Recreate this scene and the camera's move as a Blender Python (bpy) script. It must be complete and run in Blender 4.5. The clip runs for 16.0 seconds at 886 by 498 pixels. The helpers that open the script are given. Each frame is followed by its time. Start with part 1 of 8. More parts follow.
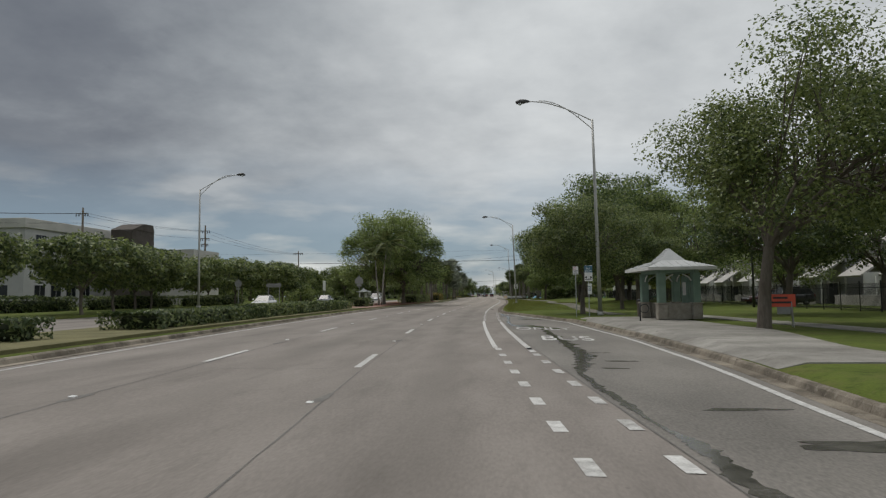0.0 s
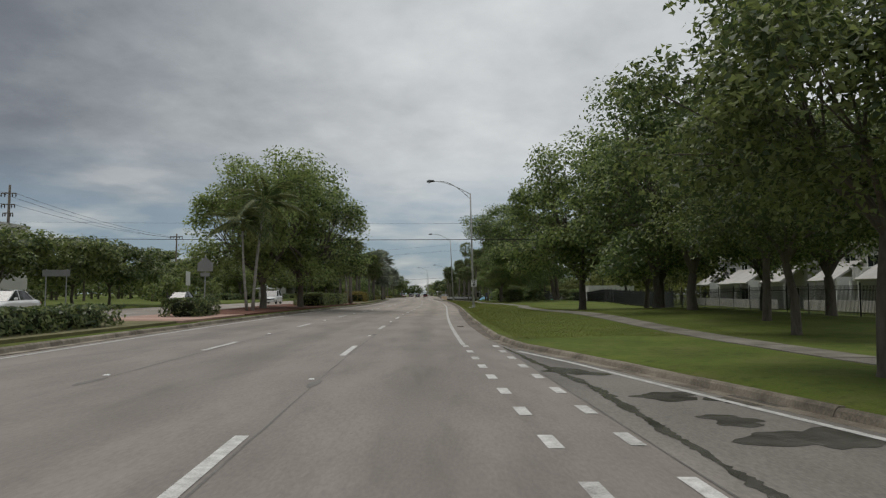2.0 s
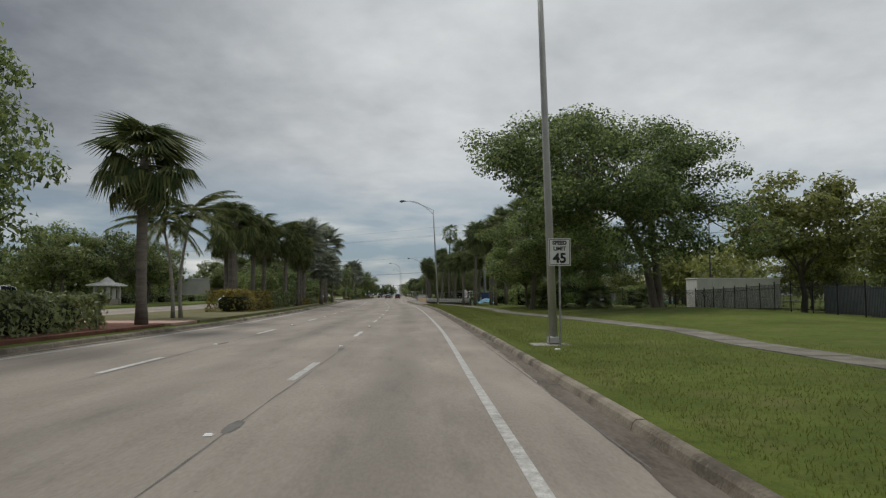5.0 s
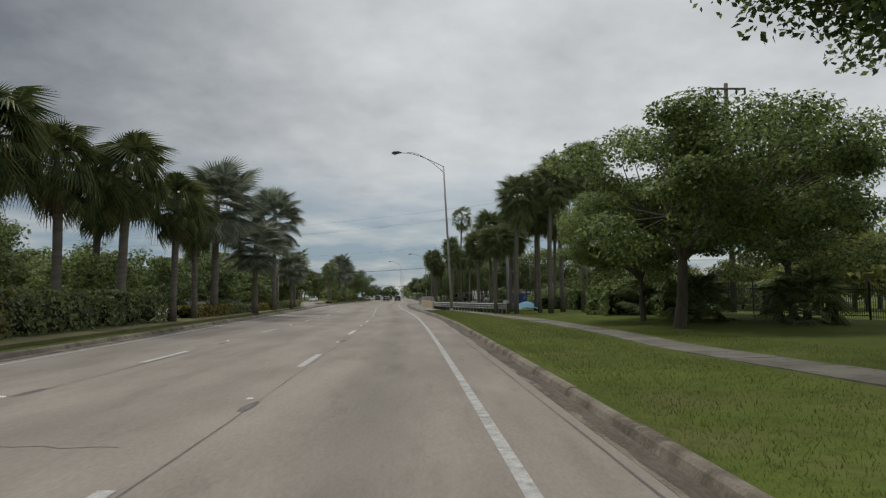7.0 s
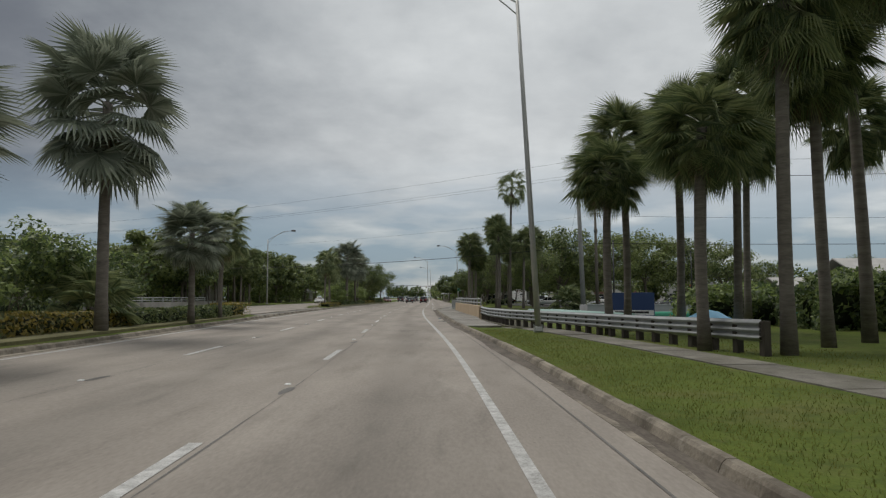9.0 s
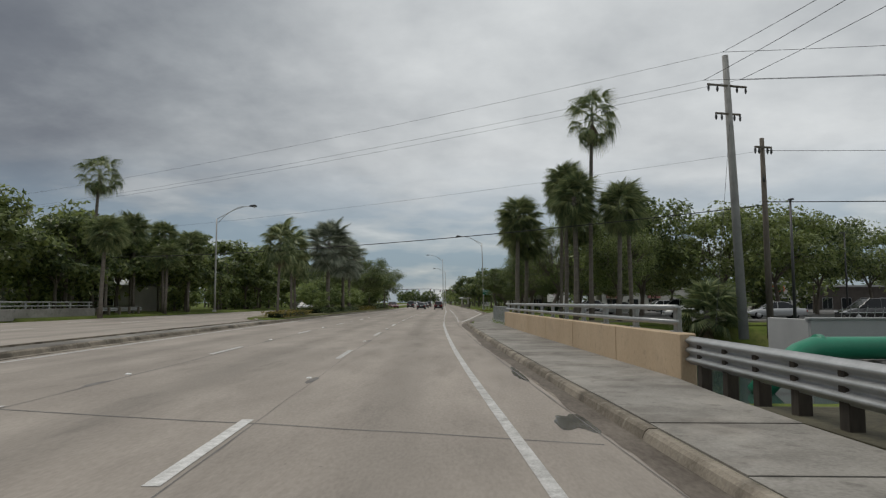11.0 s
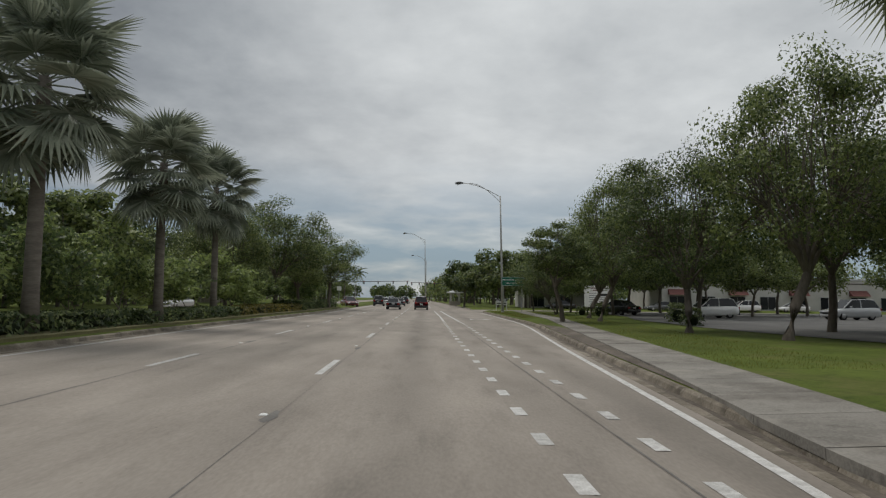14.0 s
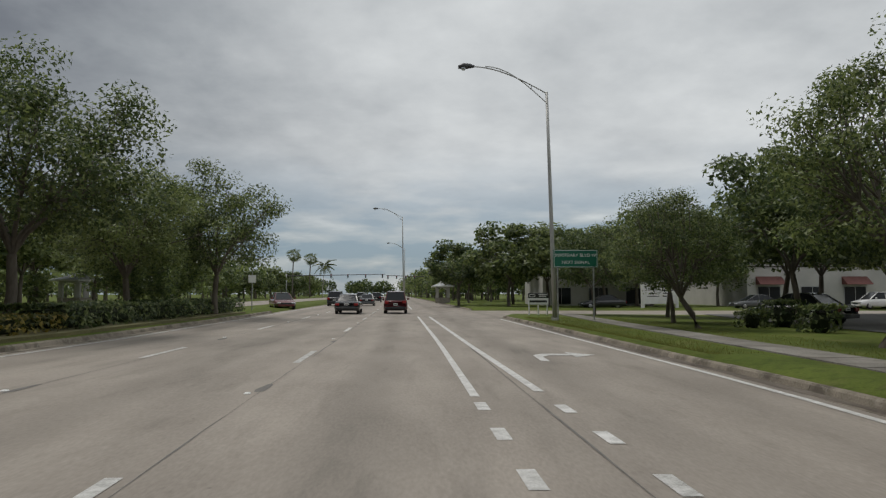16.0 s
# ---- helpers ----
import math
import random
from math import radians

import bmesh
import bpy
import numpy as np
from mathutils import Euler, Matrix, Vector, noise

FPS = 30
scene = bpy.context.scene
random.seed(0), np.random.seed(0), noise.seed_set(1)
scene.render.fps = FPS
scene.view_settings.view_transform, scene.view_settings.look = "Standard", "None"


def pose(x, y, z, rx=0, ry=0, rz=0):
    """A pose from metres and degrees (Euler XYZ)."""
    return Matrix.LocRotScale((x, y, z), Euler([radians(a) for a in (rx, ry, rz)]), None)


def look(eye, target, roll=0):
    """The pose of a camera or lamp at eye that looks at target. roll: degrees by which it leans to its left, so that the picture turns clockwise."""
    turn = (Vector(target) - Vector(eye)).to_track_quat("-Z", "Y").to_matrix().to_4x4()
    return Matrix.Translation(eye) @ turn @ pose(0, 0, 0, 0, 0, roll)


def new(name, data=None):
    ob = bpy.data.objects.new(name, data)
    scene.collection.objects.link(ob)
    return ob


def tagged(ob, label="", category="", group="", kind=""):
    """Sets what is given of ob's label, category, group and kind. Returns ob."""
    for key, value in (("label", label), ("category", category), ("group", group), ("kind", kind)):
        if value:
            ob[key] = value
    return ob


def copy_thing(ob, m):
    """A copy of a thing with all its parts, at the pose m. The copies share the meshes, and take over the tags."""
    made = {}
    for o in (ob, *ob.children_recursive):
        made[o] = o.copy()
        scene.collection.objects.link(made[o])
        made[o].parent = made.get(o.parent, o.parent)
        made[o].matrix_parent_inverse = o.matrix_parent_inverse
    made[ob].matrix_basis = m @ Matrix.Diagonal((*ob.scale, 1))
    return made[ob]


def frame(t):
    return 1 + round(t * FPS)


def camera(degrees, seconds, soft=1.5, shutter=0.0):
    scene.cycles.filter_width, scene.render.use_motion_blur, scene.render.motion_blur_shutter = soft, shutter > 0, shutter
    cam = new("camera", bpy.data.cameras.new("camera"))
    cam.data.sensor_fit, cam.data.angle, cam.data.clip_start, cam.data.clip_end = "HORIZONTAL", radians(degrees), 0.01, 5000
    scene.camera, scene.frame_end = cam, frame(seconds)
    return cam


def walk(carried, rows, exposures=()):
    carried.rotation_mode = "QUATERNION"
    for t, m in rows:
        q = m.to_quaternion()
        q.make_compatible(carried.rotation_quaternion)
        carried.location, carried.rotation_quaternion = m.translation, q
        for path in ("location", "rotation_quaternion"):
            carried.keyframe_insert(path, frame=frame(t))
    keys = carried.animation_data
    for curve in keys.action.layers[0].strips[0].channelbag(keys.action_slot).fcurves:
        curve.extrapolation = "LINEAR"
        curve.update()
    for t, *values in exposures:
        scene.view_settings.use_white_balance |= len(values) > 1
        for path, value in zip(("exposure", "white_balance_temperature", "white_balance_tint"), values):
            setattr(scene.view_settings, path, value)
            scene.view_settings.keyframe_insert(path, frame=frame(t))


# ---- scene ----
# ======== camera and its way ========
cam = camera(67.0, 16.0, 1.25, 0.0)
# seconds, x, y, z, yaw, pitch, roll
PATH = [
    (0.0, -0.000, 0.000, 1.484, 6.22, 3.90, -0.71),
    (0.5, -1.057, 8.282, 1.460, 5.09, 3.88, -0.13),
    (1.0, -1.954, 16.761, 1.498, 3.42, 3.94, -0.02),
    (1.5, -2.652, 25.298, 1.486, 1.74, 3.90, 0.19),
    (2.0, -3.066, 34.036, 1.477, 0.27, 3.86, 0.09),
    (2.5, -3.350, 42.860, 1.476, -0.73, 3.94, 0.05),
    (3.0, -3.582, 51.673, 1.478, -1.18, 3.98, 0.04),
    (3.5, -3.754, 60.528, 1.477, -1.50, 3.98, -0.00),
    (4.0, -3.865, 69.456, 1.477, -1.72, 3.99, -0.00),
    (4.5, -3.919, 78.369, 1.477, -1.85, 3.96, -0.00),
    (5.0, -3.933, 87.163, 1.477, -1.92, 3.89, -0.01),
    (5.5, -3.926, 95.776, 1.499, -1.88, 3.61, -0.22),
    (6.0, -3.995, 104.205, 1.468, -1.88, 3.91, 0.06),
    (6.5, -4.012, 112.562, 1.484, -1.77, 4.00, -0.24),
    (7.0, -4.035, 120.932, 1.480, -1.67, 4.03, -0.36),
    (7.5, -4.116, 129.433, 1.472, -1.22, 4.13, -0.31),
    (8.0, -4.277, 138.179, 1.468, -0.51, 4.11, -0.32),
    (8.5, -4.542, 147.042, 1.476, 0.11, 4.10, -0.44),
    (9.0, -4.883, 155.862, 1.477, 0.71, 4.13, -0.12),
    (9.5, -5.318, 164.662, 1.477, 1.18, 4.14, -0.06),
    (10.0, -5.812, 173.430, 1.477, 1.50, 4.20, -0.08),
    (10.5, -6.343, 182.154, 1.477, 1.70, 4.34, -0.20),
    (11.0, -6.910, 190.831, 1.463, 1.78, 4.56, -0.05),
    (11.5, -7.463, 199.551, 1.464, 1.92, 4.40, 0.62),
    (12.0, -8.050, 208.392, 1.480, 1.99, 4.38, 0.38),
    (12.5, -8.622, 217.279, 1.474, 1.71, 4.29, 0.28),
    (13.0, -9.121, 226.156, 1.468, 1.23, 4.26, 0.45),
    (13.5, -9.552, 235.050, 1.464, 0.70, 4.19, 0.55),
    (14.0, -9.853, 243.909, 1.503, -0.24, 4.20, 0.59),
    (14.5, -10.175, 252.464, 1.492, -0.66, 4.23, 0.22),
    (15.0, -10.328, 261.270, 1.499, -1.18, 4.15, -0.20),
    (15.5, -10.443, 270.101, 1.464, -1.60, 4.01, -0.59),
    (16.0, -10.423, 278.799, 1.489, -2.05, 3.83, -0.10),
]
walk(cam, [(t, pose(x, y, z, 90 + p, 0, w) @ pose(0, 0, 0, 0, 0, r)) for t, x, y, z, w, p, r in PATH])

# ======== sky, sun, exposure ========
scene.view_settings.exposure = 0.0
world = bpy.data.worlds.new("overcast_sky")
scene.world = world
world.use_nodes = True


def sky():
    nt = world.node_tree
    nt.nodes.clear()
    N, L = nt.nodes.new, nt.links.new
    out, bg = N("ShaderNodeOutputWorld"), N("ShaderNodeBackground")
    nish = N("ShaderNodeTexSky")
    nish.sky_type, nish.sun_disc = "NISHITA", False
    nish.sun_elevation, nish.sun_rotation = radians(63), radians(53)
    nish.air_density, nish.dust_density = 1.2, 0.4
    nscale = N("ShaderNodeVectorMath"); nscale.operation = "SCALE"; nscale.inputs["Scale"].default_value = 0.075
    L(nish.outputs["Color"], nscale.inputs[0])
    tc, sep = N("ShaderNodeTexCoord"), N("ShaderNodeSeparateXYZ")
    L(tc.outputs["Generated"], sep.inputs[0])
    # clouds lie on a flat layer: project the direction on it
    zc = N("ShaderNodeMath"); zc.operation = "MAXIMUM"; zc.inputs[1].default_value = 0.0
    L(sep.outputs["Z"], zc.inputs[0])
    za = N("ShaderNodeMath"); za.operation = "ADD"; za.inputs[1].default_value = 0.25
    L(zc.outputs[0], za.inputs[0])
    px, py = N("ShaderNodeMath"), N("ShaderNodeMath")
    px.operation = py.operation = "DIVIDE"
    L(sep.outputs["X"], px.inputs[0]); L(za.outputs[0], px.inputs[1])
    L(sep.outputs["Y"], py.inputs[0]); L(za.outputs[0], py.inputs[1])
    comb = N("ShaderNodeCombineXYZ")
    L(px.outputs[0], comb.inputs[0]); L(py.outputs[0], comb.inputs[1])
    big = N("ShaderNodeTexNoise")
    big.inputs["Scale"].default_value, big.inputs["Detail"].default_value, big.inputs["Roughness"].default_value = 1.25, 8, 0.56
    big.inputs["Distortion"].default_value = 0.25
    L(comb.outputs[0], big.inputs["Vector"])
    fine = N("ShaderNodeTexNoise")
    fine.inputs["Scale"].default_value, fine.inputs["Detail"].default_value, fine.inputs["Roughness"].default_value = 4.2, 9, 0.58
    L(comb.outputs[0], fine.inputs["Vector"])
    # the heavy shower cloud hangs to the west (-x); it thins towards +x
    side = N("ShaderNodeMapRange"); side.interpolation_type = "SMOOTHSTEP"
    for k, v in (("From Min", -0.66), ("From Max", 0.06), ("To Min", 0.04), ("To Max", 0.70)):
        side.inputs[k].default_value = v
    L(sep.outputs["X"], side.inputs["Value"])
    bias = N("ShaderNodeMath"); bias.operation = "ADD"; bias.inputs[1].default_value = -0.01
    L(side.outputs[0], bias.inputs[0])
    a2 = N("ShaderNodeMath"); a2.operation = "MULTIPLY_ADD"; a2.inputs[1].default_value = 0.72
    L(big.outputs["Fac"], a2.inputs[0]); L(bias.outputs[0], a2.inputs[2])
    a3 = N("ShaderNodeMath"); a3.operation = "MULTIPLY_ADD"; a3.inputs[1].default_value = 0.42
    L(fine.outputs["Fac"], a3.inputs[0]); L(a2.outputs[0], a3.inputs[2])
    ramp = N("ShaderNodeValToRGB")
    e = ramp.color_ramp.elements
    a3n = N("ShaderNodeMapRange")
    for kk, v in (("From Min", 0.3), ("From Max", 1.5), ("To Min", 0.0), ("To Max", 1.0)):
        a3n.inputs[kk].default_value = v
    L(a3.outputs[0], a3n.inputs["Value"]); L(a3n.outputs[0], ramp.inputs["Fac"])
    e[0].position, e[0].color = 0.06, (0.125, 0.140, 0.170, 1)
    e[1].position, e[1].color = 0.92, (0.68, 0.705, 0.715, 1)
    k = e.new(0.26); k.color = (0.185, 0.203, 0.232, 1)
    k = e.new(0.48); k.color = (0.325, 0.350, 0.375, 1)
    # white heaps and breaks of blue low over the horizon
    low = N("ShaderNodeMapRange"); low.interpolation_type = "SMOOTHSTEP"
    for kk, v in (("From Min", 0.05), ("From Max", 0.23), ("To Min", 0.95), ("To Max", 0.0)):
        low.inputs[kk].default_value = v
    L(sep.outputs["Z"], low.inputs["Value"])
    st = N("ShaderNodeMapping"); st.inputs["Scale"].default_value = (6.0, 6.0, 26.0)
    L(tc.outputs["Generated"], st.inputs["Vector"])
    heap = N("ShaderNodeTexNoise")
    heap.inputs["Scale"].default_value, heap.inputs["Detail"].default_value, heap.inputs["Roughness"].default_value = 1.0, 6, 0.5
    L(st.outputs[0], heap.inputs["Vector"])
    gap = N("ShaderNodeValToRGB")
    ge = gap.color_ramp.elements
    ge[0].position, ge[0].color = 0.46, (0.21, 0.295, 0.38, 1)
    ge[1].position, ge[1].color = 0.70, (0.70, 0.72, 0.72, 1)
    k = ge.new(0.58); k.color = (0.40, 0.445, 0.48, 1)
    L(heap.outputs["Fac"], gap.inputs["Fac"])
    tint = N("ShaderNodeMix"); tint.data_type = "RGBA"; tint.inputs["Factor"].default_value = 0.2
    L(gap.outputs["Color"], tint.inputs["A"]); L(nscale.outputs[0], tint.inputs["B"])
    mix = N("ShaderNodeMix"); mix.data_type = "RGBA"
    L(low.outputs[0], mix.inputs["Factor"]); L(ramp.outputs["Color"], mix.inputs["A"]); L(tint.outputs["Result"], mix.inputs["B"])
    L(mix.outputs["Result"], bg.inputs["Color"])
    bg.inputs["Strength"].default_value = 1.0
    L(bg.outputs[0], out.inputs["Surface"])


sky()
sun = new("sun", bpy.data.lights.new("sun", "SUN"))
sun.data.energy, sun.data.angle, sun.data.color = 1.75, radians(32), (1.0, 0.96, 0.9)
sun.matrix_world = look((0, 0, 60), (24, -18, 0))


# ======== materials ========
def mat(name, a, b, scale=3.0, rough=0.8, metal=0.0, bump=0.2, grain=40.0, stretch=(1, 1, 1), spec=0.3, island=0.0, detail=6):
    """Two-scale noise between colours a and b, with fine relief."""
    m = bpy.data.materials.new(name)
    m.use_nodes = True
    nt = m.node_tree
    N, L = nt.nodes.new, nt.links.new
    p = nt.nodes["Principled BSDF"]
    p.inputs["Roughness"].default_value, p.inputs["Metallic"].default_value = rough, metal
    p.inputs["Specular IOR Level"].default_value = spec
    tc, mp = N("ShaderNodeTexCoord"), N("ShaderNodeMapping")
    mp.inputs["Scale"].default_value = stretch
    L(tc.outputs["Object"], mp.inputs["Vector"])
    n1, n2 = N("ShaderNodeTexNoise"), N("ShaderNodeTexNoise")
    n1.inputs["Scale"].default_value, n1.inputs["Detail"].default_value = scale, detail
    n2.inputs["Scale"].default_value, n2.inputs["Detail"].default_value = grain, 4
    L(mp.outputs[0], n1.inputs["Vector"]); L(mp.outputs[0], n2.inputs["Vector"])
    f = N("ShaderNodeMath"); f.operation = "MULTIPLY_ADD"; f.inputs[1].default_value = 0.4
    L(n2.outputs["Fac"], f.inputs[0])
    g = N("ShaderNodeMath"); g.operation = "MULTIPLY"; g.inputs[1].default_value = 0.6
    L(n1.outputs["Fac"], g.inputs[0]); L(g.outputs[0], f.inputs[2])
    src = f
    if island:
        geo = N("ShaderNodeNewGeometry")
        oi = N("ShaderNodeObjectInfo")
        s2 = N("ShaderNodeMath"); s2.operation = "MULTIPLY_ADD"; s2.inputs[1].default_value = island
        L(geo.outputs["Random Per Island"], s2.inputs[0]); L(f.outputs[0], s2.inputs[2])
        s3 = N("ShaderNodeMath"); s3.operation = "MULTIPLY_ADD"; s3.inputs[1].default_value = island * 0.5
        L(oi.outputs["Random"], s3.inputs[0]); L(s2.outputs[0], s3.inputs[2])
        s4 = N("ShaderNodeMath"); s4.operation = "SUBTRACT"; s4.inputs[1].default_value = island * 0.75
        L(s3.outputs[0], s4.inputs[0])
        src = s4
    r = N("ShaderNodeMapRange")
    r.inputs["From Min"].default_value, r.inputs["From Max"].default_value = 0.3, 0.7
    L(src.outputs[0], r.inputs["Value"])
    mx = N("ShaderNodeMix"); mx.data_type = "RGBA"
    mx.inputs["A"].default_value, mx.inputs["B"].default_value = (*a, 1), (*b, 1)
    L(r.outputs[0], mx.inputs["Factor"]); L(mx.outputs["Result"], p.inputs["Base Color"])
    if bump:
        bp = N("ShaderNodeBump"); bp.inputs["Strength"].default_value = bump; bp.inputs["Distance"].default_value = 0.02
        L(f.outputs[0], bp.inputs["Height"]); L(bp.outputs[0], p.inputs["Normal"])
    return m


def leafmat(name, a, b, thin=0.45, rough=0.45, island=0.9, spec=0.45):
    m = mat(name, a, b, 0.6, rough, 0, 0, 6, island=island, spec=spec)
    nt = m.node_tree
    p, out = nt.nodes["Principled BSDF"], nt.nodes["Material Output"]
    tr, ms = nt.nodes.new("ShaderNodeBsdfTranslucent"), nt.nodes.new("ShaderNodeMixShader")
    src = p.inputs["Base Color"].links[0].from_socket
    nt.links.new(src, tr.inputs["Color"])
    ms.inputs[0].default_value = thin
    nt.links.new(p.outputs[0], ms.inputs[1]); nt.links.new(tr.outputs[0], ms.inputs[2])
    nt.links.new(ms.outputs[0], out.inputs["Surface"])
    return m


def plain(name, c, rough=0.5, metal=0.0, spec=0.5, emit=0.0):
    m = mat(name, tuple(v * 0.9 for v in c), c, 4, rough, metal, 0, 60, spec=spec)
    if emit:
        p = m.node_tree.nodes["Principled BSDF"]
        p.inputs["Emission Color"].default_value, p.inputs["Emission Strength"].default_value = (*c, 1), emit
    return m


M_ROAD = mat("worn_concrete_road", (0.205, 0.184, 0.163), (0.332, 0.302, 0.270), 0.9, 0.85, 0, 0.25, 30, (1.0, 0.3, 1), island=0)


def lane_stains(m):
    """Oil and tyre marks that run along the lanes, and broad blotches; "off" is the distance from the lane line."""
    nt = m.node_tree
    N, L = nt.nodes.new, nt.links.new
    p = nt.nodes["Principled BSDF"]
    src = p.inputs["Base Color"].links[0].from_socket
    at = N("ShaderNodeAttribute"); at.attribute_name = "off"
    md = N("ShaderNodeMath"); md.operation = "FLOORED_MODULO"; md.inputs[1].default_value = 3.55
    L(at.outputs["Fac"], md.inputs[0])
    sb = N("ShaderNodeMath"); sb.operation = "SUBTRACT"; sb.inputs[1].default_value = 1.775
    L(md.outputs[0], sb.inputs[0])
    ab = N("ShaderNodeMath"); ab.operation = "ABSOLUTE"
    L(sb.outputs[0], ab.inputs[0])
    oil = N("ShaderNodeMapRange"); oil.interpolation_type = "SMOOTHSTEP"
    for k, v in (("From Min", 0.05), ("From Max", 0.75), ("To Min", 1.0), ("To Max", 0.0)):
        oil.inputs[k].default_value = v
    L(ab.outputs[0], oil.inputs["Value"])
    tc, mp = N("ShaderNodeTexCoord"), N("ShaderNodeMapping")
    mp.inputs["Scale"].default_value = (0.55, 0.07, 1)
    L(tc.outputs["Object"], mp.inputs["Vector"])
    nz = N("ShaderNodeTexNoise"); nz.inputs["Scale"].default_value, nz.inputs["Detail"].default_value = 1.0, 5
    L(mp.outputs[0], nz.inputs["Vector"])
    bl = N("ShaderNodeMapRange")
    for k, v in (("From Min", 0.42), ("From Max", 0.68), ("To Min", 0.0), ("To Max", 1.0)):
        bl.inputs[k].default_value = v
    L(nz.outputs["Fac"], bl.inputs["Value"])
    s1 = N("ShaderNodeMath"); s1.operation = "MULTIPLY"; s1.inputs[1].default_value = 0.20
    L(oil.outputs[0], s1.inputs[0])
    s2 = N("ShaderNodeMath"); s2.operation = "MULTIPLY_ADD"; s2.inputs[1].default_value = 0.22
    L(bl.outputs[0], s2.inputs[0]); L(s1.outputs[0], s2.inputs[2])
    sp = N("ShaderNodeTexVoronoi"); sp.inputs["Scale"].default_value = 2.4
    L(tc.outputs["Object"], sp.inputs["Vector"])
    dr = N("ShaderNodeMapRange")
    for k, v in (("From Min", 0.02), ("From Max", 0.06), ("To Min", 0.5), ("To Max", 0.0)):
        dr.inputs[k].default_value = v
    L(sp.outputs["Distance"], dr.inputs["Value"])
    mq = N("ShaderNodeMapping"); mq.inputs["Scale"].default_value = (1.3, 0.22, 1)
    L(tc.outputs["Object"], mq.inputs["Vector"])
    wn = N("ShaderNodeTexNoise"); wn.inputs["Scale"].default_value, wn.inputs["Detail"].default_value, wn.inputs["Roughness"].default_value = 1.4, 9, 0.68
    L(mq.outputs[0], wn.inputs["Vector"])
    ws = N("ShaderNodeMapRange")
    for k, v in (("From Min", 0.52), ("From Max", 0.72), ("To Min", 0.0), ("To Max", 0.27)):
        ws.inputs[k].default_value = v
    L(wn.outputs["Fac"], ws.inputs["Value"])
    s4 = N("ShaderNodeMath"); s4.operation = "ADD"
    L(s2.outputs[0], s4.inputs[0]); L(ws.outputs[0], s4.inputs[1])
    s3 = N("ShaderNodeMath"); s3.operation = "MAXIMUM"
    L(s4.outputs[0], s3.inputs[0]); L(dr.outputs[0], s3.inputs[1])
    mx = N("ShaderNodeMix"); mx.data_type = "RGBA"; mx.inputs["B"].default_value = (0.075, 0.068, 0.058, 1)
    # greyer up to y 50, turning paler and warmer by y 105
    sy = N("ShaderNodeSeparateXYZ"); L(tc.outputs["Object"], sy.inputs[0])
    tone_step = N("ShaderNodeMapRange"); tone_step.interpolation_type = "SMOOTHSTEP"
    for k, v in (("From Min", 50.0), ("From Max", 105.0)):
        tone_step.inputs[k].default_value = v
    L(sy.outputs["Y"], tone_step.inputs["Value"])
    tone = N("ShaderNodeMix"); tone.data_type = "RGBA"
    tone.inputs["A"].default_value, tone.inputs["B"].default_value = (0.86, 0.85, 0.86, 1), (1.09, 1.07, 1.04, 1)
    L(tone_step.outputs[0], tone.inputs["Factor"])
    mul = N("ShaderNodeMix"); mul.data_type = "RGBA"; mul.blend_type = "MULTIPLY"; mul.inputs["Factor"].default_value = 1.0
    L(src, mul.inputs["A"]); L(tone.outputs["Result"], mul.inputs["B"])
    L(s3.outputs[0], mx.inputs["Factor"]); L(mul.outputs["Result"], mx.inputs["A"])
    L(mx.outputs["Result"], p.inputs["Base Color"])


lane_stains(M_ROAD)
M_BAY = mat("stained_bay_concrete", (0.088, 0.082, 0.073), (0.268, 0.248, 0.222), 0.42, 0.7, 0, 0.25, 30, (1.0, 0.4, 1))
M_CONC = mat("pale_concrete", (0.17, 0.162, 0.145), (0.36, 0.345, 0.315), 0.7, 0.9, 0, 0.3, 35, island=0.35)
M_FOOTWAY = mat("stained_footway_concrete", (0.125, 0.117, 0.103), (0.305, 0.288, 0.258), 0.8, 0.9, 0, 0.45, 26, island=0.3)
M_PATH = mat("weathered_path_concrete", (0.105, 0.098, 0.082), (0.265, 0.248, 0.212), 0.8, 0.9, 0, 0.35, 30, island=0.35)
M_KERB = mat("weathered_kerb_concrete", (0.095, 0.080, 0.060), (0.31, 0.272, 0.218), 1.2, 0.9, 0, 0.35, 30, island=0.4)
M_PAINT = mat("worn_white_road_paint", (0.25, 0.243, 0.228), (0.66, 0.655, 0.635), 7, 0.7, 0, 0.2, 50, island=0.3)
M_TAR = mat("tar_joint", (0.09, 0.085, 0.08), (0.20, 0.19, 0.175), 2, 0.8, 0, 0.2, 20)
M_WET = mat("wet_dark_concrete", (0.03, 0.029, 0.026), (0.17, 0.162, 0.147), 2.6, 0.16, 0, 0.15, 22, spec=0.5)
M_DIRT = mat("gutter_dirt", (0.060, 0.048, 0.038), (0.19, 0.165, 0.138), 1.6, 0.95, 0, 0.6, 22, (1, 0.35, 1))
M_SOIL = mat("dark_bare_soil", (0.035, 0.032, 0.022), (0.11, 0.10, 0.065), 0.8, 0.95, 0, 0.9, 14)
M_BED = mat("dry_grass_and_soil", (0.09, 0.085, 0.04), (0.20, 0.185, 0.09), 0.8, 0.95, 0, 0.8, 18)
M_GRASS = mat("mown_grass", (0.052, 0.074, 0.016), (0.134, 0.170, 0.036), 0.35, 0.95, 0, 0.6, 25, spec=0.1)


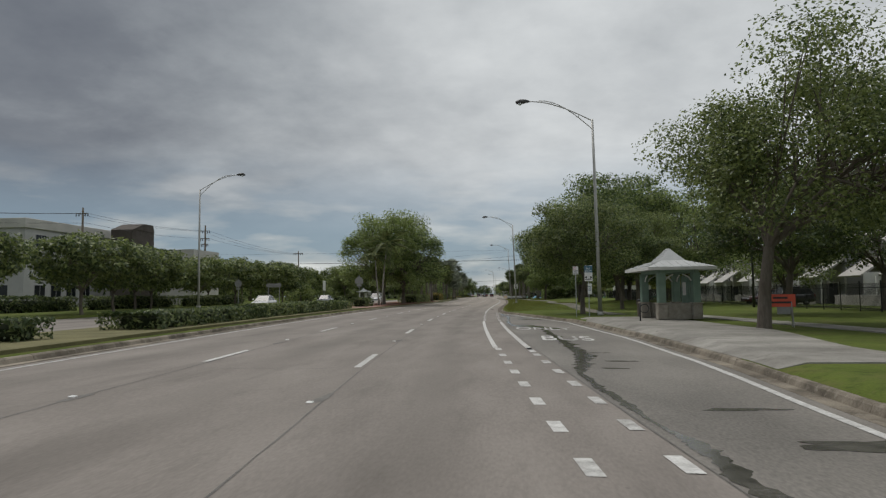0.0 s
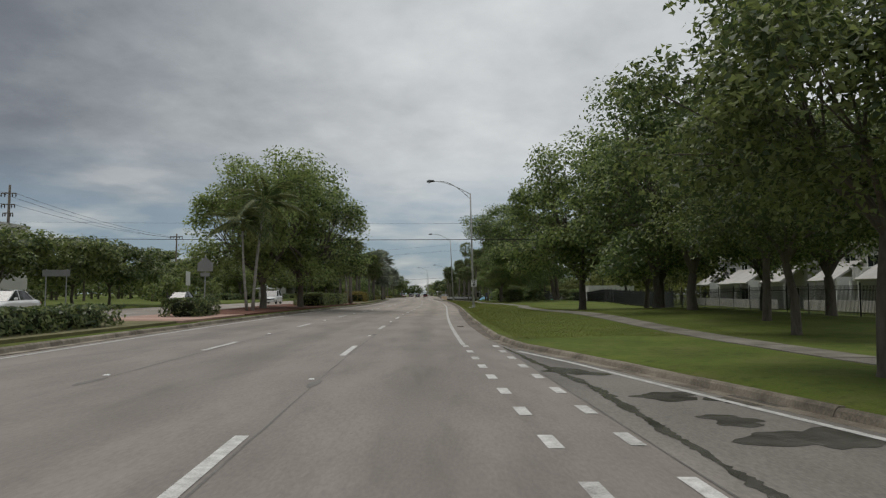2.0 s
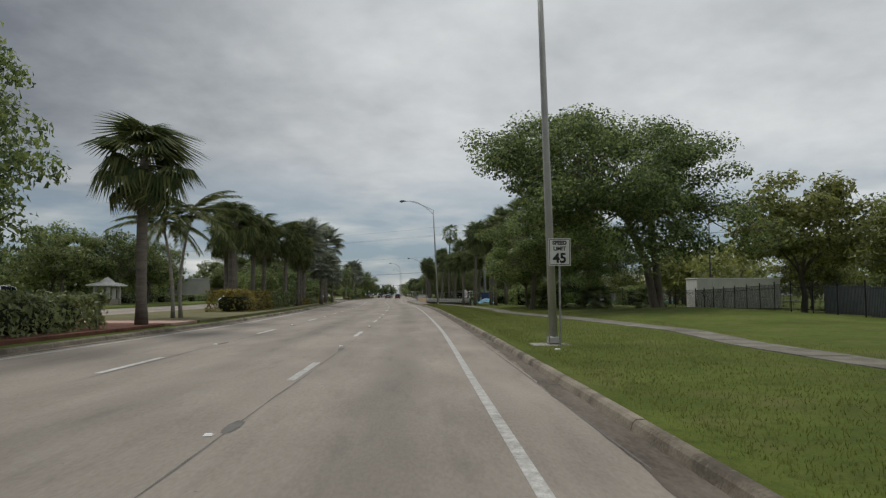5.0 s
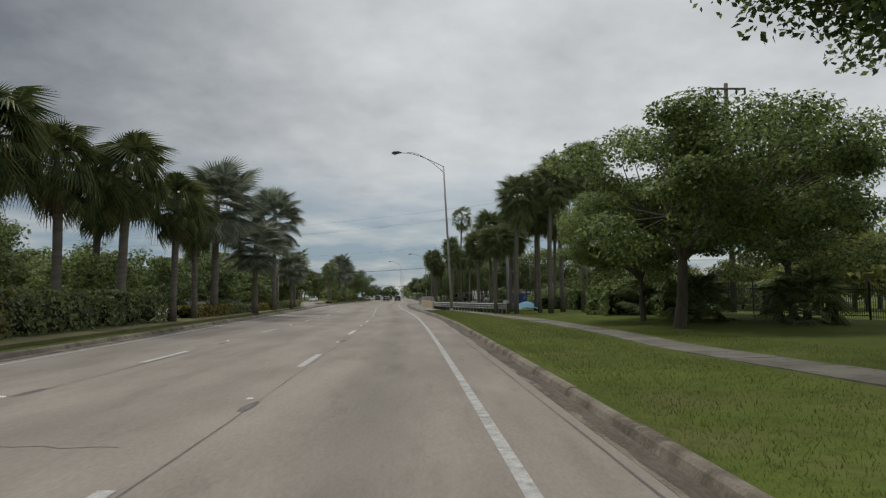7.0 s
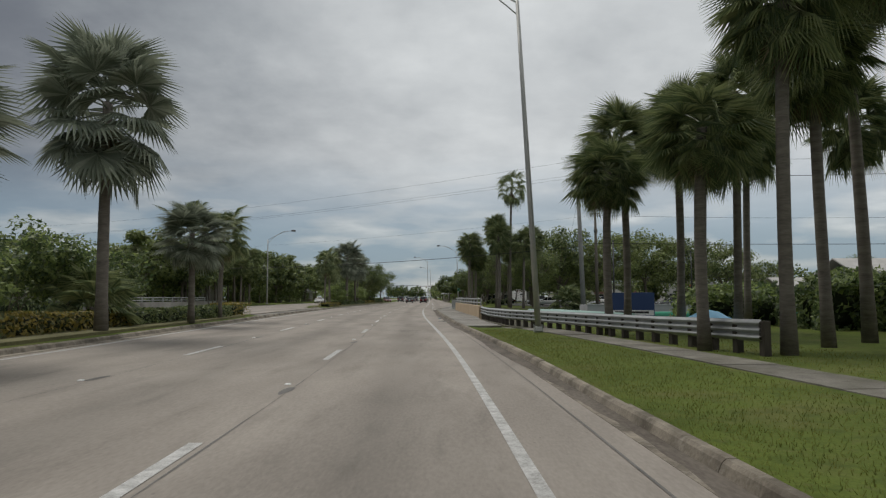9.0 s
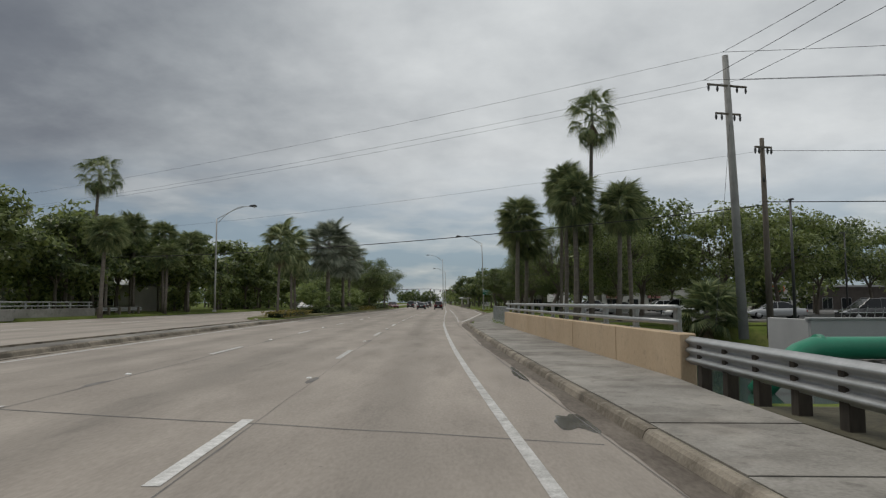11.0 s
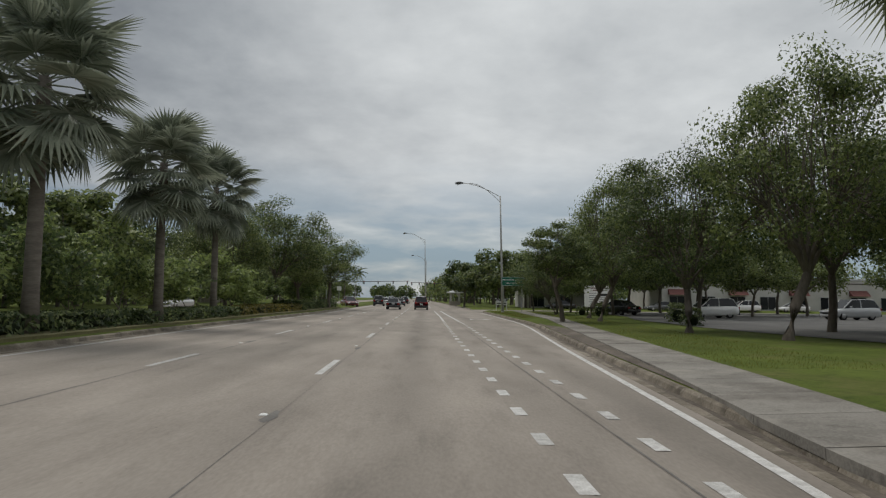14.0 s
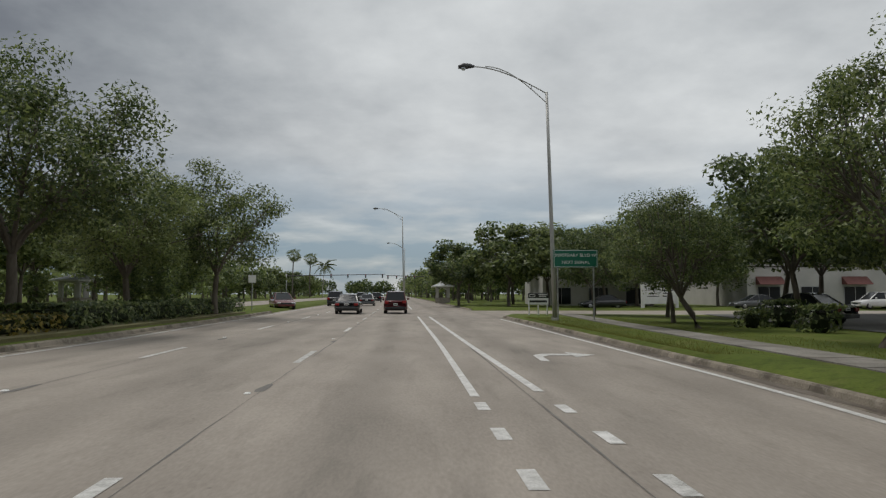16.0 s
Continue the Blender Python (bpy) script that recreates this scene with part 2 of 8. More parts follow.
def patches(m, layers):
    """Lays uneven patches over a material: scale, detail, from, to, amount and colour of each layer."""
    nt = m.node_tree
    N, L = nt.nodes.new, nt.links.new
    p = nt.nodes["Principled BSDF"]
    src = p.inputs["Base Color"].links[0].from_socket
    tc = N("ShaderNodeTexCoord")
    for scale, detail, lo, hi, amount, colour in layers:
        nz = N("ShaderNodeTexNoise")
        nz.inputs["Scale"].default_value, nz.inputs["Detail"].default_value, nz.inputs["Roughness"].default_value = scale, detail, 0.62
        L(tc.outputs["Object"], nz.inputs["Vector"])
        r = N("ShaderNodeMapRange")
        for k, v in (("From Min", lo), ("From Max", hi), ("To Min", 0.0), ("To Max", amount)):
            r.inputs[k].default_value = v
        L(nz.outputs["Fac"], r.inputs["Value"])
        mx = N("ShaderNodeMix"); mx.data_type = "RGBA"; mx.inputs["B"].default_value = (*colour, 1)
        L(r.outputs[0], mx.inputs["Factor"]); L(src, mx.inputs["A"])
        src = mx.outputs["Result"]
    L(src, p.inputs["Base Color"])


# dry spots and coarse dark tufts in the lawn; grime, rust and lichen on the concrete
patches(M_GRASS, ((0.55, 7, 0.50, 0.68, 0.55, (0.150, 0.135, 0.058)), (3.4, 6, 0.50, 0.66, 0.5, (0.042, 0.062, 0.016)), (9.0, 4, 0.58, 0.70, 0.35, (0.145, 0.125, 0.060))))
patches(M_FOOTWAY, ((0.6, 8, 0.50, 0.64, 0.55, (0.105, 0.092, 0.078)), (0.9, 6, 0.54, 0.70, 0.5, (0.380, 0.350, 0.305)), (4.0, 8, 0.57, 0.68, 0.45, (0.085, 0.076, 0.066))))
patches(M_PATH, ((0.7, 8, 0.48, 0.64, 0.6, (0.080, 0.075, 0.052)), (3.5, 8, 0.55, 0.68, 0.5, (0.060, 0.055, 0.042))))
patches(M_KERB, ((1.1, 8, 0.47, 0.62, 0.7, (0.060, 0.050, 0.038)), (5.0, 7, 0.56, 0.68, 0.55, (0.330, 0.300, 0.250))))
patches(M_CONC, ((0.5, 8, 0.50, 0.66, 0.5, (0.120, 0.112, 0.095)), (4.0, 8, 0.56, 0.68, 0.4, (0.100, 0.092, 0.078))))
M_BLADE = leafmat("grass_blades", (0.112, 0.130, 0.034), (0.240, 0.248, 0.066), 0.5, 0.8, 0.35, 0.2)
M_MULCH = mat("red_bark_mulch", (0.085, 0.04, 0.028), (0.19, 0.085, 0.058), 2, 0.95, 0, 0.8, 40)
M_PAVER = mat("pink_brick_pavers", (0.30, 0.19, 0.15), (0.45, 0.31, 0.26), 3, 0.9, 0, 0.3, 30, island=0.5)
M_OAK = leafmat("oak_leaves", (0.064, 0.095, 0.034), (0.216, 0.259, 0.085))
M_OLIVE = leafmat("dark_broad_leaves", (0.088, 0.130, 0.050), (0.285, 0.350, 0.115), 0.52)
M_LIGHTLEAF = leafmat("bright_leaves", (0.105, 0.130, 0.040), (0.290, 0.305, 0.094), 0.52)
M_HEDGE = leafmat("hedge_leaves", (0.056, 0.086, 0.030), (0.220, 0.259, 0.098))
M_CROTON = leafmat("yellow_green_hedge_leaves", (0.070, 0.082, 0.018), (0.300, 0.235, 0.052))
M_FAN = leafmat("fan_palm_fronds", (0.113, 0.154, 0.068), (0.321, 0.355, 0.168), 0.25)
M_BISM = leafmat("silver_palm_fronds", (0.150, 0.175, 0.125), (0.330, 0.360, 0.275), 0.3)
M_FEATHER = leafmat("feather_palm_fronds", (0.060, 0.088, 0.030), (0.185, 0.203, 0.076), 0.3, 0.6, spec=0.25)
M_DEAD = leafmat("dry_palm_fronds", (0.120, 0.090, 0.054), (0.276, 0.216, 0.132), 0.2)
M_BARK = mat("grey_brown_bark", (0.08, 0.066, 0.053), (0.20, 0.175, 0.145), 3, 0.95, 0, 0.9, 14, (1, 1, 0.3))
M_PALMBARK = mat("ringed_palm_bark", (0.095, 0.083, 0.07), (0.23, 0.205, 0.175), 2, 0.95, 0, 0.8, 12, (0.6, 0.6, 3))
M_PALEBARK = mat("smooth_pale_palm_bark", (0.20, 0.19, 0.165), (0.38, 0.36, 0.32), 2, 0.9, 0, 0.5, 12, (0.6, 0.6, 3))
M_GALV = mat("galvanised_steel", (0.30, 0.31, 0.31), (0.44, 0.45, 0.45), 3, 0.45, 0.6, 0.1, 30)
M_LAMPPOLE = mat("dull_aluminium_pole", (0.34, 0.34, 0.325), (0.48, 0.475, 0.45), 1.5, 0.5, 0.4, 0.1, 20)
M_LAMPDARK = plain("dark_bronze_lamp", (0.07, 0.07, 0.07), 0.5, 0.3)
M_BLACKIRON = plain("black_painted_iron", (0.022, 0.023, 0.025), 0.5, 0.2)
M_WOODPOLE = mat("weathered_wood_pole", (0.09, 0.075, 0.06), (0.20, 0.175, 0.145), 3, 0.9, 0, 0.6, 16, (1, 1, 0.15))
M_OLDPOST = mat("dark_creosoted_timber", (0.035, 0.030, 0.025), (0.085, 0.072, 0.058), 3, 0.9, 0, 0.6, 16, (1, 1, 0.2))
M_CONCPOLE = mat("grey_concrete_pole", (0.22, 0.22, 0.21), (0.34, 0.335, 0.32), 2, 0.9, 0, 0.3, 25)
M_CABLE = plain("black_cable", (0.018, 0.018, 0.018), 0.7)
M_WHITE = mat("white_paint", (0.62, 0.62, 0.60), (0.80, 0.80, 0.78), 1.5, 0.7, 0, 0.15, 30)
M_TAN = mat("tan_painted_concrete", (0.44, 0.33, 0.215), (0.58, 0.455, 0.315), 0.8, 0.85, 0, 0.25, 25, (1, 1, 0.5))
patches(M_TAN, ((0.8, 8, 0.54, 0.68, 0.35, (0.300, 0.230, 0.160)), (5.0, 8, 0.58, 0.70, 0.4, (0.240, 0.190, 0.140))))
M_SEAFOAM = mat("seafoam_green_stucco", (0.16, 0.235, 0.19), (0.25, 0.34, 0.275), 2, 0.9, 0, 0.4, 40)
M_STONE = mat("coral_stone_base", (0.24, 0.215, 0.18), (0.42, 0.385, 0.325), 4, 0.9, 0, 0.5, 25)
M_METALROOF = mat("pale_standing_seam_roof", (0.40, 0.41, 0.41), (0.56, 0.57, 0.57), 1.5, 0.45, 0.2, 0.1, 20)
M_SIGNWHITE = plain("white_sign_sheet", (0.80, 0.80, 0.79), 0.45)
M_SIGNBLACK = plain("black_sign_print", (0.02, 0.02, 0.02), 0.5)
M_SIGNGREEN = plain("green_sign_sheet", (0.008, 0.14, 0.085), 0.4)
M_SIGNBLUE = plain("blue_sign_sheet", (0.07, 0.17, 0.24), 0.4)
M_SIGNRED = plain("red_sign_print", (0.5, 0.03, 0.03), 0.4)
M_ORANGE = plain("orange_road_work_sheet", (0.75, 0.10, 0.045), 0.4)
M_SIGNBACK = mat("bare_aluminium_sheet", (0.24, 0.24, 0.23), (0.33, 0.33, 0.32), 2, 0.5, 0.5, 0, 20)
M_GLASS = plain("tinted_window_glass", (0.016, 0.019, 0.022), 0.1, 0, 0.3)
M_RUBBER = plain("black_rubber", (0.018, 0.018, 0.018), 0.85)
M_RIM = plain("silver_alloy", (0.45, 0.45, 0.46), 0.3, 0.8)
M_TAIL = plain("red_lens", (0.28, 0.012, 0.012), 0.15)
M_LENS = plain("clear_headlight", (0.6, 0.62, 0.65), 0.1)
M_GREENPIPE = mat("green_painted_pipe", (0.02, 0.17, 0.10), (0.035, 0.26, 0.155), 1, 0.4, 0, 0.05, 20)
M_WATER = mat("canal_water", (0.03, 0.05, 0.045), (0.05, 0.075, 0.065), 1, 0.05, 0, 0.05, 3)
M_ROOFTILE = mat("pale_flat_tile_roof", (0.34, 0.33, 0.31), (0.50, 0.485, 0.46), 1.2, 0.9, 0, 0.3, 20)
M_STUCCO = mat("white_stucco", (0.38, 0.37, 0.35), (0.54, 0.525, 0.495), 0.5, 0.9, 0, 0.2, 30)
M_GREYSTUCCO = mat("grey_stucco", (0.33, 0.33, 0.33), (0.46, 0.46, 0.455), 0.5, 0.9, 0, 0.2, 30)
M_DARKBRICK = mat("dark_brown_cladding", (0.05, 0.042, 0.036), (0.10, 0.085, 0.075), 1, 0.8, 0, 0.3, 20)
M_TERRA = mat("maroon_awning", (0.11, 0.045, 0.04), (0.17, 0.075, 0.066), 2, 0.8, 0, 0.1, 20)
M_ASPHALT = mat("parking_asphalt", (0.075, 0.074, 0.072), (0.150, 0.147, 0.140), 0.4, 0.9, 0, 0.3, 25)
M_SCREEN = mat("grey_green_screen", (0.055, 0.07, 0.072), (0.11, 0.13, 0.13), 3, 0.9, 0, 0.2, 60)
M_HOARD = plain("deep_blue_hoarding", (0.03, 0.06, 0.16), 0.4)
M_PALEPIPE = mat("pale_green_pipe", (0.20, 0.32, 0.28), (0.28, 0.40, 0.36), 1, 0.5, 0, 0.05, 20)
M_BLUESHEET = plain("blue_tarpaulin", (0.16, 0.42, 0.62), 0.5)


# ======== mesh helpers ========
class Geo:
    """Collects vertices and faces of one mesh."""

    def __init__(self):
        self.v, self.f = [], []

    def add(self, verts, faces):
        k = len(self.v)
        self.v.extend(tuple(p) for p in verts)
        self.f.extend(tuple(i + k for i in q) for q in faces)
        return self

    def box(self, c, s, c0=0.0, rz=0.0, taper=1.0):
        """A box with chamfered edges of width c0 about centre c."""
        hx, hy, hz = s[0] / 2, s[1] / 2, s[2] / 2
        b = min(c0, hx * 0.9, hy * 0.9, hz * 0.9)
        cs, sn = math.cos(rz), math.sin(rz)
        out = []

        def put(x, y, z):
            k = taper if z > 0 else 1.0
            x, y = x * k, y * k
            out.append((c[0] + x * cs - y * sn, c[1] + x * sn + y * cs, c[2] + z))
        if b <= 0:
            for z in (-hz, hz):
                for x, y in ((-hx, -hy), (hx, -hy), (hx, hy), (-hx, hy)):
                    put(x, y, z)
            return self.add(out, [(3, 2, 1, 0), (4, 5, 6, 7), (0, 1, 5, 4), (1, 2, 6, 5), (2, 3, 7, 6), (3, 0, 4, 7)])
        ring = [(-hx + b, -hy), (hx - b, -hy), (hx, -hy + b), (hx, hy - b), (hx - b, hy), (-hx + b, hy), (-hx, hy - b), (-hx, -hy + b)]
        lid = [(max(-hx + b, min(hx - b, x)), max(-hy + b, min(hy - b, y))) for x, y in ring]
        for z, pts in ((-hz, lid), (-hz + b, ring), (hz - b, ring), (hz, lid)):
            for x, y in pts:
                put(x, y, z)
        fs = [tuple(range(7, -1, -1)), tuple(range(24, 32))]
        for r in range(3):
            for i in range(8):
                j = (i + 1) % 8
                fs.append((r * 8 + i, r * 8 + j, r * 8 + 8 + j, r * 8 + 8 + i))
        return self.add(out, fs)

    def tube(self, pts, rad, n=8, caps=True):
        """A round tube through pts with the radii rad."""
        pts = [Vector(p) for p in pts]
        rad = [rad] * len(pts) if not hasattr(rad, "__len__") else rad
        out = []
        up = Vector((0, 0, 1))
        for i, p in enumerate(pts):
            d = (pts[min(i + 1, len(pts) - 1)] - pts[max(i - 1, 0)]).normalized()
            a = d.cross(up if abs(d.z) < 0.95 else Vector((1, 0, 0))).normalized()
            b = a.cross(d)
            for k in range(n):
                t = 2 * math.pi * k / n
                out.append(p + (a * math.cos(t) + b * math.sin(t)) * rad[i])
        fs = [(i * n + k, i * n + (k + 1) % n, (i + 1) * n + (k + 1) % n, (i + 1) * n + k) for i in range(len(pts) - 1) for k in range(n)]
        if caps:
            fs += [tuple(range(n - 1, -1, -1)), tuple(range((len(pts) - 1) * n, len(pts) * n))]
        return self.add(out, fs)

    def prism(self, poly, x0, x1, axis="x"):
        """A polygon of (u, w) pulled from x0 to x1 along the axis; w is up."""
        n = len(poly)
        at = (lambda t, u, w: (t, u, w)) if axis == "x" else (lambda t, u, w: (u, t, w))
        out = [at(x0, u, w) for u, w in poly] + [at(x1, u, w) for u, w in poly]
        fs = [tuple(range(n)), tuple(range(2 * n - 1, n - 1, -1))] + [(i, i + n, (i + 1) % n + n, (i + 1) % n) for i in range(n)]
        return self.add(out, fs)

    def mesh(self, name, smooth=False):
        me = bpy.data.meshes.new(name)
        me.from_pydata(self.v, [], self.f)
        if smooth:
            me.polygons.foreach_set("use_smooth", [True] * len(me.polygons))
        me.update()
        return me


def part(name, geo, material, parent=None, label="", smooth=False, at=None):
    """One mesh object, under a thing or a part."""
    me = geo if isinstance(geo, bpy.types.Mesh) else geo.mesh(name, smooth)
    if not me.materials:
        me.materials.append(material)
    ob = new(name, me)
    if parent:
        ob.parent = parent
    if at is not None:
        ob.matrix_basis = at
    if label:
        ob["label"] = label
    return ob


def thing(name, label, category, group="", kind="", at=None):
    ob = new(name)
    ob.empty_display_size = 0.2
    if at is not None:
        ob.matrix_basis = at
    return tagged(ob, label, category, group, kind)


def with_offset(ob):
    """Stores each corner's distance from the lane line, for the lane stains."""
    me = ob.data
    a = me.attributes.new("off", "FLOAT", "POINT")
    a.data.foreach_set("value", [v.co.x - cx(v.co.y) for v in me.vertices])
    return ob


def setting(name, geo, material, label, category, smooth=False):
    return tagged(part(name, geo, material, None, "", smooth), label, category, "", "structure")


def words(name, text, size, material, parent, at, label="", bold=0.0):
    """Raised lettering from the built-in font, as a mesh."""
    cu = bpy.data.curves.new(name, "FONT")
    cu.body, cu.size, cu.align_x, cu.align_y, cu.extrude = text, size, "CENTER", "CENTER", 0.002
    cu.offset = bold
    tmp = bpy.data.objects.new(name, cu)
    scene.collection.objects.link(tmp)
    me = bpy.data.meshes.new_from_object(tmp.evaluated_get(bpy.context.evaluated_depsgraph_get()))
    bpy.data.objects.remove(tmp)
    me.materials.clear()
    return part(name, me, material, parent, label, at=at)


# ======== the road's line ========
KY = [-80, -60, -30, 0, 16.8, 28.8, 41, 53.2, 65.4, 77.6, 102, 114, 126, 138.3, 150.6, 162.8, 175, 199.3, 211.5, 223.7, 235.9, 248, 272.3, 284.5, 296.7, 330, 400, 700, 1400]
KX = [10.8, 7, 1.8, -2.05, -3.61, -4.53, -5.22, -5.68, -5.97, -6.12, -6.17, -6.26, -6.46, -6.73, -7.05, -7.47, -8.0, -9.62, -10.42, -11.03, -11.54, -11.95, -12.62, -12.9, -13.15, -13.95, -16.2, -26, -49]
_yy = np.arange(-80, 1401, 1.0)
_xx = np.interp(_yy, KY, KX)
for _ in range(6):
    _xx[3:-3] = np.convolve(_xx, np.ones(7) / 7, "valid")


def cx(y):
    """Where the dashed line between the two right lanes runs."""
    return float(np.interp(y, _yy, _xx))


def lin(y, knots):
    return float(np.interp(y, [k[0] for k in knots], [k[1] for k in knots]))


RIGHT = [(-80, 4.7), (-20, 4.7), (0, 6.6), (9, 7.45), (15, 8.2), (24, 8.7), (38, 8.4), (44, 7.1), (50, 5.9), (54, 4.7), (58, 4.44), (75, 4.52), (100, 4.66), (125, 4.72), (141, 4.84), (156, 4.97), (172, 4.9), (195, 4.64), (205, 4.70), (236, 4.82), (243, 5.18), (252, 6.15), (266, 7.3), (282, 8.75), (290, 9.2), (322, 9.2), (1400, 9.2)]
MEDIAN = [(-80, -7.4), (0, -7.4), (75, -7.5), (100, -7.2), (120, -6.6), (136, -6.8), (160, -7.5), (200, -7.8), (240, -7.9), (270, -7.8), (300, -7.0), (330, -7.2), (1400, -7.2)]
OPP_NEAR = [(-80, -13.0), (57, -12.6), (80, -13.2), (100, -15.0), (185, -14.5), (196, -12.4), (203, -9.0), (236, -9.0), (241, -11.6), (250, -13.0), (330, -13.0), (1400, -13.0)]
OPP_FAR = -24.2


def road_z(off):
    return -0.018 * off


def kerb_off(y):
    return lin(y, RIGHT)


def med_off(y):
    return lin(y, MEDIAN)


def opp_off(y):
    return lin(y, OPP_NEAR)


BUMPS = [(12.5, 76, 9, 16, 0.55), (13, 128, 9, 14, 0.6), (11, 160, 7, 12, 0.45)]


def ground_z(x, y):
    """Height of the lawns and banks."""
    off = x - cx(y)
    if off > 0:
        z = 0.02 + 0.10 * min(1.0, max(0.0, (off - 4.9) / 3.0)) - 0.02
        if 187 < y < 242 and off < 9.0:
            z = -0.03
        if y > 240:
            z -= 0.10 * min(1.0, max(0.0, (off - 12) / 10.0))
        for bx, by, rx, ry, h in BUMPS:
            z += h * math.exp(-(((x - bx) / rx) ** 2 + ((y - by) / ry) ** 2) * 1.6)
    else:
        z = 0.40
    return z


def strip(y0, y1, step, left, right, zf, skirt=0.25):
    """A sheet along the road between two offsets, with its edges turned down."""
    g = Geo()
    n = max(1, int(round((y1 - y0) / step)))
    rows_ = []
    for i in range(n + 1):
        y = y0 + (y1 - y0) * i / n
        a, b = left(y), right(y)
        c = cx(y)
        rows_.append([(c + a, y, zf(a) - skirt), (c + a, y, zf(a)), (c + b, y, zf(b)), (c + b, y, zf(b) - skirt)])
    for i in range(n):
        p, q = rows_[i], rows_[i + 1]
        for k in range(3):
            g.add([p[k], p[k + 1], q[k + 1], q[k]], [(0, 1, 2, 3)])
    g.add(rows_[0], [(3, 2, 1, 0)])
    g.add(rows_[-1], [(0, 1, 2, 3)])
    return g


# ======== ground, canal, carriageways ========
CANAL0, CANAL1 = 204.0, 233.0


def bank(y, z):
    """Lowers the ground to the canal's bed between its banks."""
    d = min(y - (CANAL0 - 3.0), CANAL1 + 3.0 - y)
    return z if d <= 0 else z + (-2.8 - z) * min(1.0, d / 3.0)


def build_ground():
    ys = list(np.arange(-60, 200, 3.0)) + list(np.arange(200, 238, 1.0)) + list(np.arange(238, 350, 3.0)) + [360, 380, 400, 440, 500, 600, 800, 1200, 2000, 4000]
    ys = [-3000, -400, -120] + [float(y) for y in ys]
    g = Geo()
    cols = None
    for y in ys:
        yy = max(-80.0, min(1400.0, y))
        c, k, m, o = cx(yy), kerb_off(yy), med_off(yy), opp_off(yy)
        side = 325.5 < y < 346
        row = []
        for d in (-3000, -900, -300, -150, -90, -65, -52, -44, -38, -34, -30, -27.5):
            row.append((d, bank(y, 0.42)))
        row += [(OPP_FAR - 0.62, bank(y, 0.36)), (OPP_FAR - 0.45, bank(y, 0.35)), (OPP_FAR - 0.35, bank(y, -0.4))]
        row += [(o + 0.35, bank(y, -0.4)), (o + 0.45 - 1e-3, bank(y, -0.4)), (o + 0.30, bank(y, -0.4))]
        mz = road_z(m) + 0.13
        row[-3:] = [(o - 0.1, bank(y, -0.4)), (o + 0.12, bank(y, 0.33)), ((o + m) / 2, bank(y, 0.36)), (m - 0.14, bank(y, mz)), (m + 0.1, bank(y, -0.4))]
        row += [(k - 0.1, bank(y, -0.5))]
        for d in (0.14, 0.7, 1.4, 2.4, 3.6, 5, 6.5, 8, 10, 12.5, 15, 18, 22, 27, 34, 45, 60, 100, 180, 400, 1000, 3000):
            x = c + k + d
            z = ground_z(x, yy) if 0.14 < d else road_z(k) + 0.13
            if d > 40:
                z = min(z, 0.0)
            row.append((k + d, -0.6 if side else bank(y, z) if d > 2.4 or not CANAL0 - 3 < y < CANAL1 + 3 else -2.8))
        g.v.extend((c + d, y, z) for d, z in row)
        cols = len(row)
    for i in range(len(ys) - 1):
        for j in range(cols - 1):
            a = i * cols + j
            g.f.append((a, a + 1, a + cols + 1, a + cols))
    return setting("ground", g, M_GRASS, "mown green lawn and verges running along the road", "ground", True)


build_ground()
g = Geo().box((-5, (CANAL0 + CANAL1) / 2, -1.95), (900, CANAL1 - CANAL0 + 5.4, 0.1))
setting("water", g, M_WATER, "still dark green canal water under the bridge", "water")

with_offset(setting("road", strip(-80, 1400, 3.0, med_off, lambda y: 4.25, road_z), M_ROAD, "pale worn concrete carriageway with three lanes", "road"))
setting("road_bus_bay", strip(-80, 56, 1.5, lambda y: 4.252, lambda y: max(4.3, kerb_off(y)), lambda o: road_z(o)), M_BAY, "stained patched concrete bus bay beside the lanes", "road")
with_offset(setting("road_turn_lane", strip(56.01, 1400, 2.0, lambda y: 4.252, kerb_off, lambda o: road_z(o)), M_ROAD, "pale concrete shoulder widening to a right turn lane", "road"))
with_offset(setting("road_opposite", strip(-80, 1400, 4.0, lambda y: OPP_FAR, opp_off, lambda o: 0.20), M_ROAD, "pale concrete carriageway of the opposite direction", "road"))
g = Geo()
g.add([(cx(326) + 9.1, 326, -0.17), (130, 327, -0.5), (130, 345, -0.5), (cx(345) + 9.1, 345.5, -0.17)], [(0, 1, 2, 3)])
setting("road_side_street", g, M_ROAD, "pale side street joining from the lawns", "road")
setting("median_slab", strip(199, 237.5, 2.0, lambda y: opp_off(y) + 0.05, lambda y: med_off(y) - 0.16, lambda o: 0.285, 0.4), M_FOOTWAY, "raised pale concrete median on the bridge", "median")
g = strip(61.5, 70.6, 2.0, lambda y: opp_off(y) + 0.4, lambda y: med_off(y) - 0.5, lambda o: 0.372, 0.1)
setting("median_paving", g, M_PAVER, "pink brick paving across the median nose", "paving")
g = strip(113.5, 116.4, 1.0, lambda y: opp_off(y) + 0.4, lambda y: med_off(y) - 0.5, lambda o: 0.372, 0.1)
setting("median_paving", g, M_PAVER, "pink brick paving across the median nose", "paving")
for y0, y1 in ((-40, 61), (71.0, 113), (116.9, 198), (240, 322)):
    g = strip(y0, y1, 3.0, lambda y: opp_off(y) + 0.5, lambda y: med_off(y) - 0.55, lambda o: 0.375, 0.1)
    setting("median_bed", g, M_MULCH if y1 == 113 else M_BED, "red bark mulch bed along the median" if y1 == 113 else "dry grass and bare soil along the median", "planting bed")


